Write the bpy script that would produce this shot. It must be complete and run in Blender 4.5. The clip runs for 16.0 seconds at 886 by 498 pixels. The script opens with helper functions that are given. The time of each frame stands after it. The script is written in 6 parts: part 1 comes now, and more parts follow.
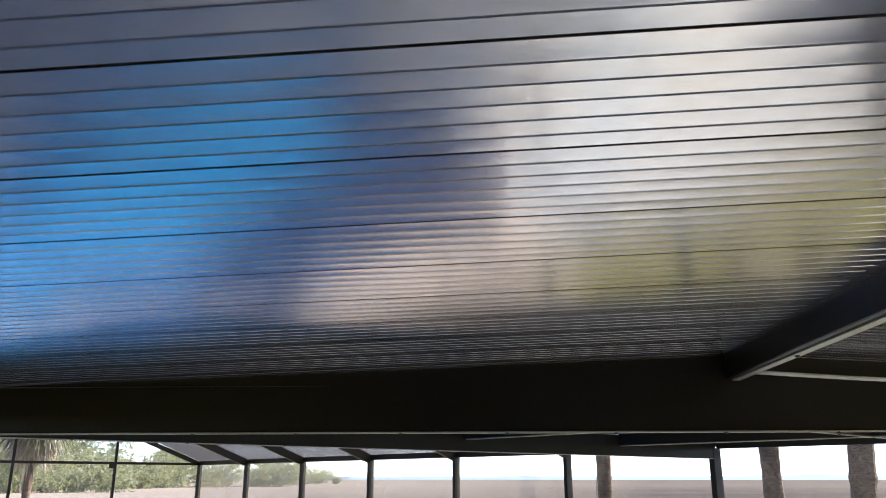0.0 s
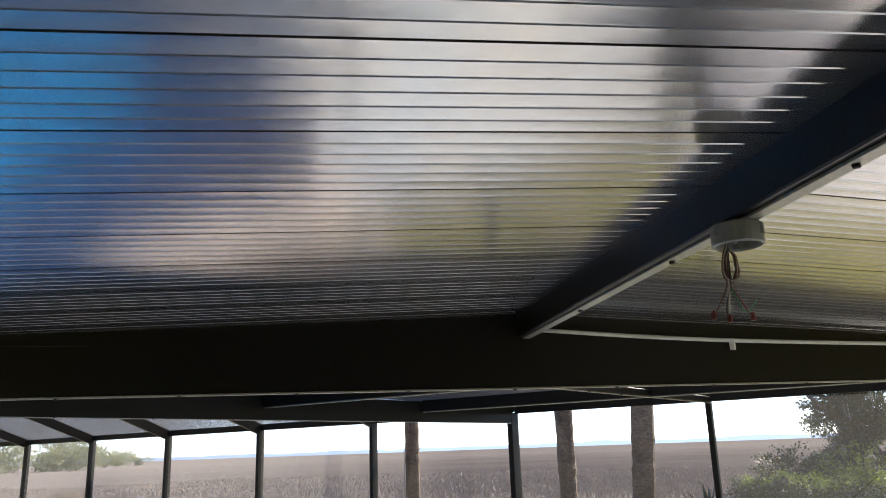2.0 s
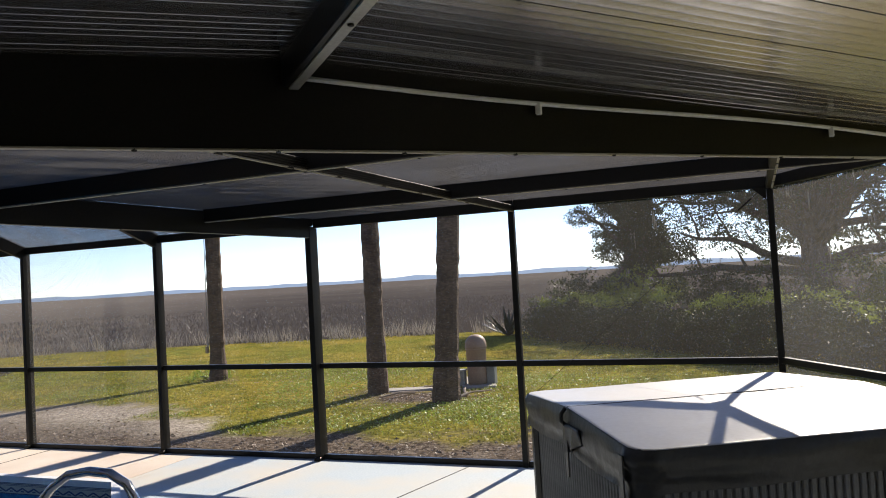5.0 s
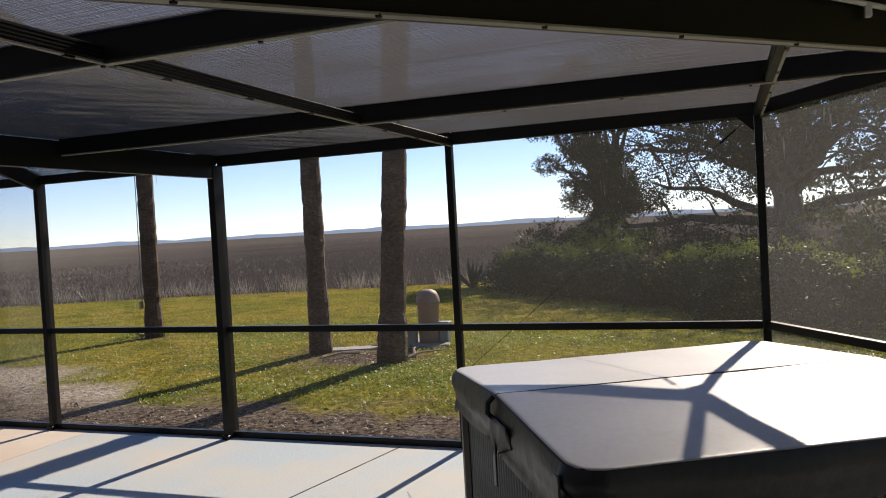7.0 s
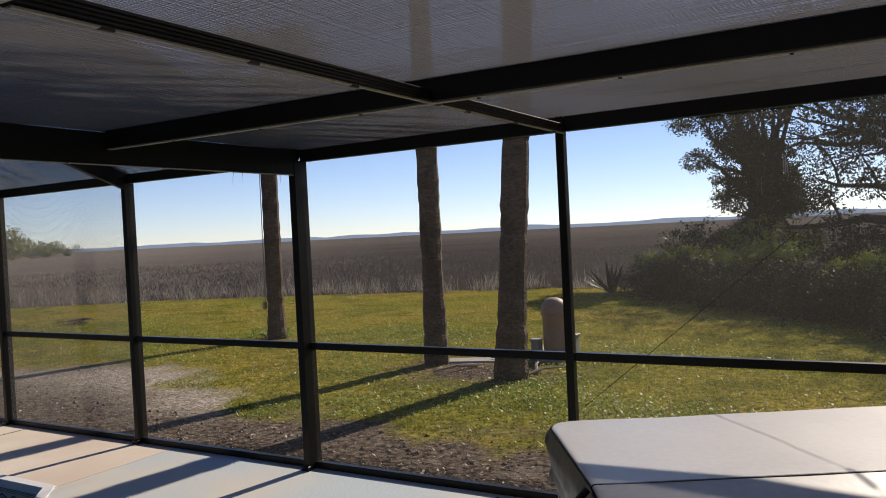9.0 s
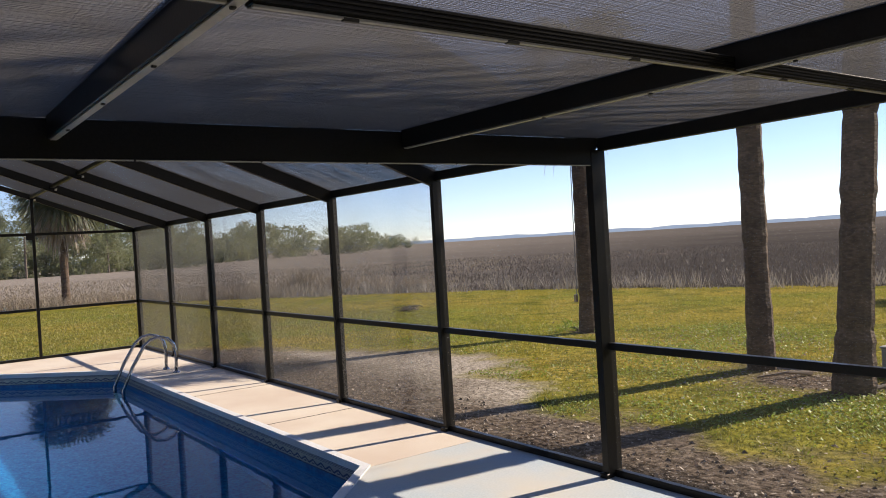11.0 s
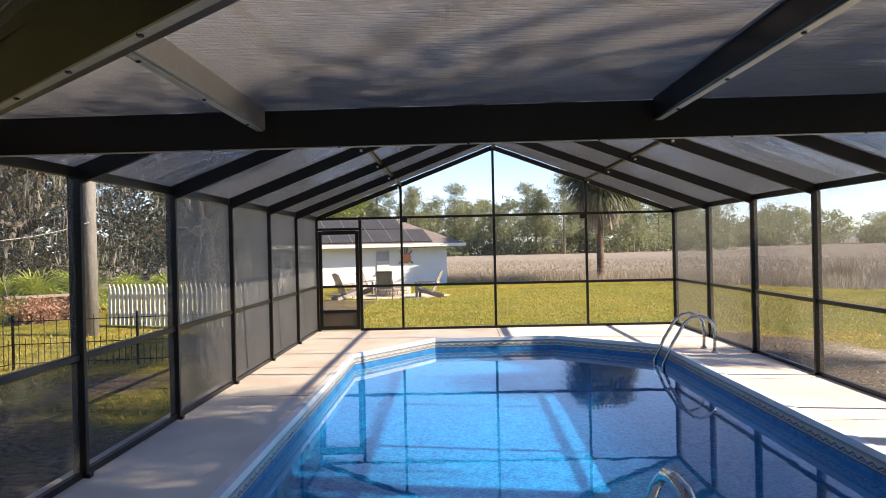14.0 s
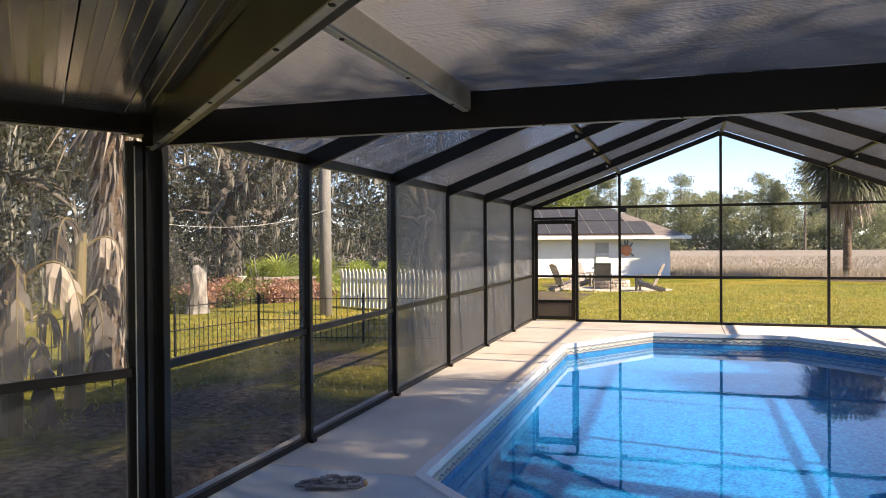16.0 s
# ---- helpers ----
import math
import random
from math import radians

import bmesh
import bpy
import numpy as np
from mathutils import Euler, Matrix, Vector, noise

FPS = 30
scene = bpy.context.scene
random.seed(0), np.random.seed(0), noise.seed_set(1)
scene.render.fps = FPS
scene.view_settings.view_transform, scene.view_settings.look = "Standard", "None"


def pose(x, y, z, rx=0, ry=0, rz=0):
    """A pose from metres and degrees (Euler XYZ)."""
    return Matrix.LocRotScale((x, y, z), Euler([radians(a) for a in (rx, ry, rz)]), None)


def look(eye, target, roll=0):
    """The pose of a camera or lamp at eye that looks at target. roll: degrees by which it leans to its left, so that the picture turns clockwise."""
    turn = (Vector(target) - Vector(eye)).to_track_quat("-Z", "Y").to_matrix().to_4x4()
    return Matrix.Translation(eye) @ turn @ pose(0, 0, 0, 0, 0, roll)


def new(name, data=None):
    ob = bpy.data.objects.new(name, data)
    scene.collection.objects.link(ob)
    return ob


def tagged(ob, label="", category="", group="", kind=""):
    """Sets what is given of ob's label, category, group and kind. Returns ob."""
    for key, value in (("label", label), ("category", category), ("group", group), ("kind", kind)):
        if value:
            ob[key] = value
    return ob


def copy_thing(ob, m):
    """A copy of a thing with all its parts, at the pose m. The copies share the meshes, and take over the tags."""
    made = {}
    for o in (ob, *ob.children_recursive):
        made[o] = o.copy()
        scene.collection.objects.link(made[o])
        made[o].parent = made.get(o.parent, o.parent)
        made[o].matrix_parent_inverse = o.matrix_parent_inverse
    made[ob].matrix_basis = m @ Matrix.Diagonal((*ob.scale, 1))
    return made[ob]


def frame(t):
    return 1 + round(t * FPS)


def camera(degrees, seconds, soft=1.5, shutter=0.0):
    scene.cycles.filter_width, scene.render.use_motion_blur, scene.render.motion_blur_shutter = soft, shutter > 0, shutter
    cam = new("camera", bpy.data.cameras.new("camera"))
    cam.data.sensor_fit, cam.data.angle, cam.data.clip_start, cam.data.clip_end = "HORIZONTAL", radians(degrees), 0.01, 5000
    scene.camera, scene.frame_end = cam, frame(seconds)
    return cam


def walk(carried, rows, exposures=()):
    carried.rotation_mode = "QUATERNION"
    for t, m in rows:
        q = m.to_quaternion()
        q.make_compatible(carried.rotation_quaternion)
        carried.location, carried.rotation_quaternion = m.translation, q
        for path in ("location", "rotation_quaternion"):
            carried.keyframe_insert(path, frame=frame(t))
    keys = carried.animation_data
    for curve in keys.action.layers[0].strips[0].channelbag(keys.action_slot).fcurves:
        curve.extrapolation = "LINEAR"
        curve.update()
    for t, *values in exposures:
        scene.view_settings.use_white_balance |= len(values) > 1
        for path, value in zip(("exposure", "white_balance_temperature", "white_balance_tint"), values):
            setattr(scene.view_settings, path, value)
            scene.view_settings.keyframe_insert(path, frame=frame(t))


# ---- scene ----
cam = camera(59.5, 16.0, 1.0)
PATH = [
    (0, (-2.875, -0.835, 1.975), (-1.607, 0.603, 2.544), 0.0),
    (0.5, (-2.762, -0.826, 1.931), (-1.365, 0.484, 2.509), -0.2),
    (1, (-2.744, -0.812, 1.912), (-1.228, 0.366, 2.473), -1.6),
    (1.5, (-2.72, -0.802, 1.912), (-1.175, 0.363, 2.419), -1.4),
    (2, (-2.695, -0.8, 1.923), (-1.106, 0.307, 2.425), -2.0),
    (2.5, (-2.632, -0.777, 1.922), (-1.011, 0.297, 2.391), -2.1),
    (3, (-2.598, -0.728, 1.907), (-0.919, 0.278, 2.318), -2.4),
    (3.5, (-2.515, -0.64, 1.88), (-0.739, 0.219, 2.206), -1.2),
    (4, (-2.389, -0.608, 1.845), (-0.546, 0.142, 2.044), -1.3),
    (4.2, (-2.347, -0.637, 1.824), (-0.497, 0.106, 1.986), -1.5),
    (4.5, (-2.244, -0.62, 1.764), (-0.393, 0.128, 1.881), -1.1),
    (5, (-2.026, -0.602, 1.706), (-0.171, 0.143, 1.78), -3.3),
    (7.3, (-0.671, -0.498, 1.657), (1.206, 0.187, 1.589), -3.0),
    (7.5, (-0.56, -0.486, 1.652), (1.318, 0.201, 1.585), -2.7),
    (8, (-0.259, -0.409, 1.652), (1.608, 0.305, 1.588), -2.5),
    (8.5, (-0.02, -0.361, 1.668), (1.804, 0.458, 1.617), -2.6),
    (8.7, (0.071, -0.358, 1.683), (1.857, 0.541, 1.637), -2.7),
    (10.8, (0.526, -0.293, 1.716), (1.771, 1.272, 1.692), -3.4),
    (11, (0.526, -0.269, 1.707), (1.704, 1.347, 1.688), -3.4),
    (11.5, (0.511, -0.226, 1.676), (1.513, 1.504, 1.671), -3.1),
    (12, (0.474, -0.231, 1.668), (1.313, 1.585, 1.667), -2.4),
    (12.5, (0.407, -0.217, 1.676), (1.054, 1.675, 1.673), -2.1),
    (13, (0.343, -0.225, 1.683), (0.74, 1.735, 1.682), -2.2),
    (13.5, (0.279, -0.224, 1.684), (0.454, 1.768, 1.681), -1.8),
    (14, (0.212, -0.187, 1.685), (0.177, 1.813, 1.677), -1.3),
    (14.5, (0.188, -0.183, 1.69), (-0.065, 1.801, 1.665), -0.6),
    (15, (0.181, -0.216, 1.679), (-0.245, 1.738, 1.655), -0.8),
    (15.5, (0.21, -0.203, 1.666), (-0.327, 1.723, 1.643), -0.6),
    (16, (0.279, -0.095, 1.629), (-0.311, 1.816, 1.609), -0.4),
]
EXPOSURES = [(0, 2.0, 6350, 14), (1.5, 1.82, 6380, 14), (2.5, 1.62, 6350, 13), (3.5, 1.2, 6300, 13), (4.2, 0.87, 6350, 13), (5, 0.68, 6500, 13),
             (7.3, 0.2, 6750, 15), (8.7, -0.02, 6750, 15), (11, 0.53, 6850, 15), (12.5, 0.9, 7000, 15), (14.5, 1.62, 7300, 14), (15, 1.8, 7350, 14), (16, 1.46, 7350, 15)]
walk(cam, [(t, look(eye, target, roll)) for t, eye, target, roll in PATH], EXPOSURES)

# ---- light ----
SUN_DIR = Vector((2.13, -0.36, 1.40)).normalized()      # towards the sun
SUN_EL, SUN_AZ = math.asin(SUN_DIR.z), math.atan2(SUN_DIR.x, SUN_DIR.y)
world = bpy.data.worlds.new("world")
scene.world = world
world.use_nodes = True
wn = world.node_tree
sky = wn.nodes.new("ShaderNodeTexSky")
sky.sky_type, sky.sun_disc = "NISHITA", False
sky.sun_elevation, sky.sun_rotation = SUN_EL, SUN_AZ
sky.air_density, sky.dust_density, sky.ozone_density = 1.0, 0.0, 1.2
sky.altitude = 2500
tint = wn.nodes.new("ShaderNodeMix")
tint.data_type, tint.blend_type = "RGBA", "MULTIPLY"
tint.inputs[0].default_value, tint.inputs[7].default_value = 1.0, (0.90, 0.95, 1.14, 1)
wn.links.new(sky.outputs[0], tint.inputs[6])
wn.links.new(tint.outputs[2], wn.nodes["Background"].inputs[0])
wn.nodes["Background"].inputs[1].default_value = 0.105
sun = new("sun", bpy.data.lights.new("sun", "SUN"))
sun.data.energy, sun.data.angle, sun.data.color = 5.6, radians(0.55), (1.0, 0.90, 0.74)
sun.matrix_world = look(SUN_DIR * 60, (0, 0, 0))

# ---- materials ----


def nodes_of(name):
    m = bpy.data.materials.new(name)
    m.use_nodes = True
    return m, m.node_tree.nodes, m.node_tree.links, m.node_tree.nodes["Principled BSDF"]


def surf(name, c1, c2, scale=8.0, rough=0.6, metal=0.0, bump=0.1, fine=60.0, c3=None, patch=0.6, stretch=(1, 1, 1), rvar=0.1, coord="Object", spec=0.5, rand=0.0):
    """Two-scale mottled surface: c1 to c2 by fine grain, towards c3 in large patches, with bump and uneven gloss."""
    m, n, l, p = nodes_of(name)
    tc, mp = n.new("ShaderNodeTexCoord"), n.new("ShaderNodeMapping")
    mp.inputs["Scale"].default_value = stretch
    l.new(tc.outputs[coord], mp.inputs[0])
    big, small = n.new("ShaderNodeTexNoise"), n.new("ShaderNodeTexNoise")
    big.inputs["Scale"].default_value, big.inputs["Detail"].default_value = scale, 6
    small.inputs["Scale"].default_value, small.inputs["Detail"].default_value = fine, 4
    l.new(mp.outputs[0], big.inputs[0]), l.new(mp.outputs[0], small.inputs[0])
    ramp = n.new("ShaderNodeValToRGB")
    ramp.color_ramp.elements[0].position, ramp.color_ramp.elements[1].position = 0.36, 0.64
    ramp.color_ramp.elements[0].color, ramp.color_ramp.elements[1].color = (*c1, 1), (*c2, 1)
    l.new(small.outputs[0], ramp.inputs[0])
    mix = n.new("ShaderNodeMix")
    mix.data_type = "RGBA"
    mr = n.new("ShaderNodeMapRange")
    mr.inputs[1].default_value, mr.inputs[2].default_value, mr.inputs[4].default_value = 0.42, 0.66, patch
    l.new(big.outputs[0], mr.inputs[0]), l.new(mr.outputs[0], mix.inputs[0])
    l.new(ramp.outputs[0], mix.inputs[6])
    mix.inputs[7].default_value = (*(c3 or [0.8 * c for c in c1]), 1)
    col = mix.outputs[2]
    if rand:
        oi, hsv = n.new("ShaderNodeObjectInfo"), n.new("ShaderNodeHueSaturation")
        r2 = n.new("ShaderNodeMapRange")
        r2.inputs[3].default_value, r2.inputs[4].default_value = 1 - rand, 1 + rand
        l.new(oi.outputs["Random"], r2.inputs[0]), l.new(r2.outputs[0], hsv.inputs["Value"]), l.new(col, hsv.inputs["Color"])
        col = hsv.outputs[0]
    l.new(col, p.inputs["Base Color"])
    rr = n.new("ShaderNodeMapRange")
    rr.inputs[3].default_value, rr.inputs[4].default_value = max(0.02, rough - rvar), min(1, rough + rvar)
    l.new(big.outputs[0], rr.inputs[0]), l.new(rr.outputs[0], p.inputs["Roughness"])
    p.inputs["Metallic"].default_value = metal
    p.inputs["Specular IOR Level"].default_value = spec
    if bump:
        b = n.new("ShaderNodeBump")
        b.inputs["Strength"].default_value, b.inputs["Distance"].default_value = bump, 0.02
        l.new(small.outputs[0], b.inputs["Height"]), l.new(b.outputs[0], p.inputs["Normal"])
    return m


def leafy(name, c1, c2, through_c, rough=0.55, amount=0.35):
    """Leaves and blades: two tones by piece, partly see-through to light."""
    m, n, l, p = nodes_of(name)
    geo, ramp = n.new("ShaderNodeNewGeometry"), n.new("ShaderNodeValToRGB")
    ramp.color_ramp.elements[0].color, ramp.color_ramp.elements[1].color = (*c1, 1), (*c2, 1)
    l.new(geo.outputs["Random Per Island"], ramp.inputs[0]), l.new(ramp.outputs[0], p.inputs["Base Color"])
    p.inputs["Roughness"].default_value = rough
    tr, mix = n.new("ShaderNodeBsdfTranslucent"), n.new("ShaderNodeMixShader")
    tr.inputs[0].default_value = (*through_c, 1)
    mix.inputs[0].default_value = amount
    l.new(p.outputs[0], mix.inputs[1]), l.new(tr.outputs[0], mix.inputs[2])
    l.new(mix.outputs[0], n["Material Output"].inputs[0])
    return m


BRONZE = surf("bronze_aluminium", (0.0075, 0.0073, 0.0071), (0.0108, 0.0105, 0.010), 1.5, 0.34, 0.0, 0.03, 90, (0.013, 0.012, 0.011), 0.5, spec=0.2)
TRIM = surf("trim_aluminium", (0.30, 0.29, 0.25), (0.38, 0.36, 0.31), 4, 0.36, 0.3, 0.04, 70, (0.22, 0.21, 0.18), 0.5)
WHITE = surf("white_paint", (0.72, 0.72, 0.70), (0.80, 0.80, 0.78), 2, 0.55, 0, 0.05, 60, (0.64, 0.63, 0.60), 0.4)
CHROME = surf("stainless_steel", (0.42, 0.42, 0.42), (0.52, 0.52, 0.52), 6, 0.16, 1.0, 0.0, 80)


def ceiling_material():
    return surf("painted_pan_metal", (0.40, 0.39, 0.392), (0.44, 0.43, 0.432), 1.2, 0.165, 0.86, 0.012, 25, (0.42, 0.405, 0.40), 0.5, (1, 1, 1), 0.04)


CEIL = ceiling_material()
GROOVE = surf("dark_joint", (0.008, 0.008, 0.008), (0.014, 0.013, 0.012), 3, 0.7, 0, 0, 40)


def screen_material(name, opacity, c, glow):
    m, n, l, p = nodes_of(name)
    n.remove(p)
    tr, df, tl = n.new("ShaderNodeBsdfTransparent"), n.new("ShaderNodeBsdfDiffuse"), n.new("ShaderNodeBsdfTranslucent")
    tc, no, mr = n.new("ShaderNodeTexCoord"), n.new("ShaderNodeTexNoise"), n.new("ShaderNodeMapRange")
    no.inputs["Scale"].default_value, no.inputs["Detail"].default_value = 1.1, 1
    l.new(tc.outputs["Object"], no.inputs[0]), l.new(no.outputs[0], mr.inputs[0])
    mr.inputs[1].default_value, mr.inputs[2].default_value = 0.3, 0.7
    mr.inputs[3].default_value, mr.inputs[4].default_value = opacity * 0.92, opacity * 1.08
    df.inputs[0].default_value = tl.inputs[0].default_value = (*c, 1)
    a, b = n.new("ShaderNodeMixShader"), n.new("ShaderNodeMixShader")
    a.inputs[0].default_value = glow
    l.new(df.outputs[0], a.inputs[1]), l.new(tl.outputs[0], a.inputs[2])
    l.new(mr.outputs[0], b.inputs[0]), l.new(tr.outputs[0], b.inputs[1]), l.new(a.outputs[0], b.inputs[2])
    l.new(b.outputs[0], n["Material Output"].inputs[0])
    return m


SCREEN = screen_material("screen_mesh", 0.075, (0.30, 0.295, 0.285), 0.5)
CLEAR_SCREEN = screen_material("clear_screen_mesh", 0.04, (0.28, 0.275, 0.265), 0.5)
STRAND = screen_material("screen_strand", 0.9, (0.20, 0.195, 0.18), 0.5)
ROOF_SCREEN = screen_material("roof_screen_mesh", 0.28, (0.28, 0.275, 0.275), 0.6)
LEVEL_SCREEN = screen_material("level_roof_mesh", 0.6, (0.30, 0.285, 0.27), 0.6)
GABLE_SCREEN = screen_material("gable_screen_mesh", 0.2, (0.27, 0.27, 0.27), 0.6)
WEST_SCREEN = screen_material("west_screen_mesh", 0.24, (0.27, 0.27, 0.265), 0.5)
PORCH_SCREEN = screen_material("porch_screen_mesh", 0.30, (0.42, 0.41, 0.40), 0.5)
# the west slope's shaded look is put into its own denser, paler mesh
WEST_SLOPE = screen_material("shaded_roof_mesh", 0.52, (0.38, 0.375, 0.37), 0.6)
# south-east corner: haze of dust and sun glare, put into paler meshes
HAZY_SCREEN = screen_material("hazy_screen_mesh", 0.17, (0.42, 0.41, 0.39), 0.6)
HAZED_SCREEN = screen_material("hazed_screen_mesh", 0.07, (0.34, 0.335, 0.32), 0.6)
# bronze with sunlight put into its colour, for the west rafter of the level roof
SUNLIT_BRONZE = surf("sunlit_bronze_aluminium", (0.085, 0.083, 0.08), (0.11, 0.107, 0.102), 1.5, 0.45, 0.0, 0.03, 90, (0.07, 0.068, 0.065), 0.5)
DARK_SCREEN = screen_material("dense_screen_mesh", 0.50, (0.105, 0.107, 0.11), 0.4)
WEST_STRAND = screen_material("west_screen_strand", 0.9, (0.34, 0.335, 0.32), 0.5)
ROOF_STRAND = screen_material("roof_screen_strand", 0.9, (0.12, 0.12, 0.125), 0.5)

# ---- mesh helpers ----


def link_mesh(name, bm, material, parent=None, smooth=False, label=""):
    me = bpy.data.meshes.new(name)
    bm.normal_update()
    bm.to_mesh(me)
    bm.free()
    mats = material if isinstance(material, (list, tuple)) else [material]
    for x in mats:
        me.materials.append(x)
    if smooth:
        me.polygons.foreach_set("use_smooth", [True] * len(me.polygons))
    ob = new(name, me)
    if parent:
        ob.parent = parent
    if label:
        ob["label"] = label
    return ob


def part(name, bm, material, parent, label="", smooth=False):
    return link_mesh(name, bm, material, parent, smooth, label)


def shared(name, mesh, parent, m=None):
    """A further object on a mesh that stands already."""
    ob = new(name, mesh)
    ob.parent = parent
    if m is not None:
        ob.matrix_basis = m
    return ob


def thing(name, label, category, group="", kind="", m=None):
    ob = new(name)
    ob.empty_display_size = 0.2
    if m is not None:
        ob.matrix_basis = m
    return tagged(ob, label, category, group, kind)


def raw(name, verts, faces, material, parent=None):
    me = bpy.data.meshes.new(name)
    me.from_pydata(verts, [], faces)
    me.update()
    for x in material if isinstance(material, (list, tuple)) else [material]:
        me.materials.append(x)
    ob = new(name, me)
    if parent:
        ob.parent = parent
    return ob


def bm_box(bm, sx, sy, sz, m=None, bevel=0.004):
    """A box of that size, centred, with its edges eased, at m."""
    r = bmesh.ops.create_cube(bm, size=1, matrix=(m or Matrix()) @ Matrix.Diagonal((sx, sy, sz, 1)))
    if bevel:
        edges = list({e for v in r["verts"] for e in v.link_edges})
        bmesh.ops.bevel(bm, geom=edges, offset=bevel, segments=1, affect="EDGES", profile=0.5)


def box(sx, sy, sz, m=None, bevel=0.004):
    bm = bmesh.new()
    bm_box(bm, sx, sy, sz, m, bevel)
    return bm


def along(p, q, up=(0, 0, 1)):
    """The frame at the middle of p-q: x along it, z near up."""
    p, q = Vector(p), Vector(q)
    x = (q - p).normalized()
    z = Vector(up)
    y = z.cross(x).normalized()
    z = x.cross(y)
    mid = (p + q) / 2
    return Matrix(((x.x, y.x, z.x, mid.x), (x.y, y.y, z.y, mid.y), (x.z, y.z, z.z, mid.z), (0, 0, 0, 1)))


def bar(p, q, w, h, up=(0, 0, 1), bevel=0.004):
    """A bar from p to q, w wide and h high, about its centre line."""
    return box((Vector(q) - Vector(p)).length, w, h, along(p, q, up), bevel)


def tube(points, radius, sides=8, bm=None, cap=True):
    """A round tube through the points; radius may be one number or one per point."""
    bm = bm or bmesh.new()
    pts = [Vector(p) for p in points]
    rads = radius if isinstance(radius, (list, tuple)) else [radius] * len(pts)
    rings, ref = [], Vector((0.31, 0.17, 0.93))
    for i, p in enumerate(pts):
        d = (pts[min(i + 1, len(pts) - 1)] - pts[max(i - 1, 0)]).normalized()
        a = d.cross(ref)
        if a.length < 0.05:
            a = d.cross(Vector((1, 0, 0)))
        a.normalize()
        b = d.cross(a)
        rings.append([bm.verts.new(p + rads[i] * (math.cos(t) * a + math.sin(t) * b)) for t in [2 * math.pi * k / sides for k in range(sides)]])
    for r0, r1 in zip(rings, rings[1:]):
        for k in range(sides):
            bm.faces.new((r0[k], r0[(k + 1) % sides], r1[(k + 1) % sides], r1[k]))
    if cap:
        bm.faces.new(rings[0][::-1]), bm.faces.new(rings[-1])
    return bm


def lathe(profile, sides=20):
    """A body turned about z from (radius, height) pairs."""
    bm = bmesh.new()
    rings = [[bm.verts.new((r * math.cos(2 * math.pi * k / sides), r * math.sin(2 * math.pi * k / sides), z)) for k in range(sides)] for r, z in profile]
    for r0, r1 in zip(rings, rings[1:]):
        for k in range(sides):
            bm.faces.new((r0[k], r0[(k + 1) % sides], r1[(k + 1) % sides], r1[k]))
    bm.faces.new(rings[0][::-1]), bm.faces.new(rings[-1])
    return bm


def slab(outline, z0, z1, hole=None, bevel=0):
    """A level slab over an outline, with a hole where given."""
    bm = bmesh.new()
    edges = []
    for loop in [outline] + ([hole] if hole else []):
        vs = [bm.verts.new((x, y, z1)) for x, y in loop]
        edges += [bm.edges.new((vs[i], vs[(i + 1) % len(vs)])) for i in range(len(vs))]
    bmesh.ops.triangle_fill(bm, use_beauty=True, use_dissolve=False, edges=edges)
    r = bmesh.ops.extrude_face_region(bm, geom=list(bm.faces))
    for v in r["geom"]:
        if isinstance(v, bmesh.types.BMVert):
            v.co.z = z0
    bmesh.ops.recalc_face_normals(bm, faces=bm.faces)
    return bm


# ---- plan ----
XL, XR = -2.65, 4.62                                     # the long screen walls
LY = [3.70, 5.60, 7.57, 9.55, 11.54, 13.53, 15.54]       # posts of the west wall
RY = [3.46, 5.41, 7.39, 9.38, 11.38, 13.42, 15.54]       # posts of the east wall
EAVE, PEAK, MID = 2.28, 3.66, 0.98
CORNER = Vector((4.62, -0.74, 0))                        # south-east corner of the enclosure
SDIR = Vector((-0.86, -0.51, 0)).normalized()            # the south wall, towards the house
WDIR = Vector((-0.46, -0.89, 0)).normalized()            # the porch's west wall
RIDGE = Vector((0.215, 0.826, 0))                          # outer end of the porch's ridge
U = Vector((1, -1, 0)).normalized()                      # along the porch's edge
V = Vector((-1, -1, 0)).normalized()                     # into the porch
EDGE = RIDGE.x + RIDGE.y


def porch(u, v, z):
    p = RIDGE + U * u + V * v
    return Vector((p.x, p.y, z))


def ceiling_z(u):
    return 2.475 - (0.058 * u if u > 0 else -0.035 * u)

# ---- structure: deck and pool ----
POOL = [(-1.45, 5.0), (-1.45, 12.0), (-0.22, 13.87), (1.97, 13.93), (3.47, 12.45), (3.47, 5.0), (2.02, 3.55), (0.0, 3.55)]
HOUSE_L = Vector((XL, LY[0], 0)) + WDIR * 6.6
HOUSE_R = CORNER + SDIR * 8.1
JOINT = 4.96
TAN = surf("tan_deck_coating", (0.59, 0.525, 0.445), (0.66, 0.595, 0.51), 0.9, 0.75, 0, 0.10, 70, (0.52, 0.425, 0.35), 0.8)
PALE = surf("pale_concrete", (0.37, 0.445, 0.50), (0.45, 0.515, 0.56), 0.9, 0.75, 0, 0.05, 60, (0.52, 0.495, 0.44), 0.95)
COPING = surf("coping_white", (0.62, 0.63, 0.64), (0.70, 0.71, 0.72), 2, 0.5, 0, 0.1, 50, (0.52, 0.55, 0.6), 0.5)


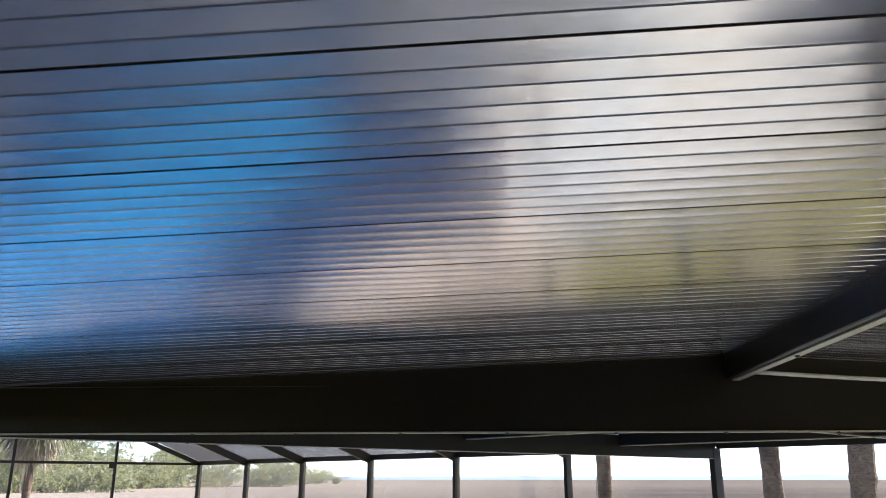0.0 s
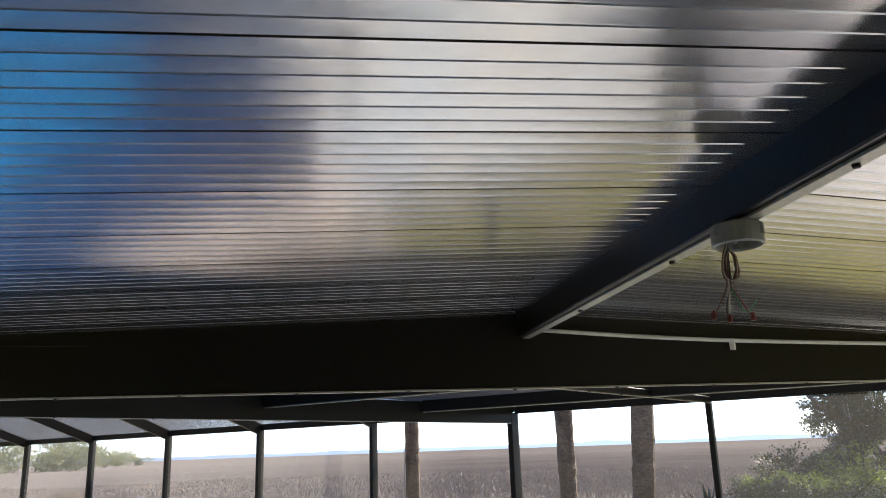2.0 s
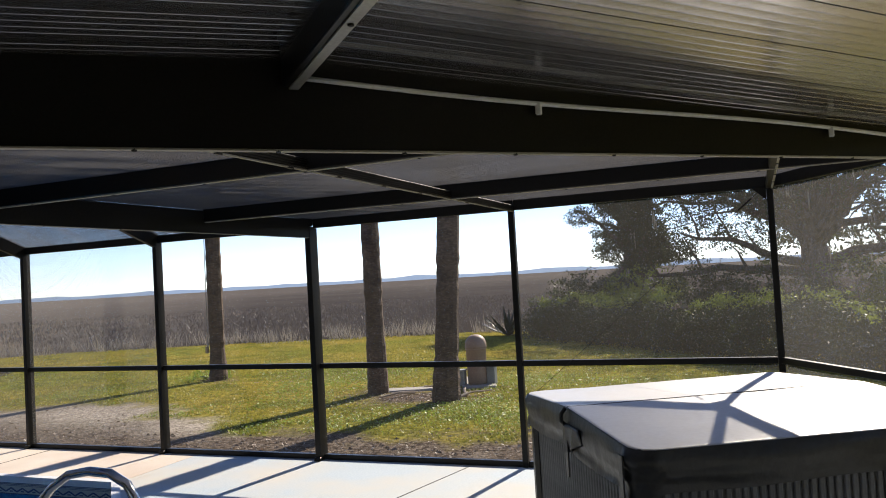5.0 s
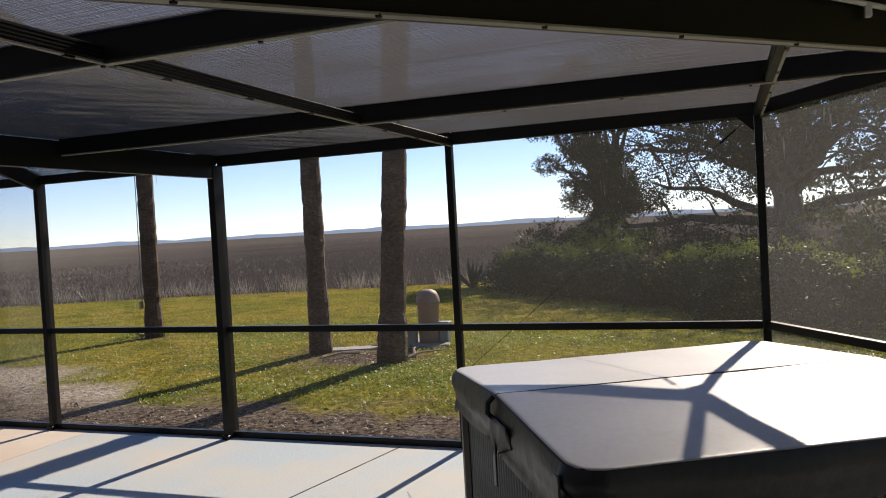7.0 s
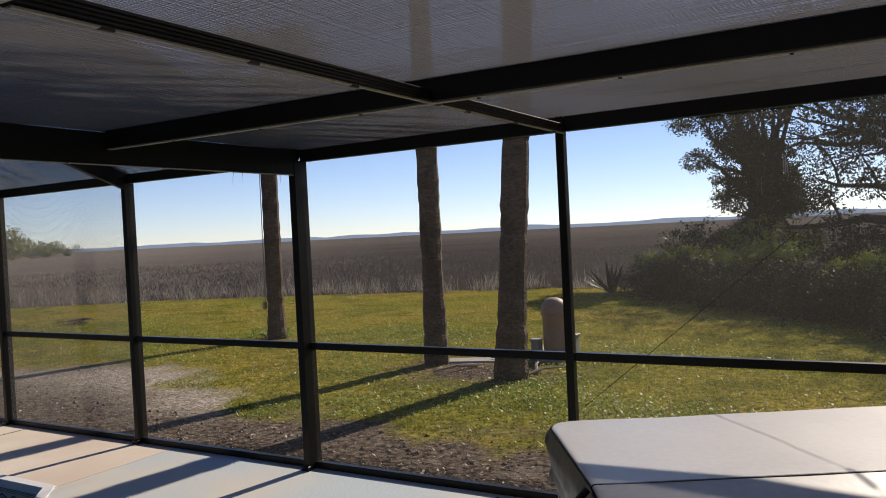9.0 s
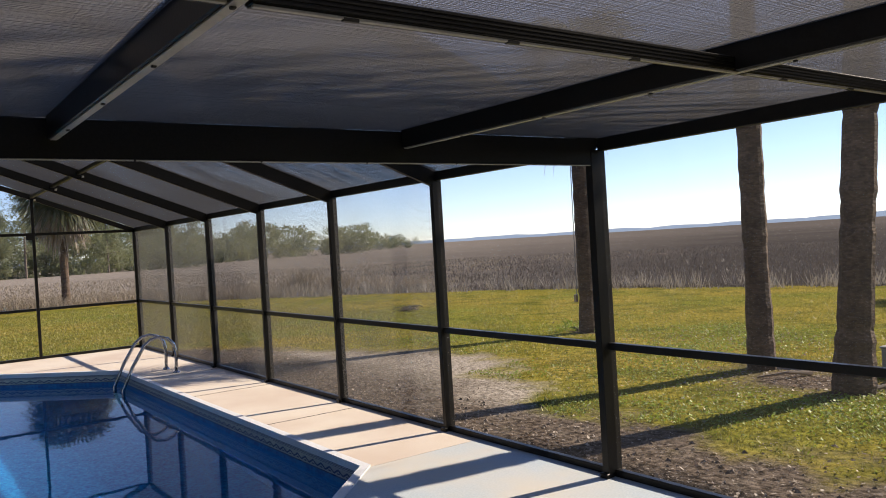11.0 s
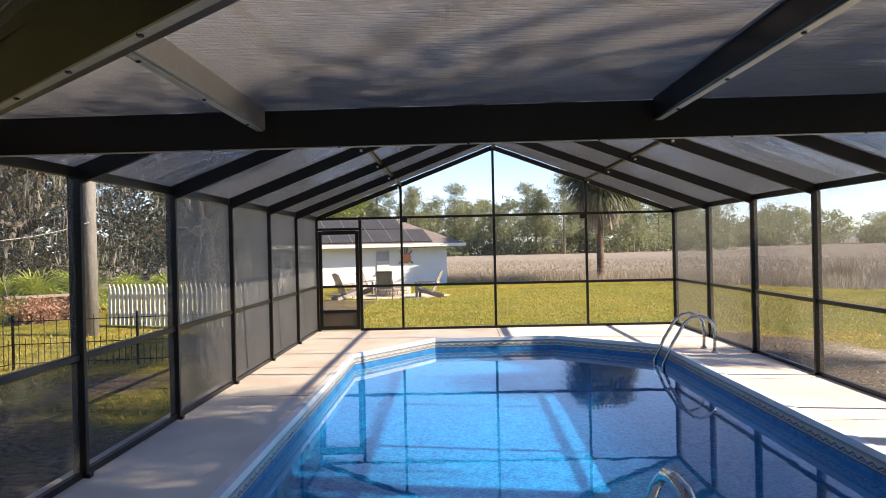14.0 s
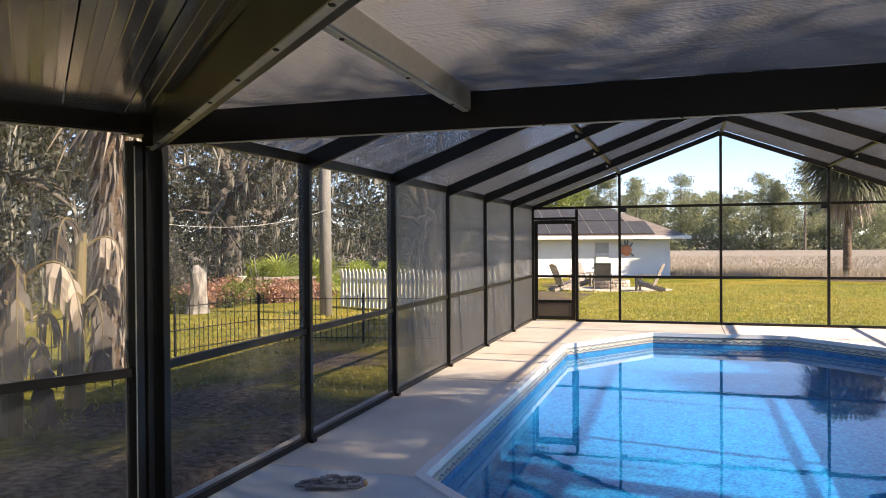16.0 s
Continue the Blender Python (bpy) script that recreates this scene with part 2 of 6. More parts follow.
def inset(loop, d):
    """The loop moved outwards by d (loops run clockwise or not)."""
    pts = [Vector((x, y)) for x, y in loop]
    area = sum(a.x * b.y - b.x * a.y for a, b in zip(pts, pts[1:] + pts[:1]))
    s = 1 if area > 0 else -1
    out = []
    for i, p in enumerate(pts):
        a, b = (p - pts[i - 1]).normalized(), (pts[(i + 1) % len(pts)] - p).normalized()
        na, nb = Vector((a.y, -a.x)) * s, Vector((b.y, -b.x)) * s
        k = (na + nb) / (1 + na.dot(nb))
        out.append(tuple(p + k * d))
    return out


def cut_y(loop, y0, keep_above):
    """The part of a convex loop above or below y0."""
    out = []
    for (ax, ay), (bx, by) in zip(loop, loop[1:] + loop[:1]):
        ina, inb = (ay >= y0) == keep_above, (by >= y0) == keep_above
        if ina:
            out.append((ax, ay))
        if ina != inb:
            t = (y0 - ay) / (by - ay)
            out.append((ax + t * (bx - ax), y0))
    return out


LIP = inset(POOL, 0.05)
up_hole, low_hole = cut_y(LIP, JOINT, True), cut_y(LIP, JOINT, False)
# the tan deck wraps the pool on three sides; the pale patio lies south of the joint
xa, xb = XL - 0.18, XR + 0.14
i0 = min(range(len(up_hole)), key=lambda i: (round(up_hole[i][1], 3), up_hole[i][0]))
ring = up_hole[i0:] + up_hole[:i0]
if abs(ring[1][1] - JOINT) < 1e-3:
    ring = [ring[0]] + ring[1:][::-1]
tan_outline = [(xa, JOINT), (xa, 15.72), (xb, 15.72), (xb, JOINT)] + ring[::-1]
deck = tagged(link_mesh("pool_deck", slab(tan_outline, -0.3, 0.0), TAN), "tan textured concrete pool deck with saw-cut joints", "deck", kind="structure")
j0 = min(range(len(low_hole)), key=lambda i: (-round(low_hole[i][1], 3), low_hole[i][0]))
ring2 = low_hole[j0:] + low_hole[:j0]
if abs(ring2[1][1] - JOINT) < 1e-3:
    ring2 = [ring2[0]] + ring2[1:][::-1]
south = CORNER + Vector((0.14, -0.14, 0))
patio_outline = [(xb, JOINT - 0.006), (xb, south.y), (HOUSE_R.x, HOUSE_R.y - 0.3), (HOUSE_L.x - 0.3, HOUSE_L.y), (xa, LY[0] - 0.05), (xa, JOINT - 0.006)]
patio_outline += [(x, min(y, JOINT - 0.006)) for x, y in ring2]
patio = tagged(link_mesh("patio_slab", slab(patio_outline, -0.3, 0.0), PALE), "pale grey-blue painted concrete patio slab", "patio", kind="structure")
# saw-cut joints in the deck
for p, q in (((3.53, 7.0), (4.55, 7.0)), ((3.53, 9.2), (4.55, 9.2)), ((3.53, 11.2), (4.55, 11.2)), ((-2.58, 8.7), (-1.52, 8.7)),
             ((-2.58, 10.8), (-1.52, 10.8)), ((0.98, 14.0), (0.98, 15.45)), ((3.2, 2.2), (4.55, 1.9))):
    part("joint", bar((*p, -0.001), (*q, -0.001), 0.012, 0.006, bevel=0), GROOVE, deck)
# coping: one piece a side
pool = thing("swimming_pool", "in-ground pool with blue vinyl liner and patterned tile band", "pool", kind="structure")
OUT, IN = inset(POOL, 0.06), inset(POOL, -0.015)
for i in range(len(POOL)):
    j = (i + 1) % len(POOL)
    part("coping", slab([OUT[i], OUT[j], IN[j], IN[i]], -0.05, 0.012), COPING, pool, "rounded pale coping strip")


def liner_material():
    m, n, l, p = nodes_of("vinyl_liner")
    tc, vo, no = n.new("ShaderNodeTexCoord"), n.new("ShaderNodeTexVoronoi"), n.new("ShaderNodeTexNoise")
    vo.inputs["Scale"].default_value, no.inputs["Scale"].default_value, no.inputs["Detail"].default_value = 26, 9, 8
    r = n.new("ShaderNodeValToRGB")
    e = r.color_ramp.elements
    e[0].position, e[0].color, e[1].position, e[1].color = 0.30, (0.002, 0.047, 0.215, 1), 0.82, (0.007, 0.21, 0.43, 1)
    mx = n.new("ShaderNodeMath")
    mx.operation = "MULTIPLY"
    l.new(tc.outputs["Object"], vo.inputs[0]), l.new(tc.outputs["Object"], no.inputs[0])
    add = n.new("ShaderNodeMath")
    l.new(vo.outputs[0], add.inputs[0]), l.new(no.outputs[0], add.inputs[1]), l.new(add.outputs[0], mx.inputs[0])
    mx.inputs[1].default_value = 0.62
    l.new(mx.outputs[0], r.inputs[0]), l.new(r.outputs[0], p.inputs["Base Color"])
    p.inputs["Roughness"].default_value = 0.5
    return m


LINER = liner_material()
WATER_Z = -0.205
bm = bmesh.new()
top = [bm.verts.new((x, y, -0.05)) for x, y in POOL]
floor_pts = inset(POOL, -0.05)
bot = [bm.verts.new((x, y, -1.25)) for x, y in floor_pts]
for i in range(len(POOL)):
    j = (i + 1) % len(POOL)
    bm.faces.new((top[i], top[j], bot[j], bot[i]))
bmesh.ops.triangle_fill(bm, use_beauty=True, edges=[bm.edges.get((bot[i], bot[(i + 1) % len(bot)])) for i in range(len(bot))])
bmesh.ops.recalc_face_normals(bm, faces=bm.faces)
part("liner", bm, LINER, pool, "mottled blue vinyl liner")
BAND = surf("tile_band", (0.50, 0.475, 0.37), (0.62, 0.59, 0.47), 3, 0.35, 0, 0.05, 70, (0.40, 0.40, 0.36), 0.5)
BAND_BLUE = surf("tile_band_blue", (0.03, 0.06, 0.15), (0.05, 0.09, 0.2), 5, 0.3, 0, 0.03, 70)
band_in, motif_in = inset(POOL, -0.006), inset(POOL, -0.010)
BAND_TOP, BAND_LOW = -0.05, -0.165
for i in range(len(POOL)):
    j = (i + 1) % len(POOL)
    a, b = Vector((*band_in[i], 0)), Vector((*band_in[j], 0))
    bm = bmesh.new()
    up = Vector((0, 0, 1))
    bm.faces.new([bm.verts.new(v) for v in (a + up * BAND_LOW, b + up * BAND_LOW, b + up * BAND_TOP, a + up * BAND_TOP)])
    part("tile_band", bm, BAND, pool, "cream and blue patterned waterline band")
    # wave motif: a zigzag of small blue bars between two border lines
    a, b = Vector((*motif_in[i], 0)), Vector((*motif_in[j], 0))
    d, length = (b - a).normalized(), (b - a).length
    bm = bmesh.new()

    def strip(p, q, w):
        s = (q - p).normalized()
        n = Vector((-d.y * s.z, d.x * s.z, 0)) + up * (s.dot(d)) - d * s.z
        n = (up * s.dot(d) - d * s.z).normalized() * w / 2
        bm.faces.new([bm.verts.new(v) for v in (p - n, q - n, q + n, p + n)])

    for z, w in ((-0.055, 0.007), (-0.067, 0.006), (-0.080, 0.004), (-0.158, 0.011)):
        strip(a + up * z, b + up * z, w)
    k = max(1, int(length / 0.15))
    for c in range(k):
        p, q, r = a + d * (c * length / k), a + d * ((c + 0.5) * length / k), a + d * ((c + 1) * length / k)
        strip(p + up * -0.138, q + up * -0.102, 0.016)
        strip(q + up * -0.102, r + up * -0.138, 0.016)
        strip(q + up * -0.134 - d * 0.022, q + up * -0.134 + d * 0.022, 0.012)
    part("band_motif", bm, BAND_BLUE, pool, "dark blue wave motif")


def water_material():
    m, n, l, p = nodes_of("pool_water")
    p.inputs["Base Color"].default_value = (0.14, 0.79, 1.0, 1)
    p.inputs["Roughness"].default_value, p.inputs["IOR"].default_value = 0.0, 1.33
    p.inputs["Transmission Weight"].default_value = 1.0
    p.inputs["Specular Tint"].default_value = (0.42, 0.78, 1.0, 1)
    tc, no, n2, b = n.new("ShaderNodeTexCoord"), n.new("ShaderNodeTexNoise"), n.new("ShaderNodeTexNoise"), n.new("ShaderNodeBump")
    no.inputs["Scale"].default_value, no.inputs["Detail"].default_value = 1.6, 3
    n2.inputs["Scale"].default_value = 7.0
    ad = n.new("ShaderNodeMath")
    ad.operation = "MULTIPLY_ADD"
    ad.inputs[1].default_value = 0.25
    l.new(tc.outputs["Object"], no.inputs[0]), l.new(tc.outputs["Object"], n2.inputs[0])
    l.new(n2.outputs[0], ad.inputs[0]), l.new(no.outputs[0], ad.inputs[2]), l.new(ad.outputs[0], b.inputs["Height"])
    b.inputs["Strength"].default_value, b.inputs["Distance"].default_value = 0.045, 0.02
    l.new(b.outputs[0], p.inputs["Normal"])
    return m


bm = bmesh.new()
bm.faces.new([bm.verts.new((x, y, WATER_Z)) for x, y in POOL])
if bm.faces[:][0].normal.z < 0:
    bmesh.ops.reverse_faces(bm, faces=bm.faces)
bm.normal_update()
for fc in bm.faces:
    if fc.normal.z < 0:
        fc.normal_flip()
water = part("water", bm, water_material(), pool, "calm clear blue water")
water.visible_shadow = False

# ---- structure: the screen enclosure ----


def screen(name_parent, corners, strands, mat=SCREEN, spacing=0.008, depth=0.0018, both=False):
    """A screen panel over 3 or 4 corners, woven of upright strands that stand a little out of its plane.
    strands: the direction of the strands."""
    c = [Vector(p) for p in corners]
    n = (c[1] - c[0]).cross(c[2] - c[0]).normalized()
    s = Vector(strands).normalized()
    verts, faces = [tuple(p) for p in c], [tuple(range(len(c)))]
    o = n * depth / 2
    jit = random.Random(len(name_parent.children))
    for across in [s.cross(n).normalized()] + ([s] if both else []):
        lo, hi = min(p.dot(across) for p in c), max(p.dot(across) for p in c)
        k = int((hi - lo) / spacing)
        for i in range(1, k):
            a = lo + (hi - lo) * (i + (jit.uniform(-0.4, 0.4) if both else 0)) / k
            hits = []
            for p, q in zip(c, c[1:] + c[:1]):
                da, db = p.dot(across) - a, q.dot(across) - a
                if (da < 0) != (db < 0):
                    hits.append(p.lerp(q, da / (da - db)))
            if len(hits) == 2:
                b = len(verts)
                verts += [tuple(hits[0] - o), tuple(hits[1] - o), tuple(hits[1] + o), tuple(hits[0] + o)]
                faces.append((b, b + 1, b + 2, b + 3))
    ob = raw("screen", verts, faces, [mat, ROOF_STRAND if both else WEST_STRAND if mat in (WEST_SCREEN, DARK_SCREEN) else STRAND], name_parent)
    idx = [0] + [1] * (len(faces) - 1)
    ob.data.polygons.foreach_set("material_index", idx)
    ob.visible_shadow = both          # the thin wall mesh lets the sun through
    return ob


def side_wall(name, x, ys, label, inward):
    w = thing(name, label, "screen wall", kind="structure")
    for i, y in enumerate(ys):
        thick = 0.05 if i else 0.06
        deep = 0.10 if i else 0.14
        part("post", box(deep, thick, EAVE, Matrix.Translation((x + inward * (deep / 2 - 0.05), y, EAVE / 2))), BRONZE, w)
        part("foot_bracket", box(0.03, 0.07, 0.035, Matrix.Translation((x + inward * (deep - 0.04), y, 0.0175)), 0.004), BRONZE, w)
    for a, b in zip(ys, ys[1:]):
        part("rail", bar((x, a + 0.027, 0.91), (x, b - 0.027, 0.91), 0.05, 0.05), BRONZE, w)
        part("bottom_rail", bar((x, a + 0.027, 0.025), (x, b - 0.027, 0.025), 0.05, 0.05), BRONZE, w)
        part("eave_beam", bar((x, a + 0.027, EAVE + 0.02), (x, b - 0.027, EAVE + 0.02), 0.05, 0.08), BRONZE, w)
        weave = 0.0021 if inward > 0 else 0.0015
        gap = 9.0 if a < (5 if inward < 0 else 7.4) else 0.008     # too near to tell the strands apart at a slant
        screen(w, [(x, a, 0.05), (x, b, 0.05), (x, b, 0.885), (x, a, 0.885)], (0, 0, 1), DARK_SCREEN if inward > 0 else CLEAR_SCREEN if gap > 1 else SCREEN, gap, weave)
        screen(w, [(x, a, 0.935), (x, b, 0.935), (x, b, EAVE - 0.02), (x, a, EAVE - 0.02)], (0, 0, 1), WEST_SCREEN if inward > 0 else CLEAR_SCREEN if gap > 1 else SCREEN, gap, weave)
    return w


wall_west = side_wall("wall_west", XL, LY, "dark bronze aluminium framed insect screen wall", 1)
wall_east = side_wall("wall_east", XR, RY, "dark bronze aluminium framed insect screen wall facing the marsh", -1)
# the nearer stretch of the east wall
SEY = [CORNER.y, 1.39, RY[0]]
for y in SEY[:2]:
    part("post", box(0.06, 0.05, EAVE + 0.08, Matrix.Translation((XR - 0.01, y, EAVE / 2 + 0.04))), BRONZE, wall_east)
for a, b in zip(SEY, SEY[1:]):
    part("rail", bar((XR, a + 0.027, 0.91), (XR, b - 0.027, 0.91), 0.05, 0.05), BRONZE, wall_east)
    part("bottom_rail", bar((XR, a + 0.027, 0.025), (XR, b - 0.027, 0.025), 0.05, 0.05), BRONZE, wall_east)
    part("eave_beam", bar((XR, a + 0.027, EAVE + 0.035), (XR, b - 0.027, EAVE + 0.035), 0.05, 0.09), BRONZE, wall_east)
    screen(wall_east, [(XR, a, 0.05), (XR, b, 0.05), (XR, b, 0.885), (XR, a, 0.885)], (0, 0, 1), HAZED_SCREEN if a < 0 else CLEAR_SCREEN, 9.0)
    screen(wall_east, [(XR, a, 0.935), (XR, b, 0.935), (XR, b, EAVE), (XR, a, EAVE)], (0, 0, 1), HAZED_SCREEN if a < 0 else CLEAR_SCREEN, 9.0)
part("brace_cable", tube([(XR - 0.04, -0.66, 2.24), (XR - 0.04, 1.30, 0.62)], 0.0018, 6), BRONZE, wall_east, "thin steel brace cable")
part("turnbuckle", tube([(XR - 0.04, -0.60, 2.19), (XR - 0.04, -0.50, 2.107)], 0.007, 6), BRONZE, wall_east)
bm = bmesh.new()
tri = [bm.verts.new((XR - 0.034, y, z)) for y, z in ((-0.712, 2.27), (-0.61, 2.27), (-0.712, 2.17))]
bm.faces.new(tri)
for v in bmesh.ops.extrude_face_region(bm, geom=list(bm.faces))["geom"]:
    if isinstance(v, bmesh.types.BMVert):
        v.co.x -= 0.006
bmesh.ops.recalc_face_normals(bm, faces=bm.faces)
part("corner_gusset", bm, BRONZE, wall_east)


def angled_wall(name, start, d, length, bays, label, top=EAVE, mat=SCREEN, low=None):
    w = thing(name, label, "screen wall", kind="structure")
    for i in range(bays + 1):
        p = start + d * (length * i / bays)
        if i:
            part("post", box(0.05, 0.06, top, along(p, p + d) @ Matrix.Translation((-0.5, 0, top / 2))), BRONZE, w)
    for i in range(bays):
        a, b = start + d * (length * i / bays), start + d * (length * (i + 1) / bays)
        for nm, z, h in (("rail", 0.91, 0.05), ("bottom_rail", 0.025, 0.05), ("eave_beam", top + 0.035, 0.09)):
            part(nm, bar(a + d * 0.03 + Vector((0, 0, z)), b - d * 0.03 + Vector((0, 0, z)), 0.05, h), BRONZE, w)
        for z0, z1 in ((0.05, 0.885), (0.935, top)):
            screen(w, [a + Vector((0, 0, z0)), b + Vector((0, 0, z0)), b + Vector((0, 0, z1)), a + Vector((0, 0, z1))], (0, 0, 1), low if z0 < 0.5 and low else mat, 9.0)
    return w


wall_south = angled_wall("wall_south", CORNER, SDIR, 8.1, 4, "dark bronze framed insect screen wall behind the hot tub", EAVE, HAZY_SCREEN)
PORCH_W = Vector((XL, LY[0] - 0.16, 0))
wall_porch = angled_wall("wall_porch", PORCH_W, WDIR, 6.5, 3, "dark bronze framed insect screen wall beside the porch", 2.25, PORCH_SCREEN, DARK_SCREEN)
part("header", bar(PORCH_W + WDIR * 0.05 + Vector((0, 0, 2.315)), PORCH_W + WDIR * 6.4 + Vector((0, 0, 2.315)), 0.07, 0.13), BRONZE, wall_porch, "deep dark bronze header")
part("post", box(0.07, 0.07, 2.2, Matrix.Translation((XL, LY[0] - 0.16, 1.1))), BRONZE, wall_porch)
for dx in (-0.036, 0.036):
    part("edge_trim", box(0.006, 0.006, 2.15, Matrix.Translation((XL + dx, LY[0] - 0.198, 1.09)), 0.001), TRIM, wall_porch, "thin pale edge strip")
part("downspout", box(0.05, 0.05, 2.2, Matrix.Translation((XL + 0.02, LY[0] - 0.085, 1.1))), BRONZE, wall_porch, "bronze channel")
part("corner_cap", box(0.16, 0.24, 0.20, Matrix.Translation((XL - 0.02, LY[0] - 0.02, 2.34)), 0.006), BRONZE, wall_porch)
# house wall that closes the porch
STUCCO = surf("stucco", (0.55, 0.50, 0.42), (0.62, 0.57, 0.48), 1.2, 0.85, 0, 0.3, 50)
house_wall = tagged(link_mesh("wall_house", bar(HOUSE_L - U * 1.2 + Vector((0, 0, 1.5)), HOUSE_R + U * 1.2 + Vector((0, 0, 1.5)), 0.2, 3.0), STUCCO), "plain beige stucco wall of the main house", "wall", kind="structure")

# the north end wall with its gable
wall_north = thing("wall_north", "dark bronze framed gable-end screen wall", "screen wall", kind="structure")
YN = LY[-1]
GX = [XL, -1.74, -0.90, MID, 2.84, XR]


def roof_z(x):
    return PEAK - (PEAK - EAVE) * abs(x - MID) / (XR - MID) if x > MID else PEAK - (PEAK - EAVE) * abs(x - MID) / (MID - XL)


for x in GX[2:5]:
    part("post", box(0.05, 0.05, roof_z(x) - 0.03, Matrix.Translation((x, YN, (roof_z(x) - 0.03) / 2))), BRONZE, wall_north)
for a, b in zip(GX[2:], GX[3:]):
    for nm, z in (("bottom_rail", 0.025), ("rail", 0.905), ("eave_rail", 2.28)):
        part(nm, bar((a + 0.026, YN, z), (b - 0.026, YN, z), 0.05, 0.05), BRONZE, wall_north)
    screen(wall_north, [(a, YN, 0.05), (b, YN, 0.05), (b, YN, 0.88), (a, YN, 0.88)], (0, 0, 1), spacing=0.016)
    screen(wall_north, [(a, YN, 0.93), (b, YN, 0.93), (b, YN, 2.255), (a, YN, 2.255)], (0, 0, 1), spacing=0.016)
    top = [(b, YN, roof_z(b) - 0.04), (a, YN, roof_z(a) - 0.04)]
    screen(wall_north, [(a, YN, 2.305), (b, YN, 2.305)] + [t for t in top if t[2] > 2.32], (0, 0, 1), spacing=0.016)
part("eave_rail", bar((XL + 0.05, YN, 2.28), (-0.926, YN, 2.28), 0.05, 0.05), BRONZE, wall_north)
part("rail", bar((-1.71, YN, 0.905), (-0.926, YN, 0.905), 0.05, 0.05), BRONZE, wall_north)
part("bottom_rail", bar((-1.71, YN, 0.025), (-0.926, YN, 0.025), 0.05, 0.05), BRONZE, wall_north)
part("post", box(0.06, 0.05, 2.25, Matrix.Translation((-1.74, YN, 1.125))), BRONZE, wall_north)
screen(wall_north, [(-1.71, YN, 0.05), (-0.9, YN, 0.05), (-0.9, YN, 0.88), (-1.71, YN, 0.88)], (0, 0, 1), spacing=0.016)
screen(wall_north, [(-1.71, YN, 0.93), (-0.9, YN, 0.93), (-0.9, YN, 2.255), (-1.71, YN, 2.255)], (0, 0, 1), spacing=0.016)
screen(wall_north, [(XL, YN, 2.305), (-0.9, YN, 2.305), (-0.9, YN, roof_z(-0.9) - 0.04)], (0, 0, 1), spacing=0.016)
for x in (-0.9, 2.84):
    part("corner_gusset", box(0.14, 0.012, 0.1, Matrix.Translation((x + (0.06 if x < 0 else -0.06), YN - 0.032, 2.23)), 0.004), BRONZE, wall_north)
# screen door
door = thing("door_1", "closed bronze screen door with a solid kick panel", "door", kind="structure")
for x in (-2.56, -1.81):
    part("stile", box(0.07, 0.04, 2.0, Matrix.Translation((x, YN, 1.03))), BRONZE, door)
for z, h in ((2.0, 0.08), (0.905, 0.05), (0.40, 0.06), (0.065, 0.07)):
    part("door_rail", bar((-2.524, YN, z), (-1.846, YN, z), 0.036, h), BRONZE, door)
part("transom", bar((-2.62, YN, 2.07), (-1.77, YN, 2.07), 0.05, 0.05), BRONZE, door)
part("kick_panel", box(0.68, 0.015, 0.27, Matrix.Translation((-2.185, YN, 0.235)), 0.003), surf("brown_panel", (0.055, 0.042, 0.032), (0.07, 0.054, 0.04), 3, 0.5, 0, 0.03), door, "solid brown kick panel")
part("door_handle", box(0.02, 0.06, 0.14, Matrix.Translation((-1.83, YN - 0.05, 1.0)), 0.006), BRONZE, door)
screen(door, [(-2.52, YN, 0.43), (-1.85, YN, 0.43), (-1.85, YN, 0.88), (-2.52, YN, 0.88)], (0, 0, 1), spacing=0.016)
screen(door, [(-2.52, YN, 0.93), (-1.85, YN, 0.93), (-1.85, YN, 1.96), (-2.52, YN, 1.96)], (0, 0, 1), spacing=0.016)
screen(door, [(-2.62, YN, 2.1), (-1.77, YN, 2.1), (-1.77, YN, 2.255), (-2.62, YN, 2.255)], (0, 0, 1), spacing=0.016)

# ---- structure: the gabled screen roof over the pool ----
gable = thing("screen_roof", "gabled insect screen roof on dark bronze rafters", "roof", kind="structure")
RH = 0.15
for i, (yl, yr) in enumerate(zip(LY, RY)):
    if i == 0:
        continue
    ym = (yl + yr) / 2
    for (x0, y0), side in (((XL, yl), -1), ((XR, yr), 1)):
        p, q = Vector((x0 - side * 0.0, y0, EAVE + 0.0)), Vector((MID, ym, PEAK))
        dz = Vector((0, 0, -0.005))
        part("rafter", bar(p + dz, q + dz, 0.05, RH if i < 6 else 0.09), BRONZE, gable)
    part("ridge_clip", box(0.12, 0.06, 0.10, Matrix.Translation((MID, ym, PEAK - 0.02)), 0.004), BRONZE, gable)
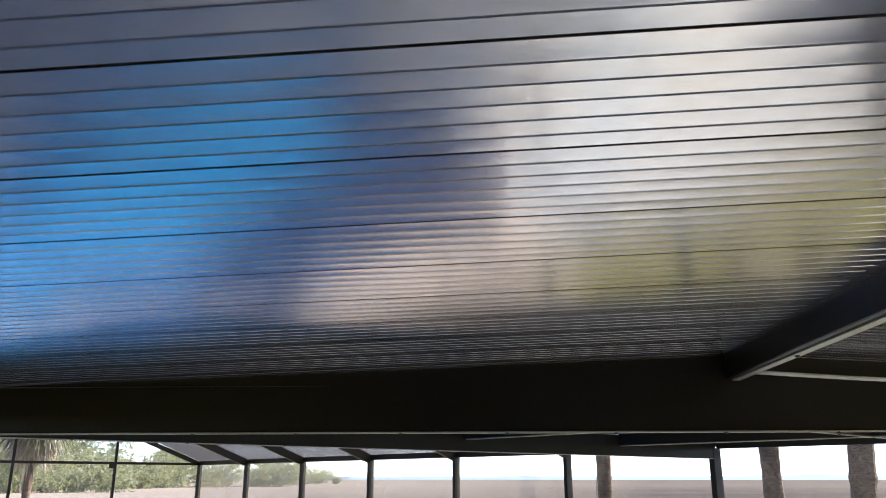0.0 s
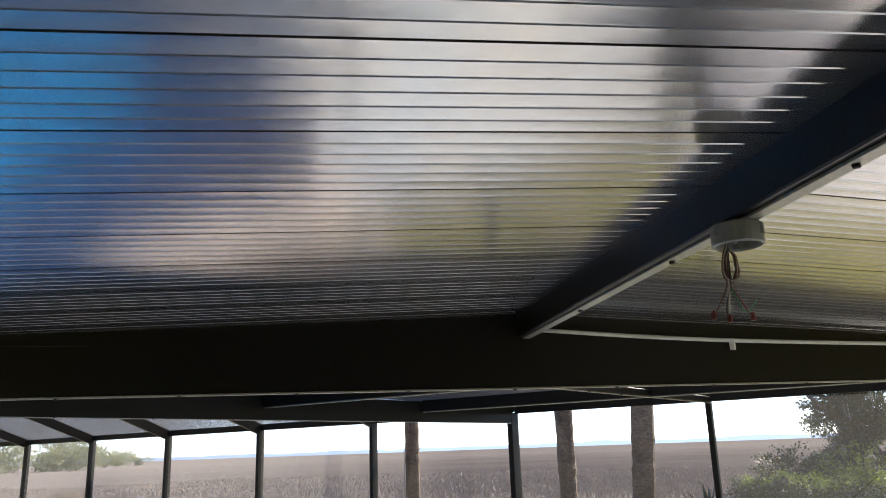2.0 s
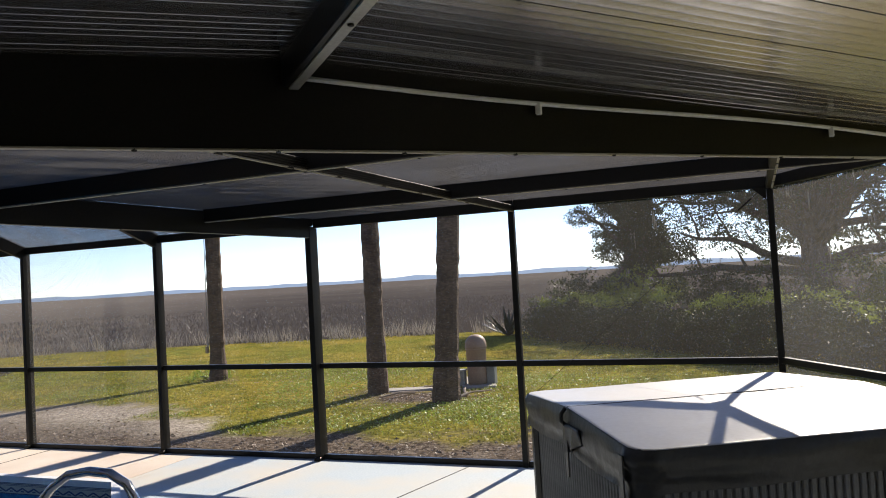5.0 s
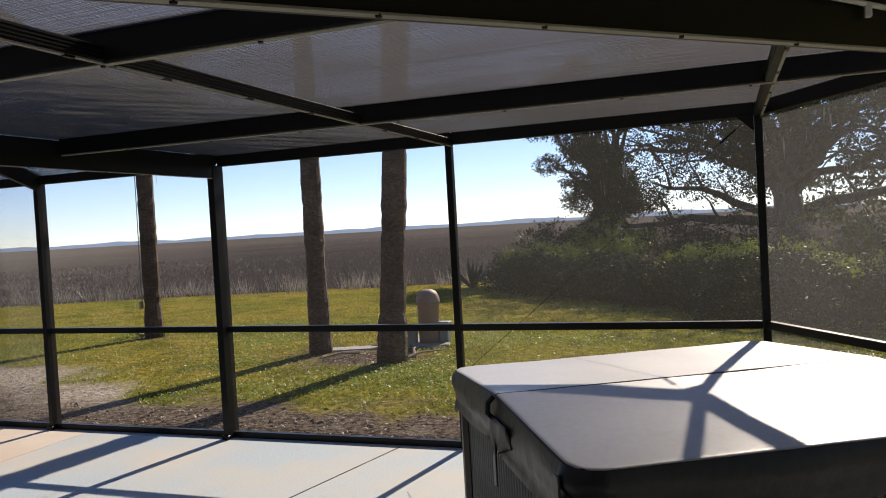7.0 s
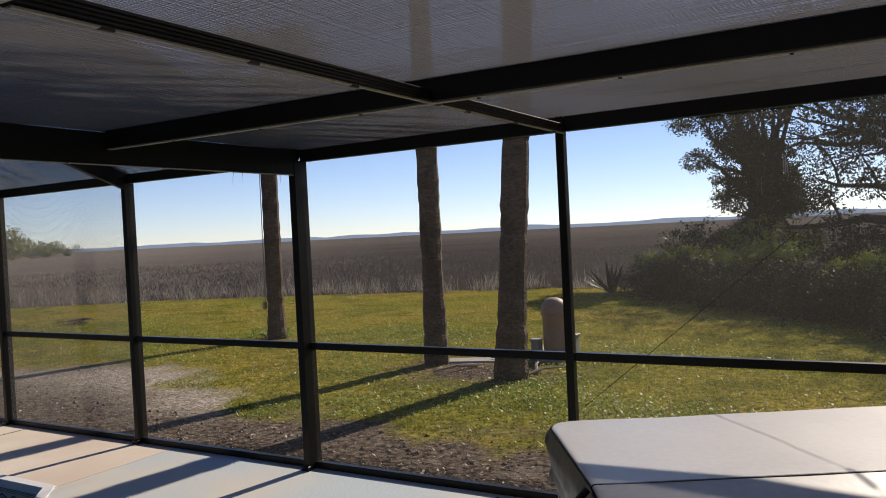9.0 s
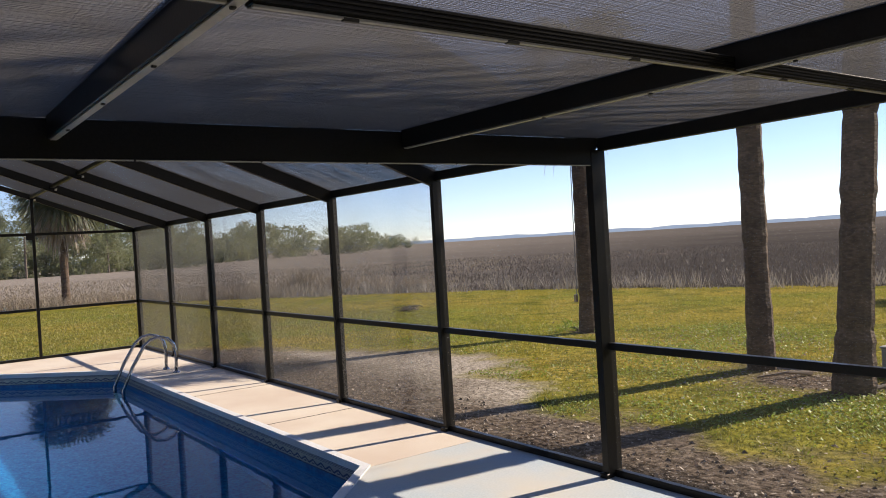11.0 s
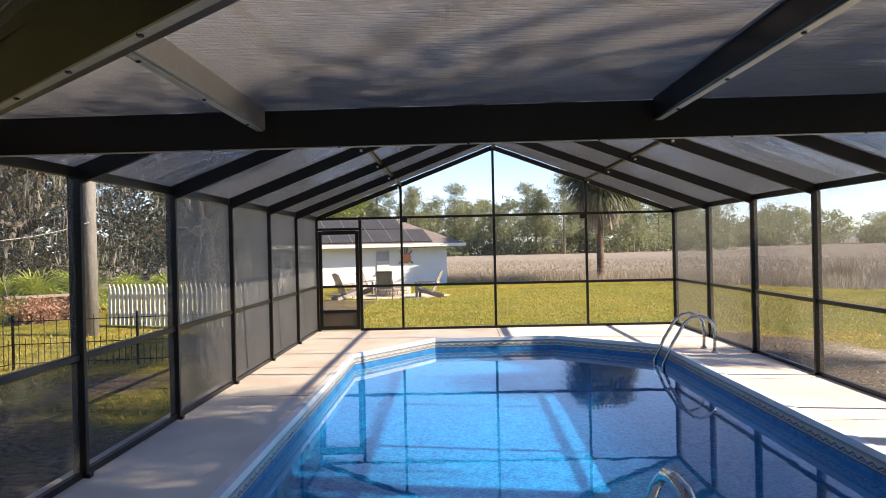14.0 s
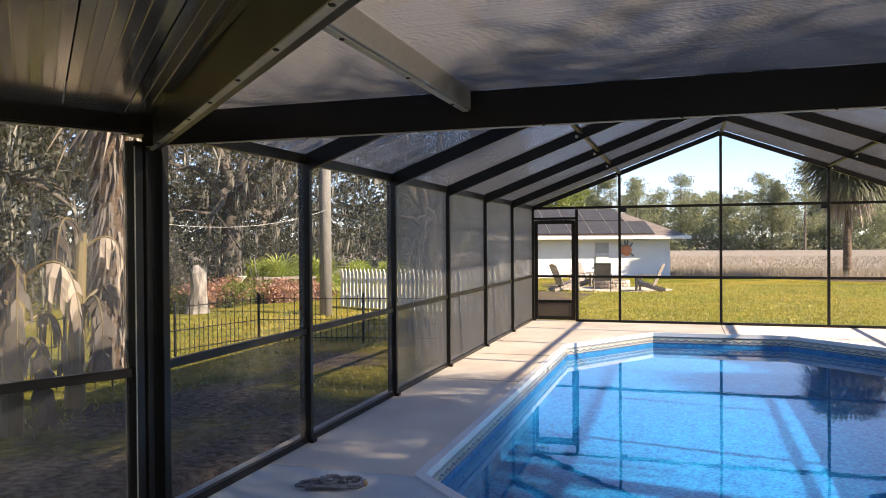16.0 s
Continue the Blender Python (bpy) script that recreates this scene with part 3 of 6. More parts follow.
for i in range(6):
    yl0, yl1, yr0, yr1 = LY[i], LY[i + 1], RY[i], RY[i + 1]
    m0, m1 = (yl0 + yr0) / 2, (yl1 + yr1) / 2
    zt = 0.055
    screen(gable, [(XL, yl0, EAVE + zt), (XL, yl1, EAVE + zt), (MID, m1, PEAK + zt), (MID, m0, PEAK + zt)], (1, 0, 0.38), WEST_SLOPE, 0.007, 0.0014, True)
    screen(gable, [(XR, yr0, EAVE + zt), (XR, yr1, EAVE + zt), (MID, m1, PEAK + zt), (MID, m0, PEAK + zt)], (1, 0, -0.38), GABLE_SCREEN, 0.007, 0.0022, True)
    for x, yy0, yy1 in ((-0.9, yl0 * 0.5 + m0 * 0.5, yl1 * 0.5 + m1 * 0.5), (2.84, (yr0 + m0) / 2, (yr1 + m1) / 2)):
        part("purlin", bar((x, yy0 + 0.03, roof_z(x) + 0.005), (x, yy1 - 0.03, roof_z(x) + 0.005), 0.05, 0.05), BRONZE, gable)
        part("purlin_clip", box(0.03, 0.05, 0.03, Matrix.Translation((x + (0.05 if x > 0 else -0.05), yy1 - 0.05, roof_z(x) - 0.05)), 0.004), TRIM, gable)
    part("ridge_beam", bar((MID, m0 + 0.03, PEAK), (MID, m1 - 0.03, PEAK), 0.05, 0.06), BRONZE, gable)
# the tie beam at the gable's south end
CB0, CB1 = Vector((XL, 3.60, 0)), Vector((XR, RY[0], 0))
tie = thing("tie_beam", "deep dark bronze beam spanning the pool enclosure", "beam", kind="structure")
part("beam", bar(CB0 + Vector((0.04, 0, 2.264)), CB1 + Vector((-0.04, 0, 2.264)), 0.05, 0.182), BRONZE, tie)
# light along the beam's bottom edge, put in as a paler strip
part("trim_lip", bar(CB0 + Vector((0.06, -0.024, 2.171)), CB1 + Vector((-0.1, -0.024, 2.171)), 0.014, 0.006, bevel=0.001), TRIM, tie, "aluminium bottom lip, its lit edge put in as a pale tone")
for x in np.arange(-2.2, 4.4, 0.62):
    y = 3.60 + (RY[0] - 3.60) * (x - XL) / (XR - XL)
    part("screw_head", box(0.012, 0.01, 0.012, Matrix.Translation((x, y - 0.03, 2.173)), 0.003), GROOVE, tie)
for (x0, y0), side in (((XL, LY[0]), -1), ((XR, RY[0]), 1)):
    part("rafter", bar((x0, y0, EAVE + 0.06), (MID, 3.53, PEAK), 0.05, 0.12), BRONZE, gable)
screen(gable, [(XL + 0.2, 3.59, 2.37), (XR - 0.2, 3.47, 2.37), (MID, 3.53, PEAK - 0.05)], (0, 0, 1), SCREEN, 0.02)

# ---- structure: the level screen roof between the tie beam and the porch ----
flat = thing("level_screen_roof", "level insect screen roof on dark bronze beams", "roof", kind="structure")
FZ = 2.318


def edge_y(x):
    return EDGE - x


def wall_se_y(x):
    t = (CORNER.x - x) / -SDIR.x
    return CORNER.y + SDIR.y * t


def tie_y(x):
    return 3.60 + (RY[0] - 3.60) * (x - XL) / (XR - XL)


FX = [-0.72, 1.18, 3.02]                                 # rafters; the east one runs a little askew
FSKEW = [0.0, 0.02, 0.16]
for x, sk in zip(FX, FSKEW):
    xs_ = x + sk
    y0, y1 = max(edge_y(xs_), wall_se_y(xs_)) + 0.04, tie_y(x) - 0.03
    part("rafter", bar((xs_, y0, FZ), (x, y1, FZ), 0.05, 0.115), SUNLIT_BRONZE if x < 0 else BRONZE, flat)
    part("trim_lip", bar((xs_, y0, FZ - 0.060), (x, y1 - 0.005, FZ - 0.060), 0.03, 0.006, bevel=0.001), TRIM, flat, "aluminium bottom lip, its lit edge put in as a pale tone")
    for y in np.arange(y0 + 0.3, y1, 0.6):
        part("screw_head", box(0.014, 0.014, 0.008, Matrix.Translation((x + sk * (y1 - y) / (y1 - y0), y, FZ - 0.065)), 0.002), GROOVE, flat)
PZ = FZ - 0.03
for y, xs in ((1.38, (edge_y(1.38) + 0.05, 1.20, 3.11, XR)), (CORNER.y, (2.05, 3.18, XR))):
    for a, b in zip(xs, xs[1:]):
        part("purlin", bar((a + 0.03, y, PZ), (b - 0.03, y, PZ), 0.046, 0.054), BRONZE, flat)
        for k in range(4):
            for side in (-1, 1):
                part("flute", bar((a + 0.03, y + side * 0.0245, PZ - 0.018 + k * 0.012), (b - 0.03, y + side * 0.0245, PZ - 0.018 + k * 0.012), 0.004, 0.005, bevel=0), BRONZE, flat)
        part("trim_lip", bar((a + 0.03, y - 0.016, PZ - 0.031), (b - 0.03, y - 0.016, PZ - 0.031), 0.014, 0.007, bevel=0.001), TRIM, flat, "aluminium bottom lip, its lit edge put in as a pale tone")
        for x in np.arange(a + 0.28, b - 0.1, 0.52):
            part("spline_clip", box(0.045, 0.016, 0.010, Matrix.Translation((x, y - 0.016, PZ - 0.033)), 0.002), BRONZE, flat)
FT = FZ + 0.043
xs = [XL, -0.72, 1.19, 3.10, XR]
for a, b in zip(xs, xs[1:]):
    ya, yb = max(edge_y(a), wall_se_y(a)), max(edge_y(b), wall_se_y(b))
    ya = min(ya, tie_y(a) - 0.01)
    screen(flat, [(a, ya, FT), (b, yb, FT), (b, tie_y(b), FT), (a, tie_y(a), FT)], (1, 0.0, 0), LEVEL_SCREEN, 0.007, 0.0018, True)

# ---- structure: the porch's pan roof ----
porch_roof = thing("porch_roof", "low gabled solid porch roof of glossy ribbed metal pans", "roof", kind="structure")
U0, U1, VD = -4.25, 4.1, 6.9
RIB_ARCH = 0.00028


def pan_bm(u_from, u_to):
    """Glossy ribbed pans: 0.305 m wide and slightly arched, each with five shallow grooves, a deep joint between two."""
    bm = bmesh.new()
    pan, pitch = 0.305, 0.305 / 6
    prof = [(0.0, 0.0, 0)]
    start = 0.159 - pan
    while start < VD:
        prof += [(start, 0.030, 1), (start + 0.007, 0.030, 1), (start + 0.008, 0.0, 0)]
        for k in range(6):
            c = start + k * pitch
            if k:
                prof += [(c - 0.004, 0.0, 0), (c - 0.0015, 0.0016, 0), (c + 0.0015, 0.0016, 0), (c + 0.004, 0.0, 0)]
            prof += [(c + pitch * (0.12 + 0.76 * j / 6), 0.0, 0) for j in range(7)]
        prof.append((start + pan - 0.001, 0.0, 0))
        start += pan
    prof = [prof[0]] + [p for p in prof[1:] if p[0] > 0.004]
    cols = []
    for v, dz, dark in prof:
        q = ((v - 0.159) / pan) % 1.0
        w = (q * 6) % 1.0
        dz += RIB_ARCH * (1 - (2 * w - 1) ** 2)
        cols.append([bm.verts.new(porch(u, v, ceiling_z(u) + dz)) for u in (u_from, (u_from + u_to) / 2, u_to)])
    for i in range(len(prof) - 1):
        for k in range(2):
            f = bm.faces.new((cols[i][k], cols[i][k + 1], cols[i + 1][k + 1], cols[i + 1][k]))
            f.material_index = 1 if prof[i][2] and prof[i + 1][2] else 0
    bmesh.ops.recalc_face_normals(bm, faces=bm.faces)
    return bm


for nm, a, b in (("ceiling", U0, 0.0), ("ceiling", 0.0, U1)):
    tagged(link_mesh(nm, pan_bm(a, b), [CEIL, GROOVE]), "glossy grey ribbed metal pan ceiling with dark joints", "ceiling", kind="structure")
for a, b in ((U0 - 0.2, 0), (0, U1 + 0.3)):
    part("roof_deck", bar(porch((a + b) / 2, -0.12, ceiling_z((a + b) / 2) + 0.09), porch((a + b) / 2, VD, ceiling_z((a + b) / 2) + 0.09), abs(b - a), 0.06,
                          (0.062 * (1 if b <= 0 else -1) * -U.x, 0.062 * (1 if b <= 0 else -1) * -U.y, 1)), WHITE, porch_roof, "flat white insulated roof deck")
edge_beam = thing("edge_beam", "deep dark bronze beam along the porch roof's edge", "beam", kind="structure")
UE = 3.45
part("beam", bar(porch(-4.05, -0.02, 2.352), porch(UE, -0.02, 2.352), 0.06, 0.371), BRONZE, edge_beam)
part("trim_lip", bar(porch(-4.05, 0.005, 2.163), porch(UE, 0.005, 2.163), 0.03, 0.007, bevel=0.001), TRIM, edge_beam, "aluminium bottom lip, its lit edge put in as a pale tone")
for u in np.arange(-4.1, 3.2, 0.45):
    part("screw_head", box(0.014, 0.014, 0.01, Matrix.Translation(porch(u, 0.012, 2.159)), 0.002), GROOVE, edge_beam)
ridge_beam = thing("ridge_beam", "dark bronze beam under the porch roof's ridge", "beam", kind="structure")
part("beam", bar(porch(0, 0.01, 2.446), porch(0, VD, 2.446), 0.055, 0.135), BRONZE, ridge_beam)
part("trim_lip", bar(porch(0.012, 0.01, 2.375), porch(0.012, VD, 2.375), 0.034, 0.007, bevel=0.001), TRIM, ridge_beam, "aluminium bottom lip, its lit edge put in as a pale tone")
for v in np.arange(0.7, 5, 0.7):
    part("screw_head", box(0.014, 0.014, 0.01, Matrix.Translation(porch(0.012, v, 2.370)), 0.002), GROOVE, ridge_beam)

# ---- structure: ground ----
SHORE = [(-60, 47), (-8, 46), (2.5, 44), (10, 38.5), (16.5, 28), (20.5, 21), (22.5, 14.5), (24.5, 8.5), (26, 3), (30, -8), (60, -40)]


def shore_side(x, y):
    """Metres beyond the shore, towards the marsh (negative on the lawn), roughly."""
    best, sign = 1e9, -1
    for (ax, ay), (bx, by) in zip(SHORE, SHORE[1:]):
        dx, dy = bx - ax, by - ay
        t = max(0, min(1, ((x - ax) * dx + (y - ay) * dy) / (dx * dx + dy * dy)))
        px, py = ax + t * dx, ay + t * dy
        d = math.hypot(x - px, y - py)
        if d < best:
            best, sign = d, 1 if dx * (y - py) - dy * (x - px) > 0 else -1
    return best * sign


def in_deck(x, y, grow=0.0):
    if XL - 0.18 - grow <= x <= XR + 0.14 + grow and JOINT - 1.4 <= y <= 15.72 + grow:
        return True
    pts = [(XR + 0.14, 5), (XR + 0.14, CORNER.y - 0.14), (HOUSE_R.x, HOUSE_R.y - 0.3), (HOUSE_L.x - 0.3, HOUSE_L.y), (XL - 0.18, LY[0]), (XL - 0.18, 5)]
    inside = False
    for (ax, ay), (bx, by) in zip(pts, pts[1:] + pts[:1]):
        if (ay > y) != (by > y) and x < (bx - ax) * (y - ay) / (by - ay) + ax:
            inside = not inside
    return inside


def ground_z(x, y):
    d = math.hypot(max(0, XL - 0.2 - x, x - XR - 0.2), max(0, y - 15.7, -3 - y))
    z = -0.06 - 0.0125 * min(d, 34)
    z += 0.03 * noise.noise(Vector((x * 0.35, y * 0.35, 0))) * min(1, d / 2)
    return z


def dirt_amount(x, y):
    """Bare soil along the east wall and under the west side's trees."""
    if XR < x < 12 and -3 < y < 15:
        reach = 6.0 + 2.0 * math.exp(-((y - 9.3) / 2.6) ** 2) + 0.7 * noise.noise(Vector((x * 0.8, y * 0.8, 3)))
        if y > 13.5:
            reach -= (y - 13.5) * 0.8
        near = max(0, min(1, (reach + 0.45 + 0.5 * noise.noise(Vector((x * 2.1, y * 2.1, 8))) - x) / 0.9))
        palms = 0.95 * math.exp(-((x - 9.1) / 1.1) ** 2 - ((y - 4.6) / 1.2) ** 2) + 0.7 * math.exp(-((x - 11.19) / 0.5) ** 2 - ((y - 9.88) / 0.5) ** 2)
        return max(near, min(1, palms * (0.9 + 0.9 * noise.noise(Vector((x * 1.3, y * 1.3, 6))))))
    if x < XL:
        n = noise.noise(Vector((x * 0.5, y * 0.4, 7)))
        return max(0, min(1, 0.65 + 1.6 * n - 0.8 * max(0, XL - 2.0 - x)))
    return 0.0


def sand_amount(x, y):
    """Pale dry sand over the soil of the east side."""
    g = math.exp(-((x - 7.3) / 1.2) ** 2 - ((y - 8.6) / 2.1) ** 2) + 0.9 * math.exp(-((x - 6.4) / 0.6) ** 2 - ((y - 6.3) / 0.8) ** 2) + 0.8 * math.exp(-((x - 6.6) / 0.6) ** 2 - ((y - 11.8) / 1.3) ** 2)
    return max(0, min(1, 1.2 * g))


def sidelit_amount(x, y):
    """Light put into marsh colour: side-lit straw cordgrass north, backlit dark rush east, haze paler far out."""
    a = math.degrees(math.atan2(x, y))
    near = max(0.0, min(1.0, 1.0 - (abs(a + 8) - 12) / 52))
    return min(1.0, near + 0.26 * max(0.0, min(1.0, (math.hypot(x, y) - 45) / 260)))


def lines(lo, hi, near0, near1, step):
    out = list(np.arange(near0, near1 + 1e-6, step))
    s, v = step, near1
    while v < hi:
        s *= 1.25
        v += s
        out.append(min(v, hi))
    s, v = step, near0
    while v > lo:
        s *= 1.25
        v -= s
        out.insert(0, max(v, lo))
    return out


gx, gy = lines(-3800, 4200, -12, 26, 0.4), lines(-3800, 4200, -6, 40, 0.4)
verts, masks = [], []
for y in gy:
    for x in gx:
        if in_deck(x, y, -0.45):
            z = -3.0
        else:
            z = ground_z(x, y)
        verts.append((x, y, z))
        masks.append((max(0, min(1, 0.5 + shore_side(x, y) / 2.0)) if abs(x) < 80 and abs(y) < 80 else (1.0 if shore_side(x, y) > 0 else 0.0), dirt_amount(x, y), sidelit_amount(x, y) if shore_side(x, y) > -2 else sand_amount(x, y)))
nx = len(gx)
faces = [(j * nx + i, j * nx + i + 1, (j + 1) * nx + i + 1, (j + 1) * nx + i) for j in range(len(gy) - 1) for i in range(nx - 1)]


def ground_material():
    m, n, l, p = nodes_of("ground")
    at, sep = n.new("ShaderNodeAttribute"), n.new("ShaderNodeSeparateColor")
    at.attribute_name = "cover"
    l.new(at.outputs["Color"], sep.inputs[0])
    tc = n.new("ShaderNodeTexCoord")

    def noise_node(scale, detail=6, stretch=None):
        t = n.new("ShaderNodeTexNoise")
        t.inputs["Scale"].default_value, t.inputs["Detail"].default_value = scale, detail
        if stretch:
            mp = n.new("ShaderNodeMapping")
            mp.inputs["Scale"].default_value = stretch
            l.new(tc.outputs["Object"], mp.inputs[0]), l.new(mp.outputs[0], t.inputs[0])
        else:
            l.new(tc.outputs["Object"], t.inputs[0])
        return t.outputs[0]

    def ramp(src, stops):
        r = n.new("ShaderNodeValToRGB")
        el = r.color_ramp.elements
        for k, (pos, c) in enumerate(stops):
            e = el[k] if k < 2 else el.new(pos)
            e.position, e.color = pos, (*c, 1)
        l.new(src, r.inputs[0])
        return r.outputs[0]

    def mix(f, a, b):
        x = n.new("ShaderNodeMix")
        x.data_type = "RGBA"
        l.new(f, x.inputs[0]), l.new(a, x.inputs[6]), l.new(b, x.inputs[7])
        return x.outputs[2]

    def edge(mask, src, width=0.5):
        a, b = n.new("ShaderNodeMath"), n.new("ShaderNodeMapRange")
        a.operation = "ADD"
        l.new(mask, a.inputs[0]), l.new(src, a.inputs[1])
        b.inputs[1].default_value, b.inputs[2].default_value = 1.0 - width / 2, 1.0 + width / 2
        l.new(a.outputs[0], b.inputs[0])
        return b.outputs[0]

    grass = mix(ramp(noise_node(0.22), [(0.35, (0, 0, 0)), (0.65, (1, 1, 1))]),
                ramp(noise_node(9, 9), [(0.36, (0.055, 0.07, 0.009)), (0.64, (0.235, 0.235, 0.042))]),
                ramp(noise_node(11, 9), [(0.36, (0.105, 0.088, 0.018)), (0.64, (0.40, 0.30, 0.066))]))
    grass = mix(ramp(noise_node(1.15, 7), [(0.50, (0, 0, 0)), (0.64, (0.75, 0.75, 0.75))]), grass,
                ramp(noise_node(16, 9), [(0.36, (0.03, 0.042, 0.009)), (0.64, (0.12, 0.13, 0.028))]))
    soil = mix(edge(sep.outputs[2], noise_node(3.2, 10), 0.9),
               ramp(noise_node(14, 10), [(0.36, (0.042, 0.034, 0.028)), (0.64, (0.165, 0.133, 0.107))]),
               ramp(noise_node(20, 10), [(0.36, (0.19, 0.165, 0.135)), (0.64, (0.43, 0.385, 0.325))]))
    zone = n.new("ShaderNodeMath")
    zone.operation = "ADD"
    zone_shift = n.new("ShaderNodeMapRange")
    zone_shift.inputs[3].default_value, zone_shift.inputs[4].default_value = -0.14, 0.14
    l.new(noise_node(0.035, 7), zone_shift.inputs[0]), l.new(zone_shift.outputs[0], zone.inputs[0]), l.new(sep.outputs[2], zone.inputs[1])
    zone.use_clamp = True
    # side light, back light and far haze are put into these two tones
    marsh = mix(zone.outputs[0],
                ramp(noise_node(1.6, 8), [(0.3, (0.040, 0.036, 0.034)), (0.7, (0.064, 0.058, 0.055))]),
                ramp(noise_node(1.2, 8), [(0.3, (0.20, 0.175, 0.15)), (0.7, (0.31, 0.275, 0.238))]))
    c = mix(edge(sep.outputs[1], noise_node(2.6, 10), 0.6), grass, soil)
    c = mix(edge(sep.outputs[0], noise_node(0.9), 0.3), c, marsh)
    l.new(c, p.inputs["Base Color"])
    p.inputs["Roughness"].default_value = 0.95
    p.inputs["Specular IOR Level"].default_value = 0.0
    b = n.new("ShaderNodeBump")
    b.inputs["Strength"].default_value, b.inputs["Distance"].default_value = 0.7, 0.05
    l.new(noise_node(18, 10), b.inputs["Height"]), l.new(b.outputs[0], p.inputs["Normal"])
    return m


ground = tagged(raw("ground", verts, faces, ground_material()), "lawn with bare soil patches that ends at a brown marsh", "ground", kind="structure")
attr = ground.data.attributes.new("cover", "FLOAT_COLOR", "POINT")
attr.data.foreach_set("color", [c for a, b, d in masks for c in (a, b, d, 1.0)])
ground.data.polygons.foreach_set("use_smooth", [True] * len(ground.data.polygons))

# ---- plants: helpers ----
BARK = surf("oak_bark", (0.075, 0.062, 0.05), (0.15, 0.13, 0.11), 3, 0.9, 0, 0.8, 22, (0.05, 0.042, 0.034), 0.7, (1, 1, 0.3))
PALM_BARK = surf("palm_bark", (0.075, 0.047, 0.029), (0.15, 0.098, 0.063), 2, 0.9, 0, 0.9, 18, (0.045, 0.029, 0.019), 0.7, (1, 1, 2.2))
PINE_BARK = surf("pine_bark", (0.12, 0.09, 0.07), (0.2, 0.16, 0.13), 2, 0.9, 0, 0.5, 10)
GREY_LEAF = leafy("shaded_oak_leaf", (0.020, 0.022, 0.013), (0.052, 0.053, 0.032), (0.07, 0.075, 0.036), amount=0.2)
OAK_LEAF = leafy("oak_leaf", (0.022, 0.032, 0.017), (0.058, 0.072, 0.035), (0.08, 0.10, 0.035), amount=0.25)
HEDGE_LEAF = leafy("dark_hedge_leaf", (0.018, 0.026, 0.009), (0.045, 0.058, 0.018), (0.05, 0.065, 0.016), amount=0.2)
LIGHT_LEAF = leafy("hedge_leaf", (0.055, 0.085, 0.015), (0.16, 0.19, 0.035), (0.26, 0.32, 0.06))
# far pines: distance haze is put into these lightened needle colours
HAZY_PINE_LEAF = leafy("hazy_pine_needle", (0.10, 0.122, 0.066), (0.22, 0.236, 0.135), (0.3, 0.32, 0.17), amount=0.45)
MOSS = leafy("hanging_moss", (0.17, 0.165, 0.135), (0.33, 0.315, 0.26), (0.3, 0.29, 0.24))
PALM_LEAF = leafy("palm_frond", (0.035, 0.045, 0.02), (0.10, 0.105, 0.045), (0.14, 0.15, 0.055))
PALMETTO_LEAF = leafy("palmetto_leaf", (0.13, 0.18, 0.03), (0.34, 0.40, 0.09), (0.4, 0.46, 0.1))
BANANA_LEAF = leafy("shredded_banana_leaf", (0.035, 0.028, 0.022), (0.12, 0.098, 0.078), (0.10, 0.08, 0.06))
DEAD_LEAF = leafy("dead_frond", (0.19, 0.15, 0.115), (0.46, 0.39, 0.31), (0.4, 0.33, 0.25))
GRASS = leafy("grass_blade", (0.08, 0.105, 0.012), (0.44, 0.38, 0.085), (0.42, 0.38, 0.07), amount=0.25)
REED = leafy("marsh_reed", (0.050, 0.043, 0.040), (0.066, 0.058, 0.053), (0.085, 0.072, 0.064), amount=0.4)
STRAW = leafy("straw_cordgrass", (0.25, 0.205, 0.148), (0.32, 0.268, 0.2), (0.28, 0.225, 0.15), amount=0.25)
PALE_REED = leafy("pale_reed", (0.16, 0.14, 0.12), (0.36, 0.33, 0.285), (0.3, 0.27, 0.22))
WEED = leafy("lawn_weed", (0.07, 0.13, 0.015), (0.25, 0.34, 0.05), (0.33, 0.43, 0.06), amount=0.3)
LITTER = leafy("leaf_litter", (0.10, 0.07, 0.048), (0.52, 0.45, 0.37), (0.2, 0.14, 0.1))


def quads(centres, a, b):
    """Quads about centres with half-axes a and b, as vertex and face lists."""
    n = len(centres)
    v = np.empty((n, 4, 3))
    v[:, 0], v[:, 1], v[:, 2], v[:, 3] = centres - a, centres - b * 0.75, centres + a, centres + b * 0.75
    return v.reshape(-1, 3).tolist(), np.arange(4 * n).reshape(-1, 4).tolist()


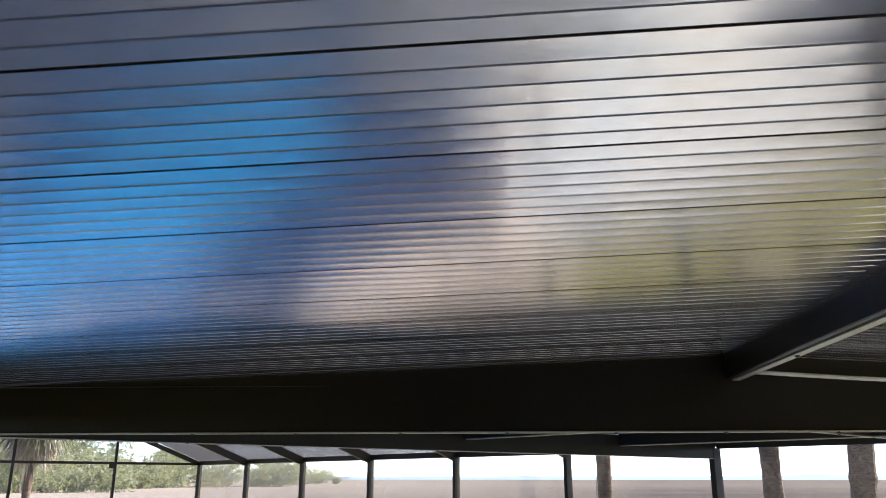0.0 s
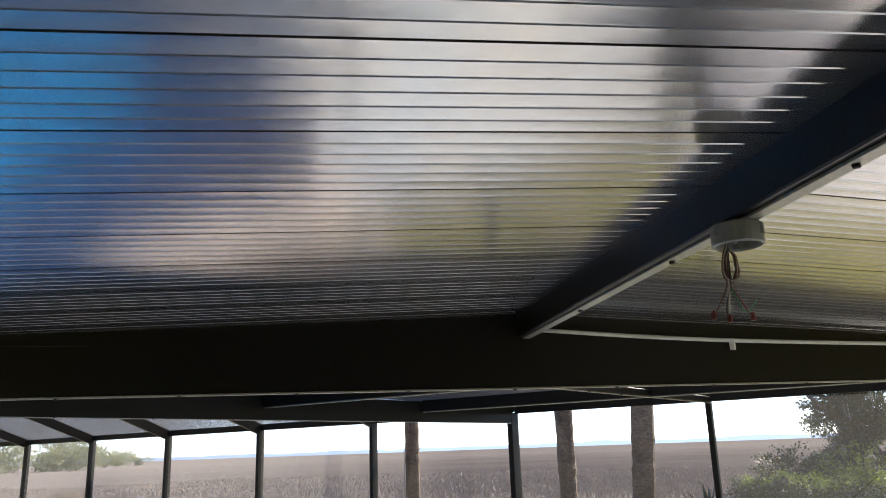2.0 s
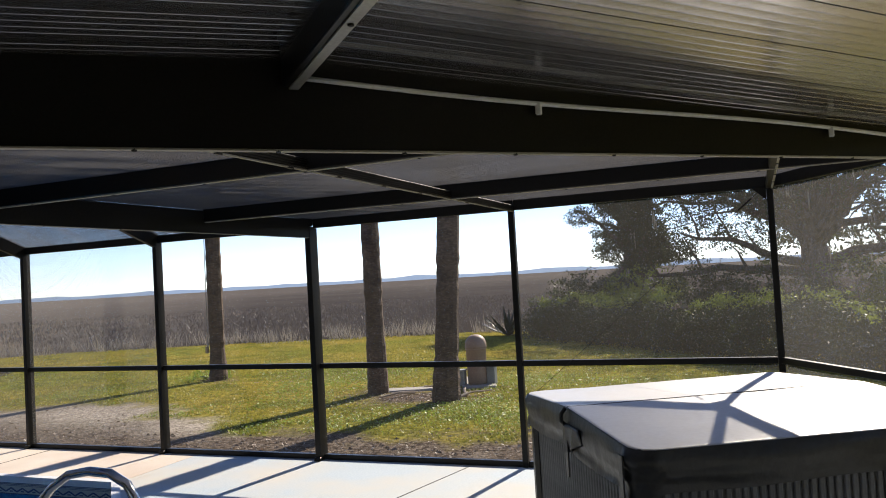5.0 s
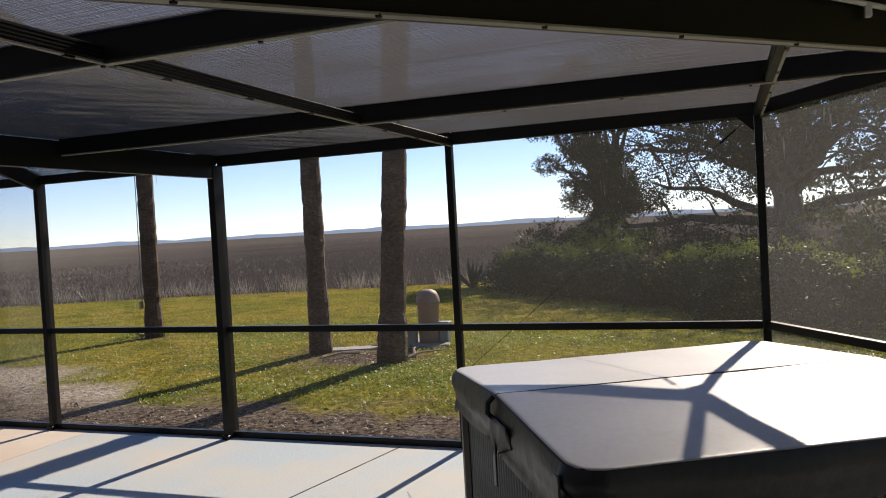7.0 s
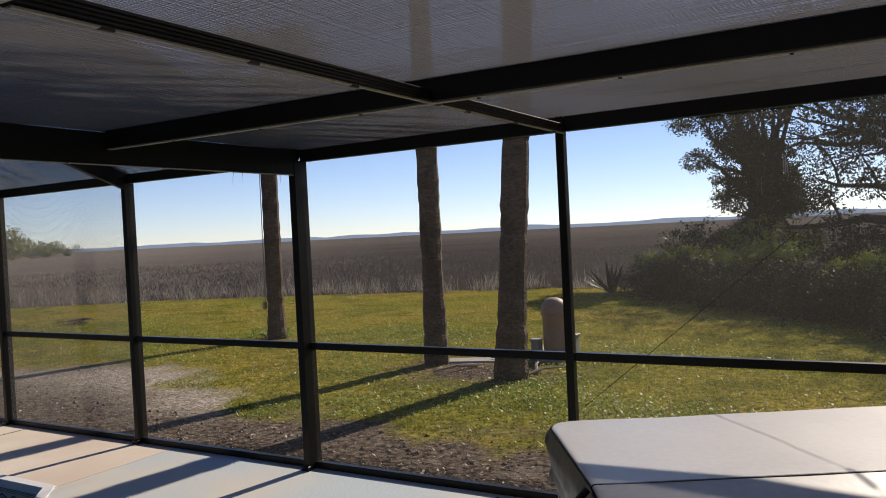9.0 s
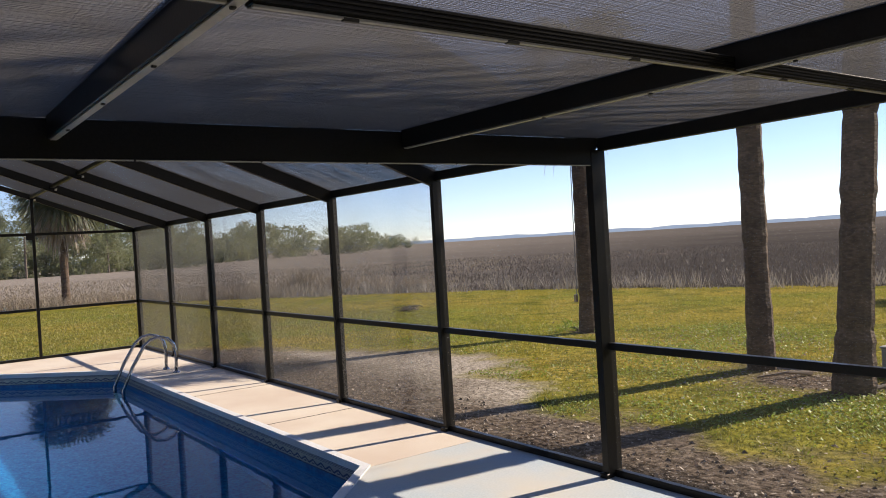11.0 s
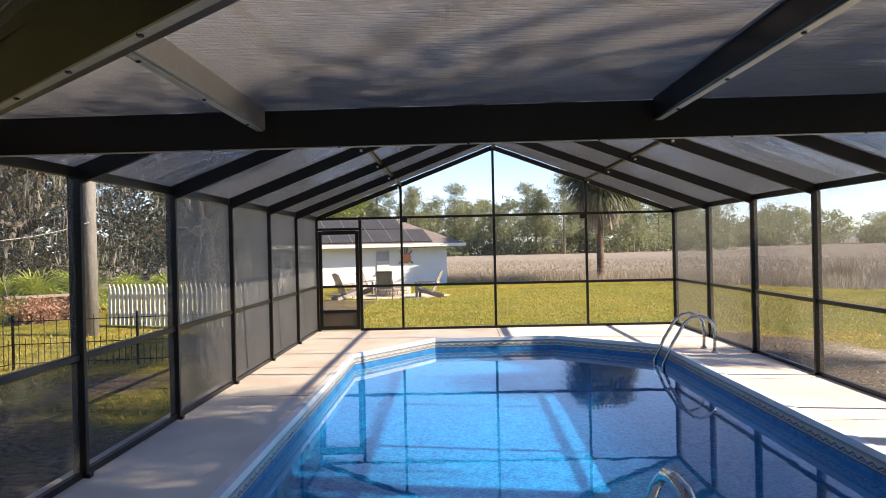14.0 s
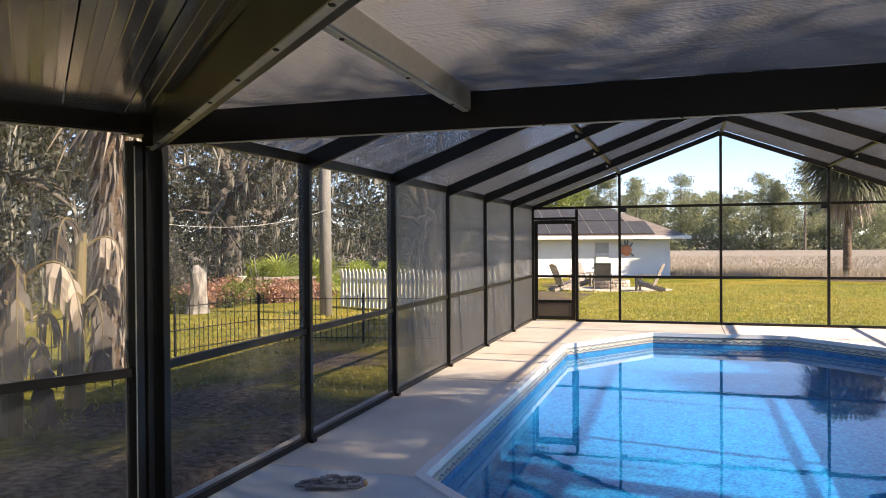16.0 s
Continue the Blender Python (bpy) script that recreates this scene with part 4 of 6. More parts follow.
def leaf_cloud(name, clumps, count, size, material, parent, seed=1, droop=0.0):
    """Leaves strewn in clumps (x, y, z, radius, flatness), denser towards each clump's skin, in small sprays with gaps between."""
    r = np.random.RandomState(seed)
    cl = np.array(clumps, float)
    wt = cl[:, 3] ** 2
    sprays = max(8, count // 14)
    pick = r.choice(len(cl), sprays, p=wt / wt.sum())
    d = r.normal(size=(sprays, 3))
    d /= np.linalg.norm(d, axis=1)[:, None]
    rad = cl[pick, 3] * (0.45 + 0.6 * r.rand(sprays) ** 0.6)
    c = cl[pick, :3] + d * rad[:, None] * np.stack([np.ones(sprays), np.ones(sprays), cl[pick, 4]], 1)
    which = r.randint(0, sprays, count)
    p = c[which] + r.normal(size=(count, 3)) * size * np.array([1.9, 1.9, 1.2])
    p[:, 2] -= droop * r.rand(count)
    a = r.normal(size=(count, 3))
    a /= np.linalg.norm(a, axis=1)[:, None]
    b = np.cross(a, r.normal(size=(count, 3)))
    b /= np.linalg.norm(b, axis=1)[:, None]
    s = size * (0.6 + 0.8 * r.rand(count))[:, None]
    v, f = quads(p, a * s, b * s * 0.55)
    return raw(name, v, f, material, parent)


def limb_points(p, q, sag, seed, n=6):
    r = random.Random(seed)
    p, q = Vector(p), Vector(q)
    out = []
    for i in range(n + 1):
        t = i / n
        w = p.lerp(q, t)
        w.z += sag * math.sin(math.pi * t)
        if 0 < i < n:
            w += Vector((r.uniform(-1, 1), r.uniform(-1, 1), r.uniform(-1, 1))) * (q - p).length * 0.035
        out.append(w)
    return out


def oak(label, at, height, spread, clumps, leaves, leaf, seed, moss=0, material=OAK_LEAF, group="trees round the lawn", low=0.35):
    """A broad tree: tapered trunk, limbs reaching into each clump, a crown of sprays."""
    r = random.Random(seed)
    t = thing("tree", label, "tree", group, m=pose(*at))
    th = height * 0.32
    lean = Vector((r.uniform(-0.4, 0.4), r.uniform(-0.4, 0.4), th))
    rad = height * 0.03
    bm = tube([(0, 0, -0.3), (0, 0, 0.1), lean * 0.4, lean * 0.75, lean], [rad * 1.7, rad * 1.25, rad, rad * 0.9, rad * 0.8], 10)
    cl = []
    for i in range(clumps):
        a = 2 * math.pi * (i + r.random() * 0.6) / clumps * 2.4
        d = spread * (0.25 + 0.75 * r.random())
        z = height * (low + (0.88 - low) * r.random())
        c = Vector((d * math.cos(a), d * math.sin(a), z))
        rr = spread * r.uniform(0.24, 0.42)
        cl.append((c.x, c.y, c.z, rr, 0.65))
        pts = limb_points(lean * r.uniform(0.7, 1.0), c, height * 0.05, seed * 31 + i)
        tube(pts, [rad * (0.55 - 0.47 * k / (len(pts) - 1)) for k in range(len(pts))], 6, bm)
        for k in range(2):
            e = c + Vector((r.uniform(-1, 1), r.uniform(-1, 1), r.uniform(-0.5, 0.8))) * rr
            tube(limb_points(pts[-3], e, 0.1, seed * 77 + i * 3 + k, 4), [rad * 0.16, rad * 0.13, rad * 0.1, rad * 0.07, rad * 0.04], 5, bm)
    part("trunk", bm, BARK, t, smooth=True)
    leaf_cloud("crown", cl, leaves, leaf, material, t, seed)
    if moss:
        rs = np.random.RandomState(seed + 5)
        c = np.array(cl)
        pick = rs.randint(0, len(c), moss)
        p = c[pick, :3] + rs.normal(size=(moss, 3)) * c[pick, 3][:, None] * np.array([0.5, 0.5, 0.25])
        p[:, 2] -= c[pick, 3] * 0.45
        ln = 0.25 + 0.6 * rs.rand(moss)
        p = np.repeat(p, 4, 0) + rs.normal(size=(moss * 4, 3)) * 0.07
        ln = np.repeat(ln, 4) * (0.5 + 0.7 * rs.rand(moss * 4))
        ang = rs.rand(moss * 4) * math.pi
        b = np.stack([np.cos(ang), np.sin(ang), 0 * ang], 1) * 0.035
        a = np.stack([0.06 * rs.normal(size=len(ang)), 0.06 * rs.normal(size=len(ang)), ln], 1) * 0.5
        v, f = quads(p, a, b)
        raw("moss", v, f, MOSS, t)["kind"] = "stuff"
    return t


def bush(label, at, clumps, leaves, leaf, seed, material=LIGHT_LEAF, group="shrubs along the lawn", name="shrub"):
    t = thing(name, label, "shrub", group, m=pose(*at))
    r = random.Random(seed)
    bm = bmesh.new()
    for i in range(7):
        c = clumps[i % len(clumps)]
        tube(limb_points((r.uniform(-0.15, 0.15), r.uniform(-0.15, 0.15), -0.1), (c[0] * 0.8, c[1] * 0.8, c[2]), 0.05, seed + i, 4), [0.03, 0.025, 0.02, 0.014, 0.008], 5, bm)
    part("stems", bm, BARK, t)
    leaf_cloud("foliage", clumps, leaves, leaf, material, t, seed)
    return t


def frond_fan(r, origin, direction, length, blades, droop, width):
    """Blades of one fan leaf, as quads along a drooping fan."""
    v, f = [], []
    d = Vector(direction).normalized()
    side = d.cross(Vector((0, 0, 1)))
    if side.length < 0.1:
        side = Vector((1, 0, 0))
    side.normalize()
    upv = side.cross(d)
    stalk = Vector(origin) + d * length * 0.45
    w = width * 0.5
    b = len(v)
    v += [tuple(Vector(origin) - side * w * 0.5), tuple(Vector(origin) + side * w * 0.5), tuple(stalk + side * w * 0.4), tuple(stalk - side * w * 0.4)]
    f.append((b, b + 1, b + 2, b + 3))
    for k in range(blades):
        a = math.radians(-105 + 210 * k / (blades - 1)) + r.uniform(-0.05, 0.05)
        e = (d * math.cos(a) + side * math.sin(a)).normalized()
        ln = length * 0.6 * (0.75 + 0.3 * math.cos(a)) * r.uniform(0.85, 1.1)
        mid = stalk + e * ln * 0.55 + upv * 0.03 - Vector((0, 0, droop * 0.15 * ln))
        tip = stalk + e * ln - Vector((0, 0, droop * ln))
        n = e.cross(upv).normalized() * w
        b = len(v)
        v += [tuple(stalk), tuple(mid - n), tuple(tip), tuple(mid + n)]
        f.append((b, b + 1, b + 2, b + 3))
    return v, f


def fan_crown(name, parent, top, fronds, length, seed, material, elev=(-0.75, 1.15), droop=0.35, blades=13, width=0.07):
    r = random.Random(seed)
    V_, F_ = [], []
    for i in range(fronds):
        a = 2 * math.pi * i * 0.381966 * 1.0 + r.uniform(-0.2, 0.2)
        el = r.uniform(*elev)
        d = (math.cos(a) * math.cos(el), math.sin(a) * math.cos(el), math.sin(el))
        v, f = frond_fan(r, top, d, length * r.uniform(0.8, 1.15), blades, droop * r.uniform(0.6, 1.4), width)
        b = len(V_)
        V_ += v
        F_ += [tuple(x + b for x in q) for q in f]
    return raw(name, V_, F_, material, parent)


def palm(label, at, height, radius, seed, fronds=34, length=1.7, lean=(0, 0), dead=0, width=0.07):
    t = thing("palm_tree", label, "palm tree", "cabbage palms on the lawn", m=pose(*at))
    r = random.Random(seed)
    n = int(height / 0.11)
    pts, rads = [(0, 0, -0.25)], [radius * 1.35]
    for i in range(n + 1):
        s = i / n
        pts.append((lean[0] * s, lean[1] * s, height * s))
        rads.append(radius * ((1.25 - 0.25 * min(1, s * 8)) * (1 + (0.03 if i % 2 else -0.02)) + r.uniform(-0.05, 0.05)))
    part("trunk", tube(pts, rads, 14), PALM_BARK, t, smooth=False)
    top = (lean[0], lean[1], height)
    fan_crown("crown", t, top, fronds, length, seed, PALM_LEAF, width=width)
    fan_crown("dead_fronds", t, (top[0], top[1], top[2] - 0.15), dead or fronds // 3, length * 0.85, seed + 9, DEAD_LEAF, (-1.4, -0.8), 0.5, 9, width)
    return t


def gz(x, y):
    return ground_z(x, y)


# ---- the east lawn ----
palm("tall cabbage palm with rough grey-brown trunk and a cord", (11.19, 9.88, gz(11.19, 9.88)), 5.0, 0.155, 3, 40, 1.5, lean=(0, 0))
palm("tall cabbage palm with a straight brown trunk", (9.38, 5.26, gz(9.38, 5.26)), 8.3, 0.145, 4, 50, 2.6, lean=(0, 0))
palm("tall cabbage palm with a thick straight brown trunk", (8.62, 3.76, gz(8.62, 3.76)), 7.6, 0.17, 5, 105, 2.8, lean=(0.22, -0.46))
palm("cabbage palm with round crown and drooping dead fronds", (8.0, 42.0, gz(8.0, 42)), 5.6, 0.19, 6, 210, 2.25, dead=120, width=0.12)
cord = thing("cord", "thin hanging cord with small tan switch box", "cord")
CORD = surf("cord_grey", (0.3, 0.29, 0.27), (0.36, 0.35, 0.32), 4, 0.7, 0, 0)
part("line", tube([(11.07, 9.99, 4.6), (11.06, 10.0, 2.2), (11.05, 10.01, 0.55)], 0.008, 5), CORD, cord)
part("switch_box", box(0.07, 0.05, 0.14, Matrix.Translation((11.04, 10.02, 0.5))), surf("tan_box", (0.4, 0.3, 0.2), (0.45, 0.35, 0.24), 4, 0.6), cord)
part("stake", bar((11.05, 10.01, -0.15), (11.05, 10.01, 0.44), 0.025, 0.025), BARK, cord)
bush("low green weeds round the foot of a palm", (11.3, 10.15, gz(11.3, 10.15)), [(0.25, 0.1, 0.08, 0.22, 0.6), (-0.2, 0.2, 0.08, 0.25, 0.6), (0.0, -0.3, 0.06, 0.2, 0.6), (0.5, 0.3, 0.05, 0.2, 0.6)], 900, 0.03, 700, WEED, name="weed_clump")
# dome-topped bin beside the palms
BX, BY = 10.25, 3.84
bz = gz(BX, BY)
BIN = surf("tan_plastic", (0.30, 0.20, 0.145), (0.35, 0.24, 0.17), 2, 0.6, 0, 0.08, 40, (0.25, 0.165, 0.12), 0.5)
trash = thing("trash_bin", "tan round plastic outdoor bin with a domed lid", "trash bin", m=pose(BX, BY, bz) @ Matrix.Diagonal((0.84, 0.84, 0.96, 1)))
part("body", lathe([(0.19, -0.02), (0.195, 0.3), (0.20, 0.62), (0.212, 0.63), (0.212, 0.66)], 22), BIN, trash, smooth=True)
part("lid", lathe([(0.218, 0.655), (0.22, 0.68), (0.212, 0.735), (0.19, 0.80), (0.145, 0.85), (0.08, 0.88), (0.02, 0.887)], 22), BIN, trash, "domed tan lid", True)
SLAB = surf("weathered_slab", (0.30, 0.28, 0.25), (0.40, 0.375, 0.34), 3, 0.9, 0, 0.3, 30, (0.22, 0.2, 0.175), 0.7)
pad = tagged(link_mesh("stone_pad", box(1.35, 0.58, 0.07, pose(BX + 0.28, BY + 0.08, bz + 0.0, 0, 0, 20), 0.02), SLAB), "weathered concrete pad under the bin", "slab", "slabs by the bin")
tagged(link_mesh("stone_pad", box(0.34, 0.85, 0.06, pose(9.72, 4.85, gz(9.72, 4.85) + 0.0, 0, 0, 20), 0.02), SLAB), "broken concrete slab half covered with leaves", "slab", "slabs by the bin")
for dx, dy, s, nm, lb in ((-0.10, 0.24, (0.13, 0.13, 0.26), "utility_box", "small grey-green electrical box beside the bin"), (0.05, -0.24, (0.15, 0.14, 0.32), "utility_box", "pale grey electrical box beside the bin")):
    ub = thing(nm, lb, "utility box", "boxes by the bin", m=pose(BX + dx, BY + dy, bz))
    part("body", box(*s, Matrix.Translation((0, 0, s[2] / 2)), 0.012), surf("grey_box", (0.22, 0.23, 0.21), (0.27, 0.28, 0.26), 3, 0.6), ub)
    part("cover", box(s[0] + 0.03, s[1] + 0.03, 0.025, Matrix.Translation((0, 0, s[2] + 0.01)), 0.008), surf("grey_cover", (0.28, 0.29, 0.27), (0.33, 0.34, 0.32), 3, 0.6), ub)
# agave by the marsh
ag = thing("agave_plant", "spiky grey-green agave at the marsh edge", "plant", m=pose(22.2, 7.0, gz(22.2, 7.0)))
V_, F_ = [], []
rr = random.Random(8)
for i in range(24):
    a, el, ln = i * 2.4, rr.uniform(0.25, 1.35), rr.uniform(0.8, 1.25)
    d = Vector((math.cos(a) * math.cos(el), math.sin(a) * math.cos(el), math.sin(el)))
    s = d.cross(Vector((0, 0, 1))).normalized() * 0.075
    b = len(V_)
    V_ += [tuple(-s * 0.7), tuple(d * ln * 0.5 - s + Vector((0, 0, -0.03))), tuple(d * ln), tuple(d * ln * 0.5 + s + Vector((0, 0, -0.03))), tuple(s * 0.7)]
    F_.append((b, b + 1, b + 2, b + 3, b + 4))
raw("leaves", V_, F_, leafy("agave_leaf", (0.03, 0.04, 0.025), (0.07, 0.08, 0.05), (0.04, 0.05, 0.025), amount=0.15), ag)
# trees and hedge that close the lawn to the south-east
big = oak("wide dark live oak with low spreading limbs beyond the lawn", (29.4, -2.7, gz(29.4, -2.7)), 10.8, 6.4, 40, 100000, 0.058, 21, 110, low=0.36)
bm = bmesh.new()
for k, (q, r0) in enumerate((((-0.8, 6.4, 1.75), 0.24), ((-1.2, 4.6, 3.2), 0.2), ((0.3, -5.5, 2.4), 0.24), ((-0.5, 2.2, 4.8), 0.26), ((0.4, -2.4, 5.2), 0.26))):
    pts = limb_points((0, 0, 1.3 + 0.25 * k), q, 0.25, 900 + k, 8)
    tube(pts, [r0 * (1 - 0.78 * i / 8) for i in range(9)], 8, bm)
    for i in (3, 5, 7):
        e = pts[i] + Vector((0.3 * (-1) ** i, 0.7, 0.5 + 0.2 * i))
        tube(limb_points(pts[i], e, 0.1, 950 + 10 * k + i, 4), [r0 * 0.3, r0 * 0.22, r0 * 0.16, r0 * 0.1, r0 * 0.05], 5, bm)
part("low_limbs", bm, BARK, big, "long low crooked limbs", True)
part("bole", tube([(0, 0, -0.3), (0.02, 0, 0.3), (0.05, 0.02, 1.2), (0.05, 0.05, 2.4)], [0.75, 0.58, 0.52, 0.48], 12), BARK, big, smooth=True)
oak("dense dark cedar-like oak at the lawn's edge", (29.6, 4.0, gz(29.6, 4.0)), 8.8, 2.3, 38, 76000, 0.052, 22, 20, low=0.1)
oak("dark live oak hung with grey moss", (21, -13, gz(21, -13)), 11.0, 6.0, 22, 26000, 0.095, 23, 90, low=0.2)
oak("dark oak in the thicket", (36.0, -9.0, gz(36, -9)), 11.0, 6.5, 18, 16000, 0.13, 24, 30, low=0.15)
hr = random.Random(12)
for i in range(16):
    k = i / 15
    x, y = 21.2 - 9.5 * k, 5.7 - 8.1 * k
    h = 0.80 + 0.22 * hr.random()
    b_ = bush("dark leafy hedge shrub with yellow-green tips coloured as sunlit", (x, y, gz(x, y) - 0.05), [(hr.uniform(-0.6, 0.6), hr.uniform(-0.45, 0.45), h * hr.uniform(0.2, 0.9), 0.46, 0.85) for q in range(9)], 5200, 0.036, 40 + i, HEDGE_LEAF)
    # sunlight on the hedge tops, put into the colour of lighter leaves
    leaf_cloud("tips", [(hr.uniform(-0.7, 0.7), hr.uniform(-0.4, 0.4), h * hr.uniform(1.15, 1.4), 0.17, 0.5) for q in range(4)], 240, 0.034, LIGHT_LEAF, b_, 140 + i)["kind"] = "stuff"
for i in range(8):
    x, y = 26.5 - 1.0 * i + hr.uniform(-1, 1), 5.2 - 2.2 * i
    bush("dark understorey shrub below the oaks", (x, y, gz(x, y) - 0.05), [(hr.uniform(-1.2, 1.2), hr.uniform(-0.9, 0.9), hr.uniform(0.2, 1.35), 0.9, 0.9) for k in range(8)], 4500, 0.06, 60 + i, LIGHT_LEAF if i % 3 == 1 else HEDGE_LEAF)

# ---- the white outbuilding and its seats ----
HB = -0.47
hx0, hx1, hy0, hy1, hw = -9.6, -0.35, 43.3, 50.0, 2.28
SHED = pose(hx1, hy0, HB, 0, 0, 20) @ Matrix.Translation((-hx1, -hy0, 0))
shed = thing("outbuilding", "low white stucco building with solar panels on a hip roof", "house", m=SHED)
STUCCO_W = surf("white_stucco", (0.74, 0.75, 0.75), (0.82, 0.82, 0.81), 1.5, 0.85, 0, 0.3, 40, (0.66, 0.67, 0.68), 0.4)
part("wall", box(hx1 - hx0, hy1 - hy0, hw, Matrix.Translation(((hx0 + hx1) / 2, (hy0 + hy1) / 2, hw / 2)), 0.01), STUCCO_W, shed)
SHINGLE = surf("grey_brown_shingle", (0.13, 0.105, 0.095), (0.19, 0.16, 0.145), 3, 0.9, 0, 0.4, 30, (0.10, 0.08, 0.075), 0.5)
PANEL = surf("solar_panel", (0.035, 0.034, 0.036), (0.05, 0.048, 0.05), 2, 0.55, 0.0, 0, 30)
ex0, ex1, ey0, ey1, ez, rz, ry = hx0 - 0.8, hx1 + 0.85, hy0 - 0.75, hy1 + 0.75, hw + 0.0, hw + 1.62, (hy0 + hy1) / 2
rx0, rx1 = hx0 + 2.6, hx1 - 2.3
bm = bmesh.new()
e = [bm.verts.new(p) for p in ((ex0, ey0, ez), (ex1, ey0, ez), (ex1, ey1, ez), (ex0, ey1, ez))]
r0, r1 = bm.verts.new((rx0, ry, rz)), bm.verts.new((rx1, ry, rz))
for fc in ((e[0], e[1], r1, r0), (e[1], e[2], r1), (e[2], e[3], r0, r1), (e[3], e[0], r0), (e[3], e[2], e[1], e[0])):
    bm.faces.new(fc)
roof_part = part("roof", bm, SHINGLE, shed, "grey-brown shingle hip roof")
part("fascia", box(ex1 - ex0, 0.05, 0.17, Matrix.Translation(((ex0 + ex1) / 2, ey0 - 0.02, ez - 0.05)), 0.008), WHITE, shed, "white fascia board")
part("fascia", box(0.05, ey1 - ey0, 0.17, Matrix.Translation((ex1 + 0.02, (ey0 + ey1) / 2, ez - 0.05)), 0.008), WHITE, shed, "white fascia board")
sl = Vector((0, ry - ey0, rz - ez))
for row, (s0, s1) in enumerate(((0.06, 0.49), (0.52, 0.95))):
    for k in range(8):
        x0 = -9.3 + k * 1.12 + 0.16
        x1 = x0 + 1.06
        lim = ex1 - (ex1 - rx1) * s1 - 0.15
        if x1 > lim + 0.6:
            continue
        p = [Vector((x0, ey0, ez)) + sl * s0, Vector((x1, ey0, ez)) + sl * s0, Vector((x1, ey0, ez)) + sl * s1, Vector((x0, ey0, ez)) + sl * s1]
        nrm = (p[1] - p[0]).cross(p[3] - p[0]).normalized()
        bm = bmesh.new()
        lo, hi = [bm.verts.new(q + nrm * 0.03) for q in p], [bm.verts.new(q + nrm * 0.08) for q in p]
        bm.faces.new(hi), bm.faces.new(lo[::-1])
        for i in range(4):
            bm.faces.new((lo[i], lo[(i + 1) % 4], hi[(i + 1) % 4], hi[i]))
        part("solar_panel", bm, PANEL, shed, "black solar panel")
        part("panel_rail", bar(p[1] + nrm * 0.085 + Vector((0.03, 0, 0)), p[2] + nrm * 0.085 + Vector((0.03, 0, 0)), 0.03, 0.02), TRIM, shed)
win = part("window", box(0.75, 0.06, 1.25, Matrix.Translation((-4.05, hy0 - 0.01, 1.35)), 0.01), surf("window_grey", (0.55, 0.57, 0.58), (0.62, 0.64, 0.65), 3, 0.3), shed, "pale shuttered sash window")
part("sash", box(0.68, 0.03, 0.5, Matrix.Translation((-4.05, hy0 - 0.05, 1.66)), 0.006), surf("blind_grey", (0.34, 0.35, 0.36), (0.40, 0.41, 0.42), 3, 0.5), win)
part("sash", box(0.68, 0.03, 0.5, Matrix.Translation((-4.05, hy0 - 0.05, 1.05)), 0.006), surf("blind_pale", (0.5, 0.52, 0.53), (0.56, 0.58, 0.59), 3, 0.5), win)
part("window_sill", box(0.85, 0.12, 0.06, Matrix.Translation((-4.05, hy0 - 0.05, 0.70)), 0.01), WHITE, win)
part("vent", box(0.9, 0.02, 0.05, Matrix.Translation((-1.9, hy0 - 0.012, 2.1)), 0.004), TRIM, shed)
# wall ornament: a plain orange disc with blue-grey lobes
orn = thing("wall_ornament", "round orange and blue-grey metal wall ornament", "ornament", m=SHED @ pose(-2.75, hy0 - 0.03, 1.55, 90))
ORANGE = surf("orange_enamel", (0.62, 0.20, 0.08), (0.70, 0.26, 0.12), 4, 0.45)
BLUEG = surf("blue_grey_enamel", (0.16, 0.2, 0.27), (0.22, 0.26, 0.33), 4, 0.45)
part("disc", lathe([(0.26, 0.0), (0.30, 0.03), (0.22, 0.09), (0.05, 0.11)], 18), ORANGE, orn, "orange domed disc", True)
for a in (45, 80, 100, 135, 215, 325):
    ca, sa = math.cos(radians(a)), math.sin(radians(a))
    part("lobe", tube([(ca * 0.27, sa * 0.27, 0.03), (ca * 0.42, sa * 0.44, 0.05), (ca * 0.50, sa * 0.58, 0.03)], [0.035, 0.05, 0.02], 7), BLUEG, orn, "blue-grey lobe")

WOOD = surf("weathered_wood", (0.22, 0.19, 0.165), (0.34, 0.30, 0.265), 3, 0.85, 0, 0.3, 40, (0.16, 0.14, 0.125), 0.6, (1, 8, 1))


def adirondack():
    t = thing("lawn_chair", "weathered wooden slatted Adirondack chair on the lawn", "chair", "chairs round the fire pit")
    for i in range(6):
        part("seat_slat", box(0.52, 0.085, 0.022, pose(0, -0.28 + i * 0.095, 0.37 - i * 0.028, -16), 0.003), WOOD, t)
    for i in range(6):
        x = (i - 2.5) * 0.088
        part("back_slat", box(0.08, 0.022, 0.78 + 0.05 * (2.5 - abs(i - 2.5)), pose(x * 1.12, 0.43, 0.60, -24, 0, 0), 0.003), WOOD, t)
    for s in (-1, 1):
        part("arm", box(0.13, 0.72, 0.025, Matrix.Translation((s * 0.34, 0.0, 0.58)), 0.004), WOOD, t)
        part("front_leg", box(0.03, 0.10, 0.57, Matrix.Translation((s * 0.285, -0.30, 0.285)), 0.003), WOOD, t)
        part("rear_leg", bar((s * 0.255, -0.34, 0.33), (s * 0.255, 0.62, 0.05), 0.03, 0.12, bevel=0.003), WOOD, t)
    part("back_brace", box(0.55, 0.03, 0.07, pose(0, 0.45, 0.55), 0.003), WOOD, t)
    return t


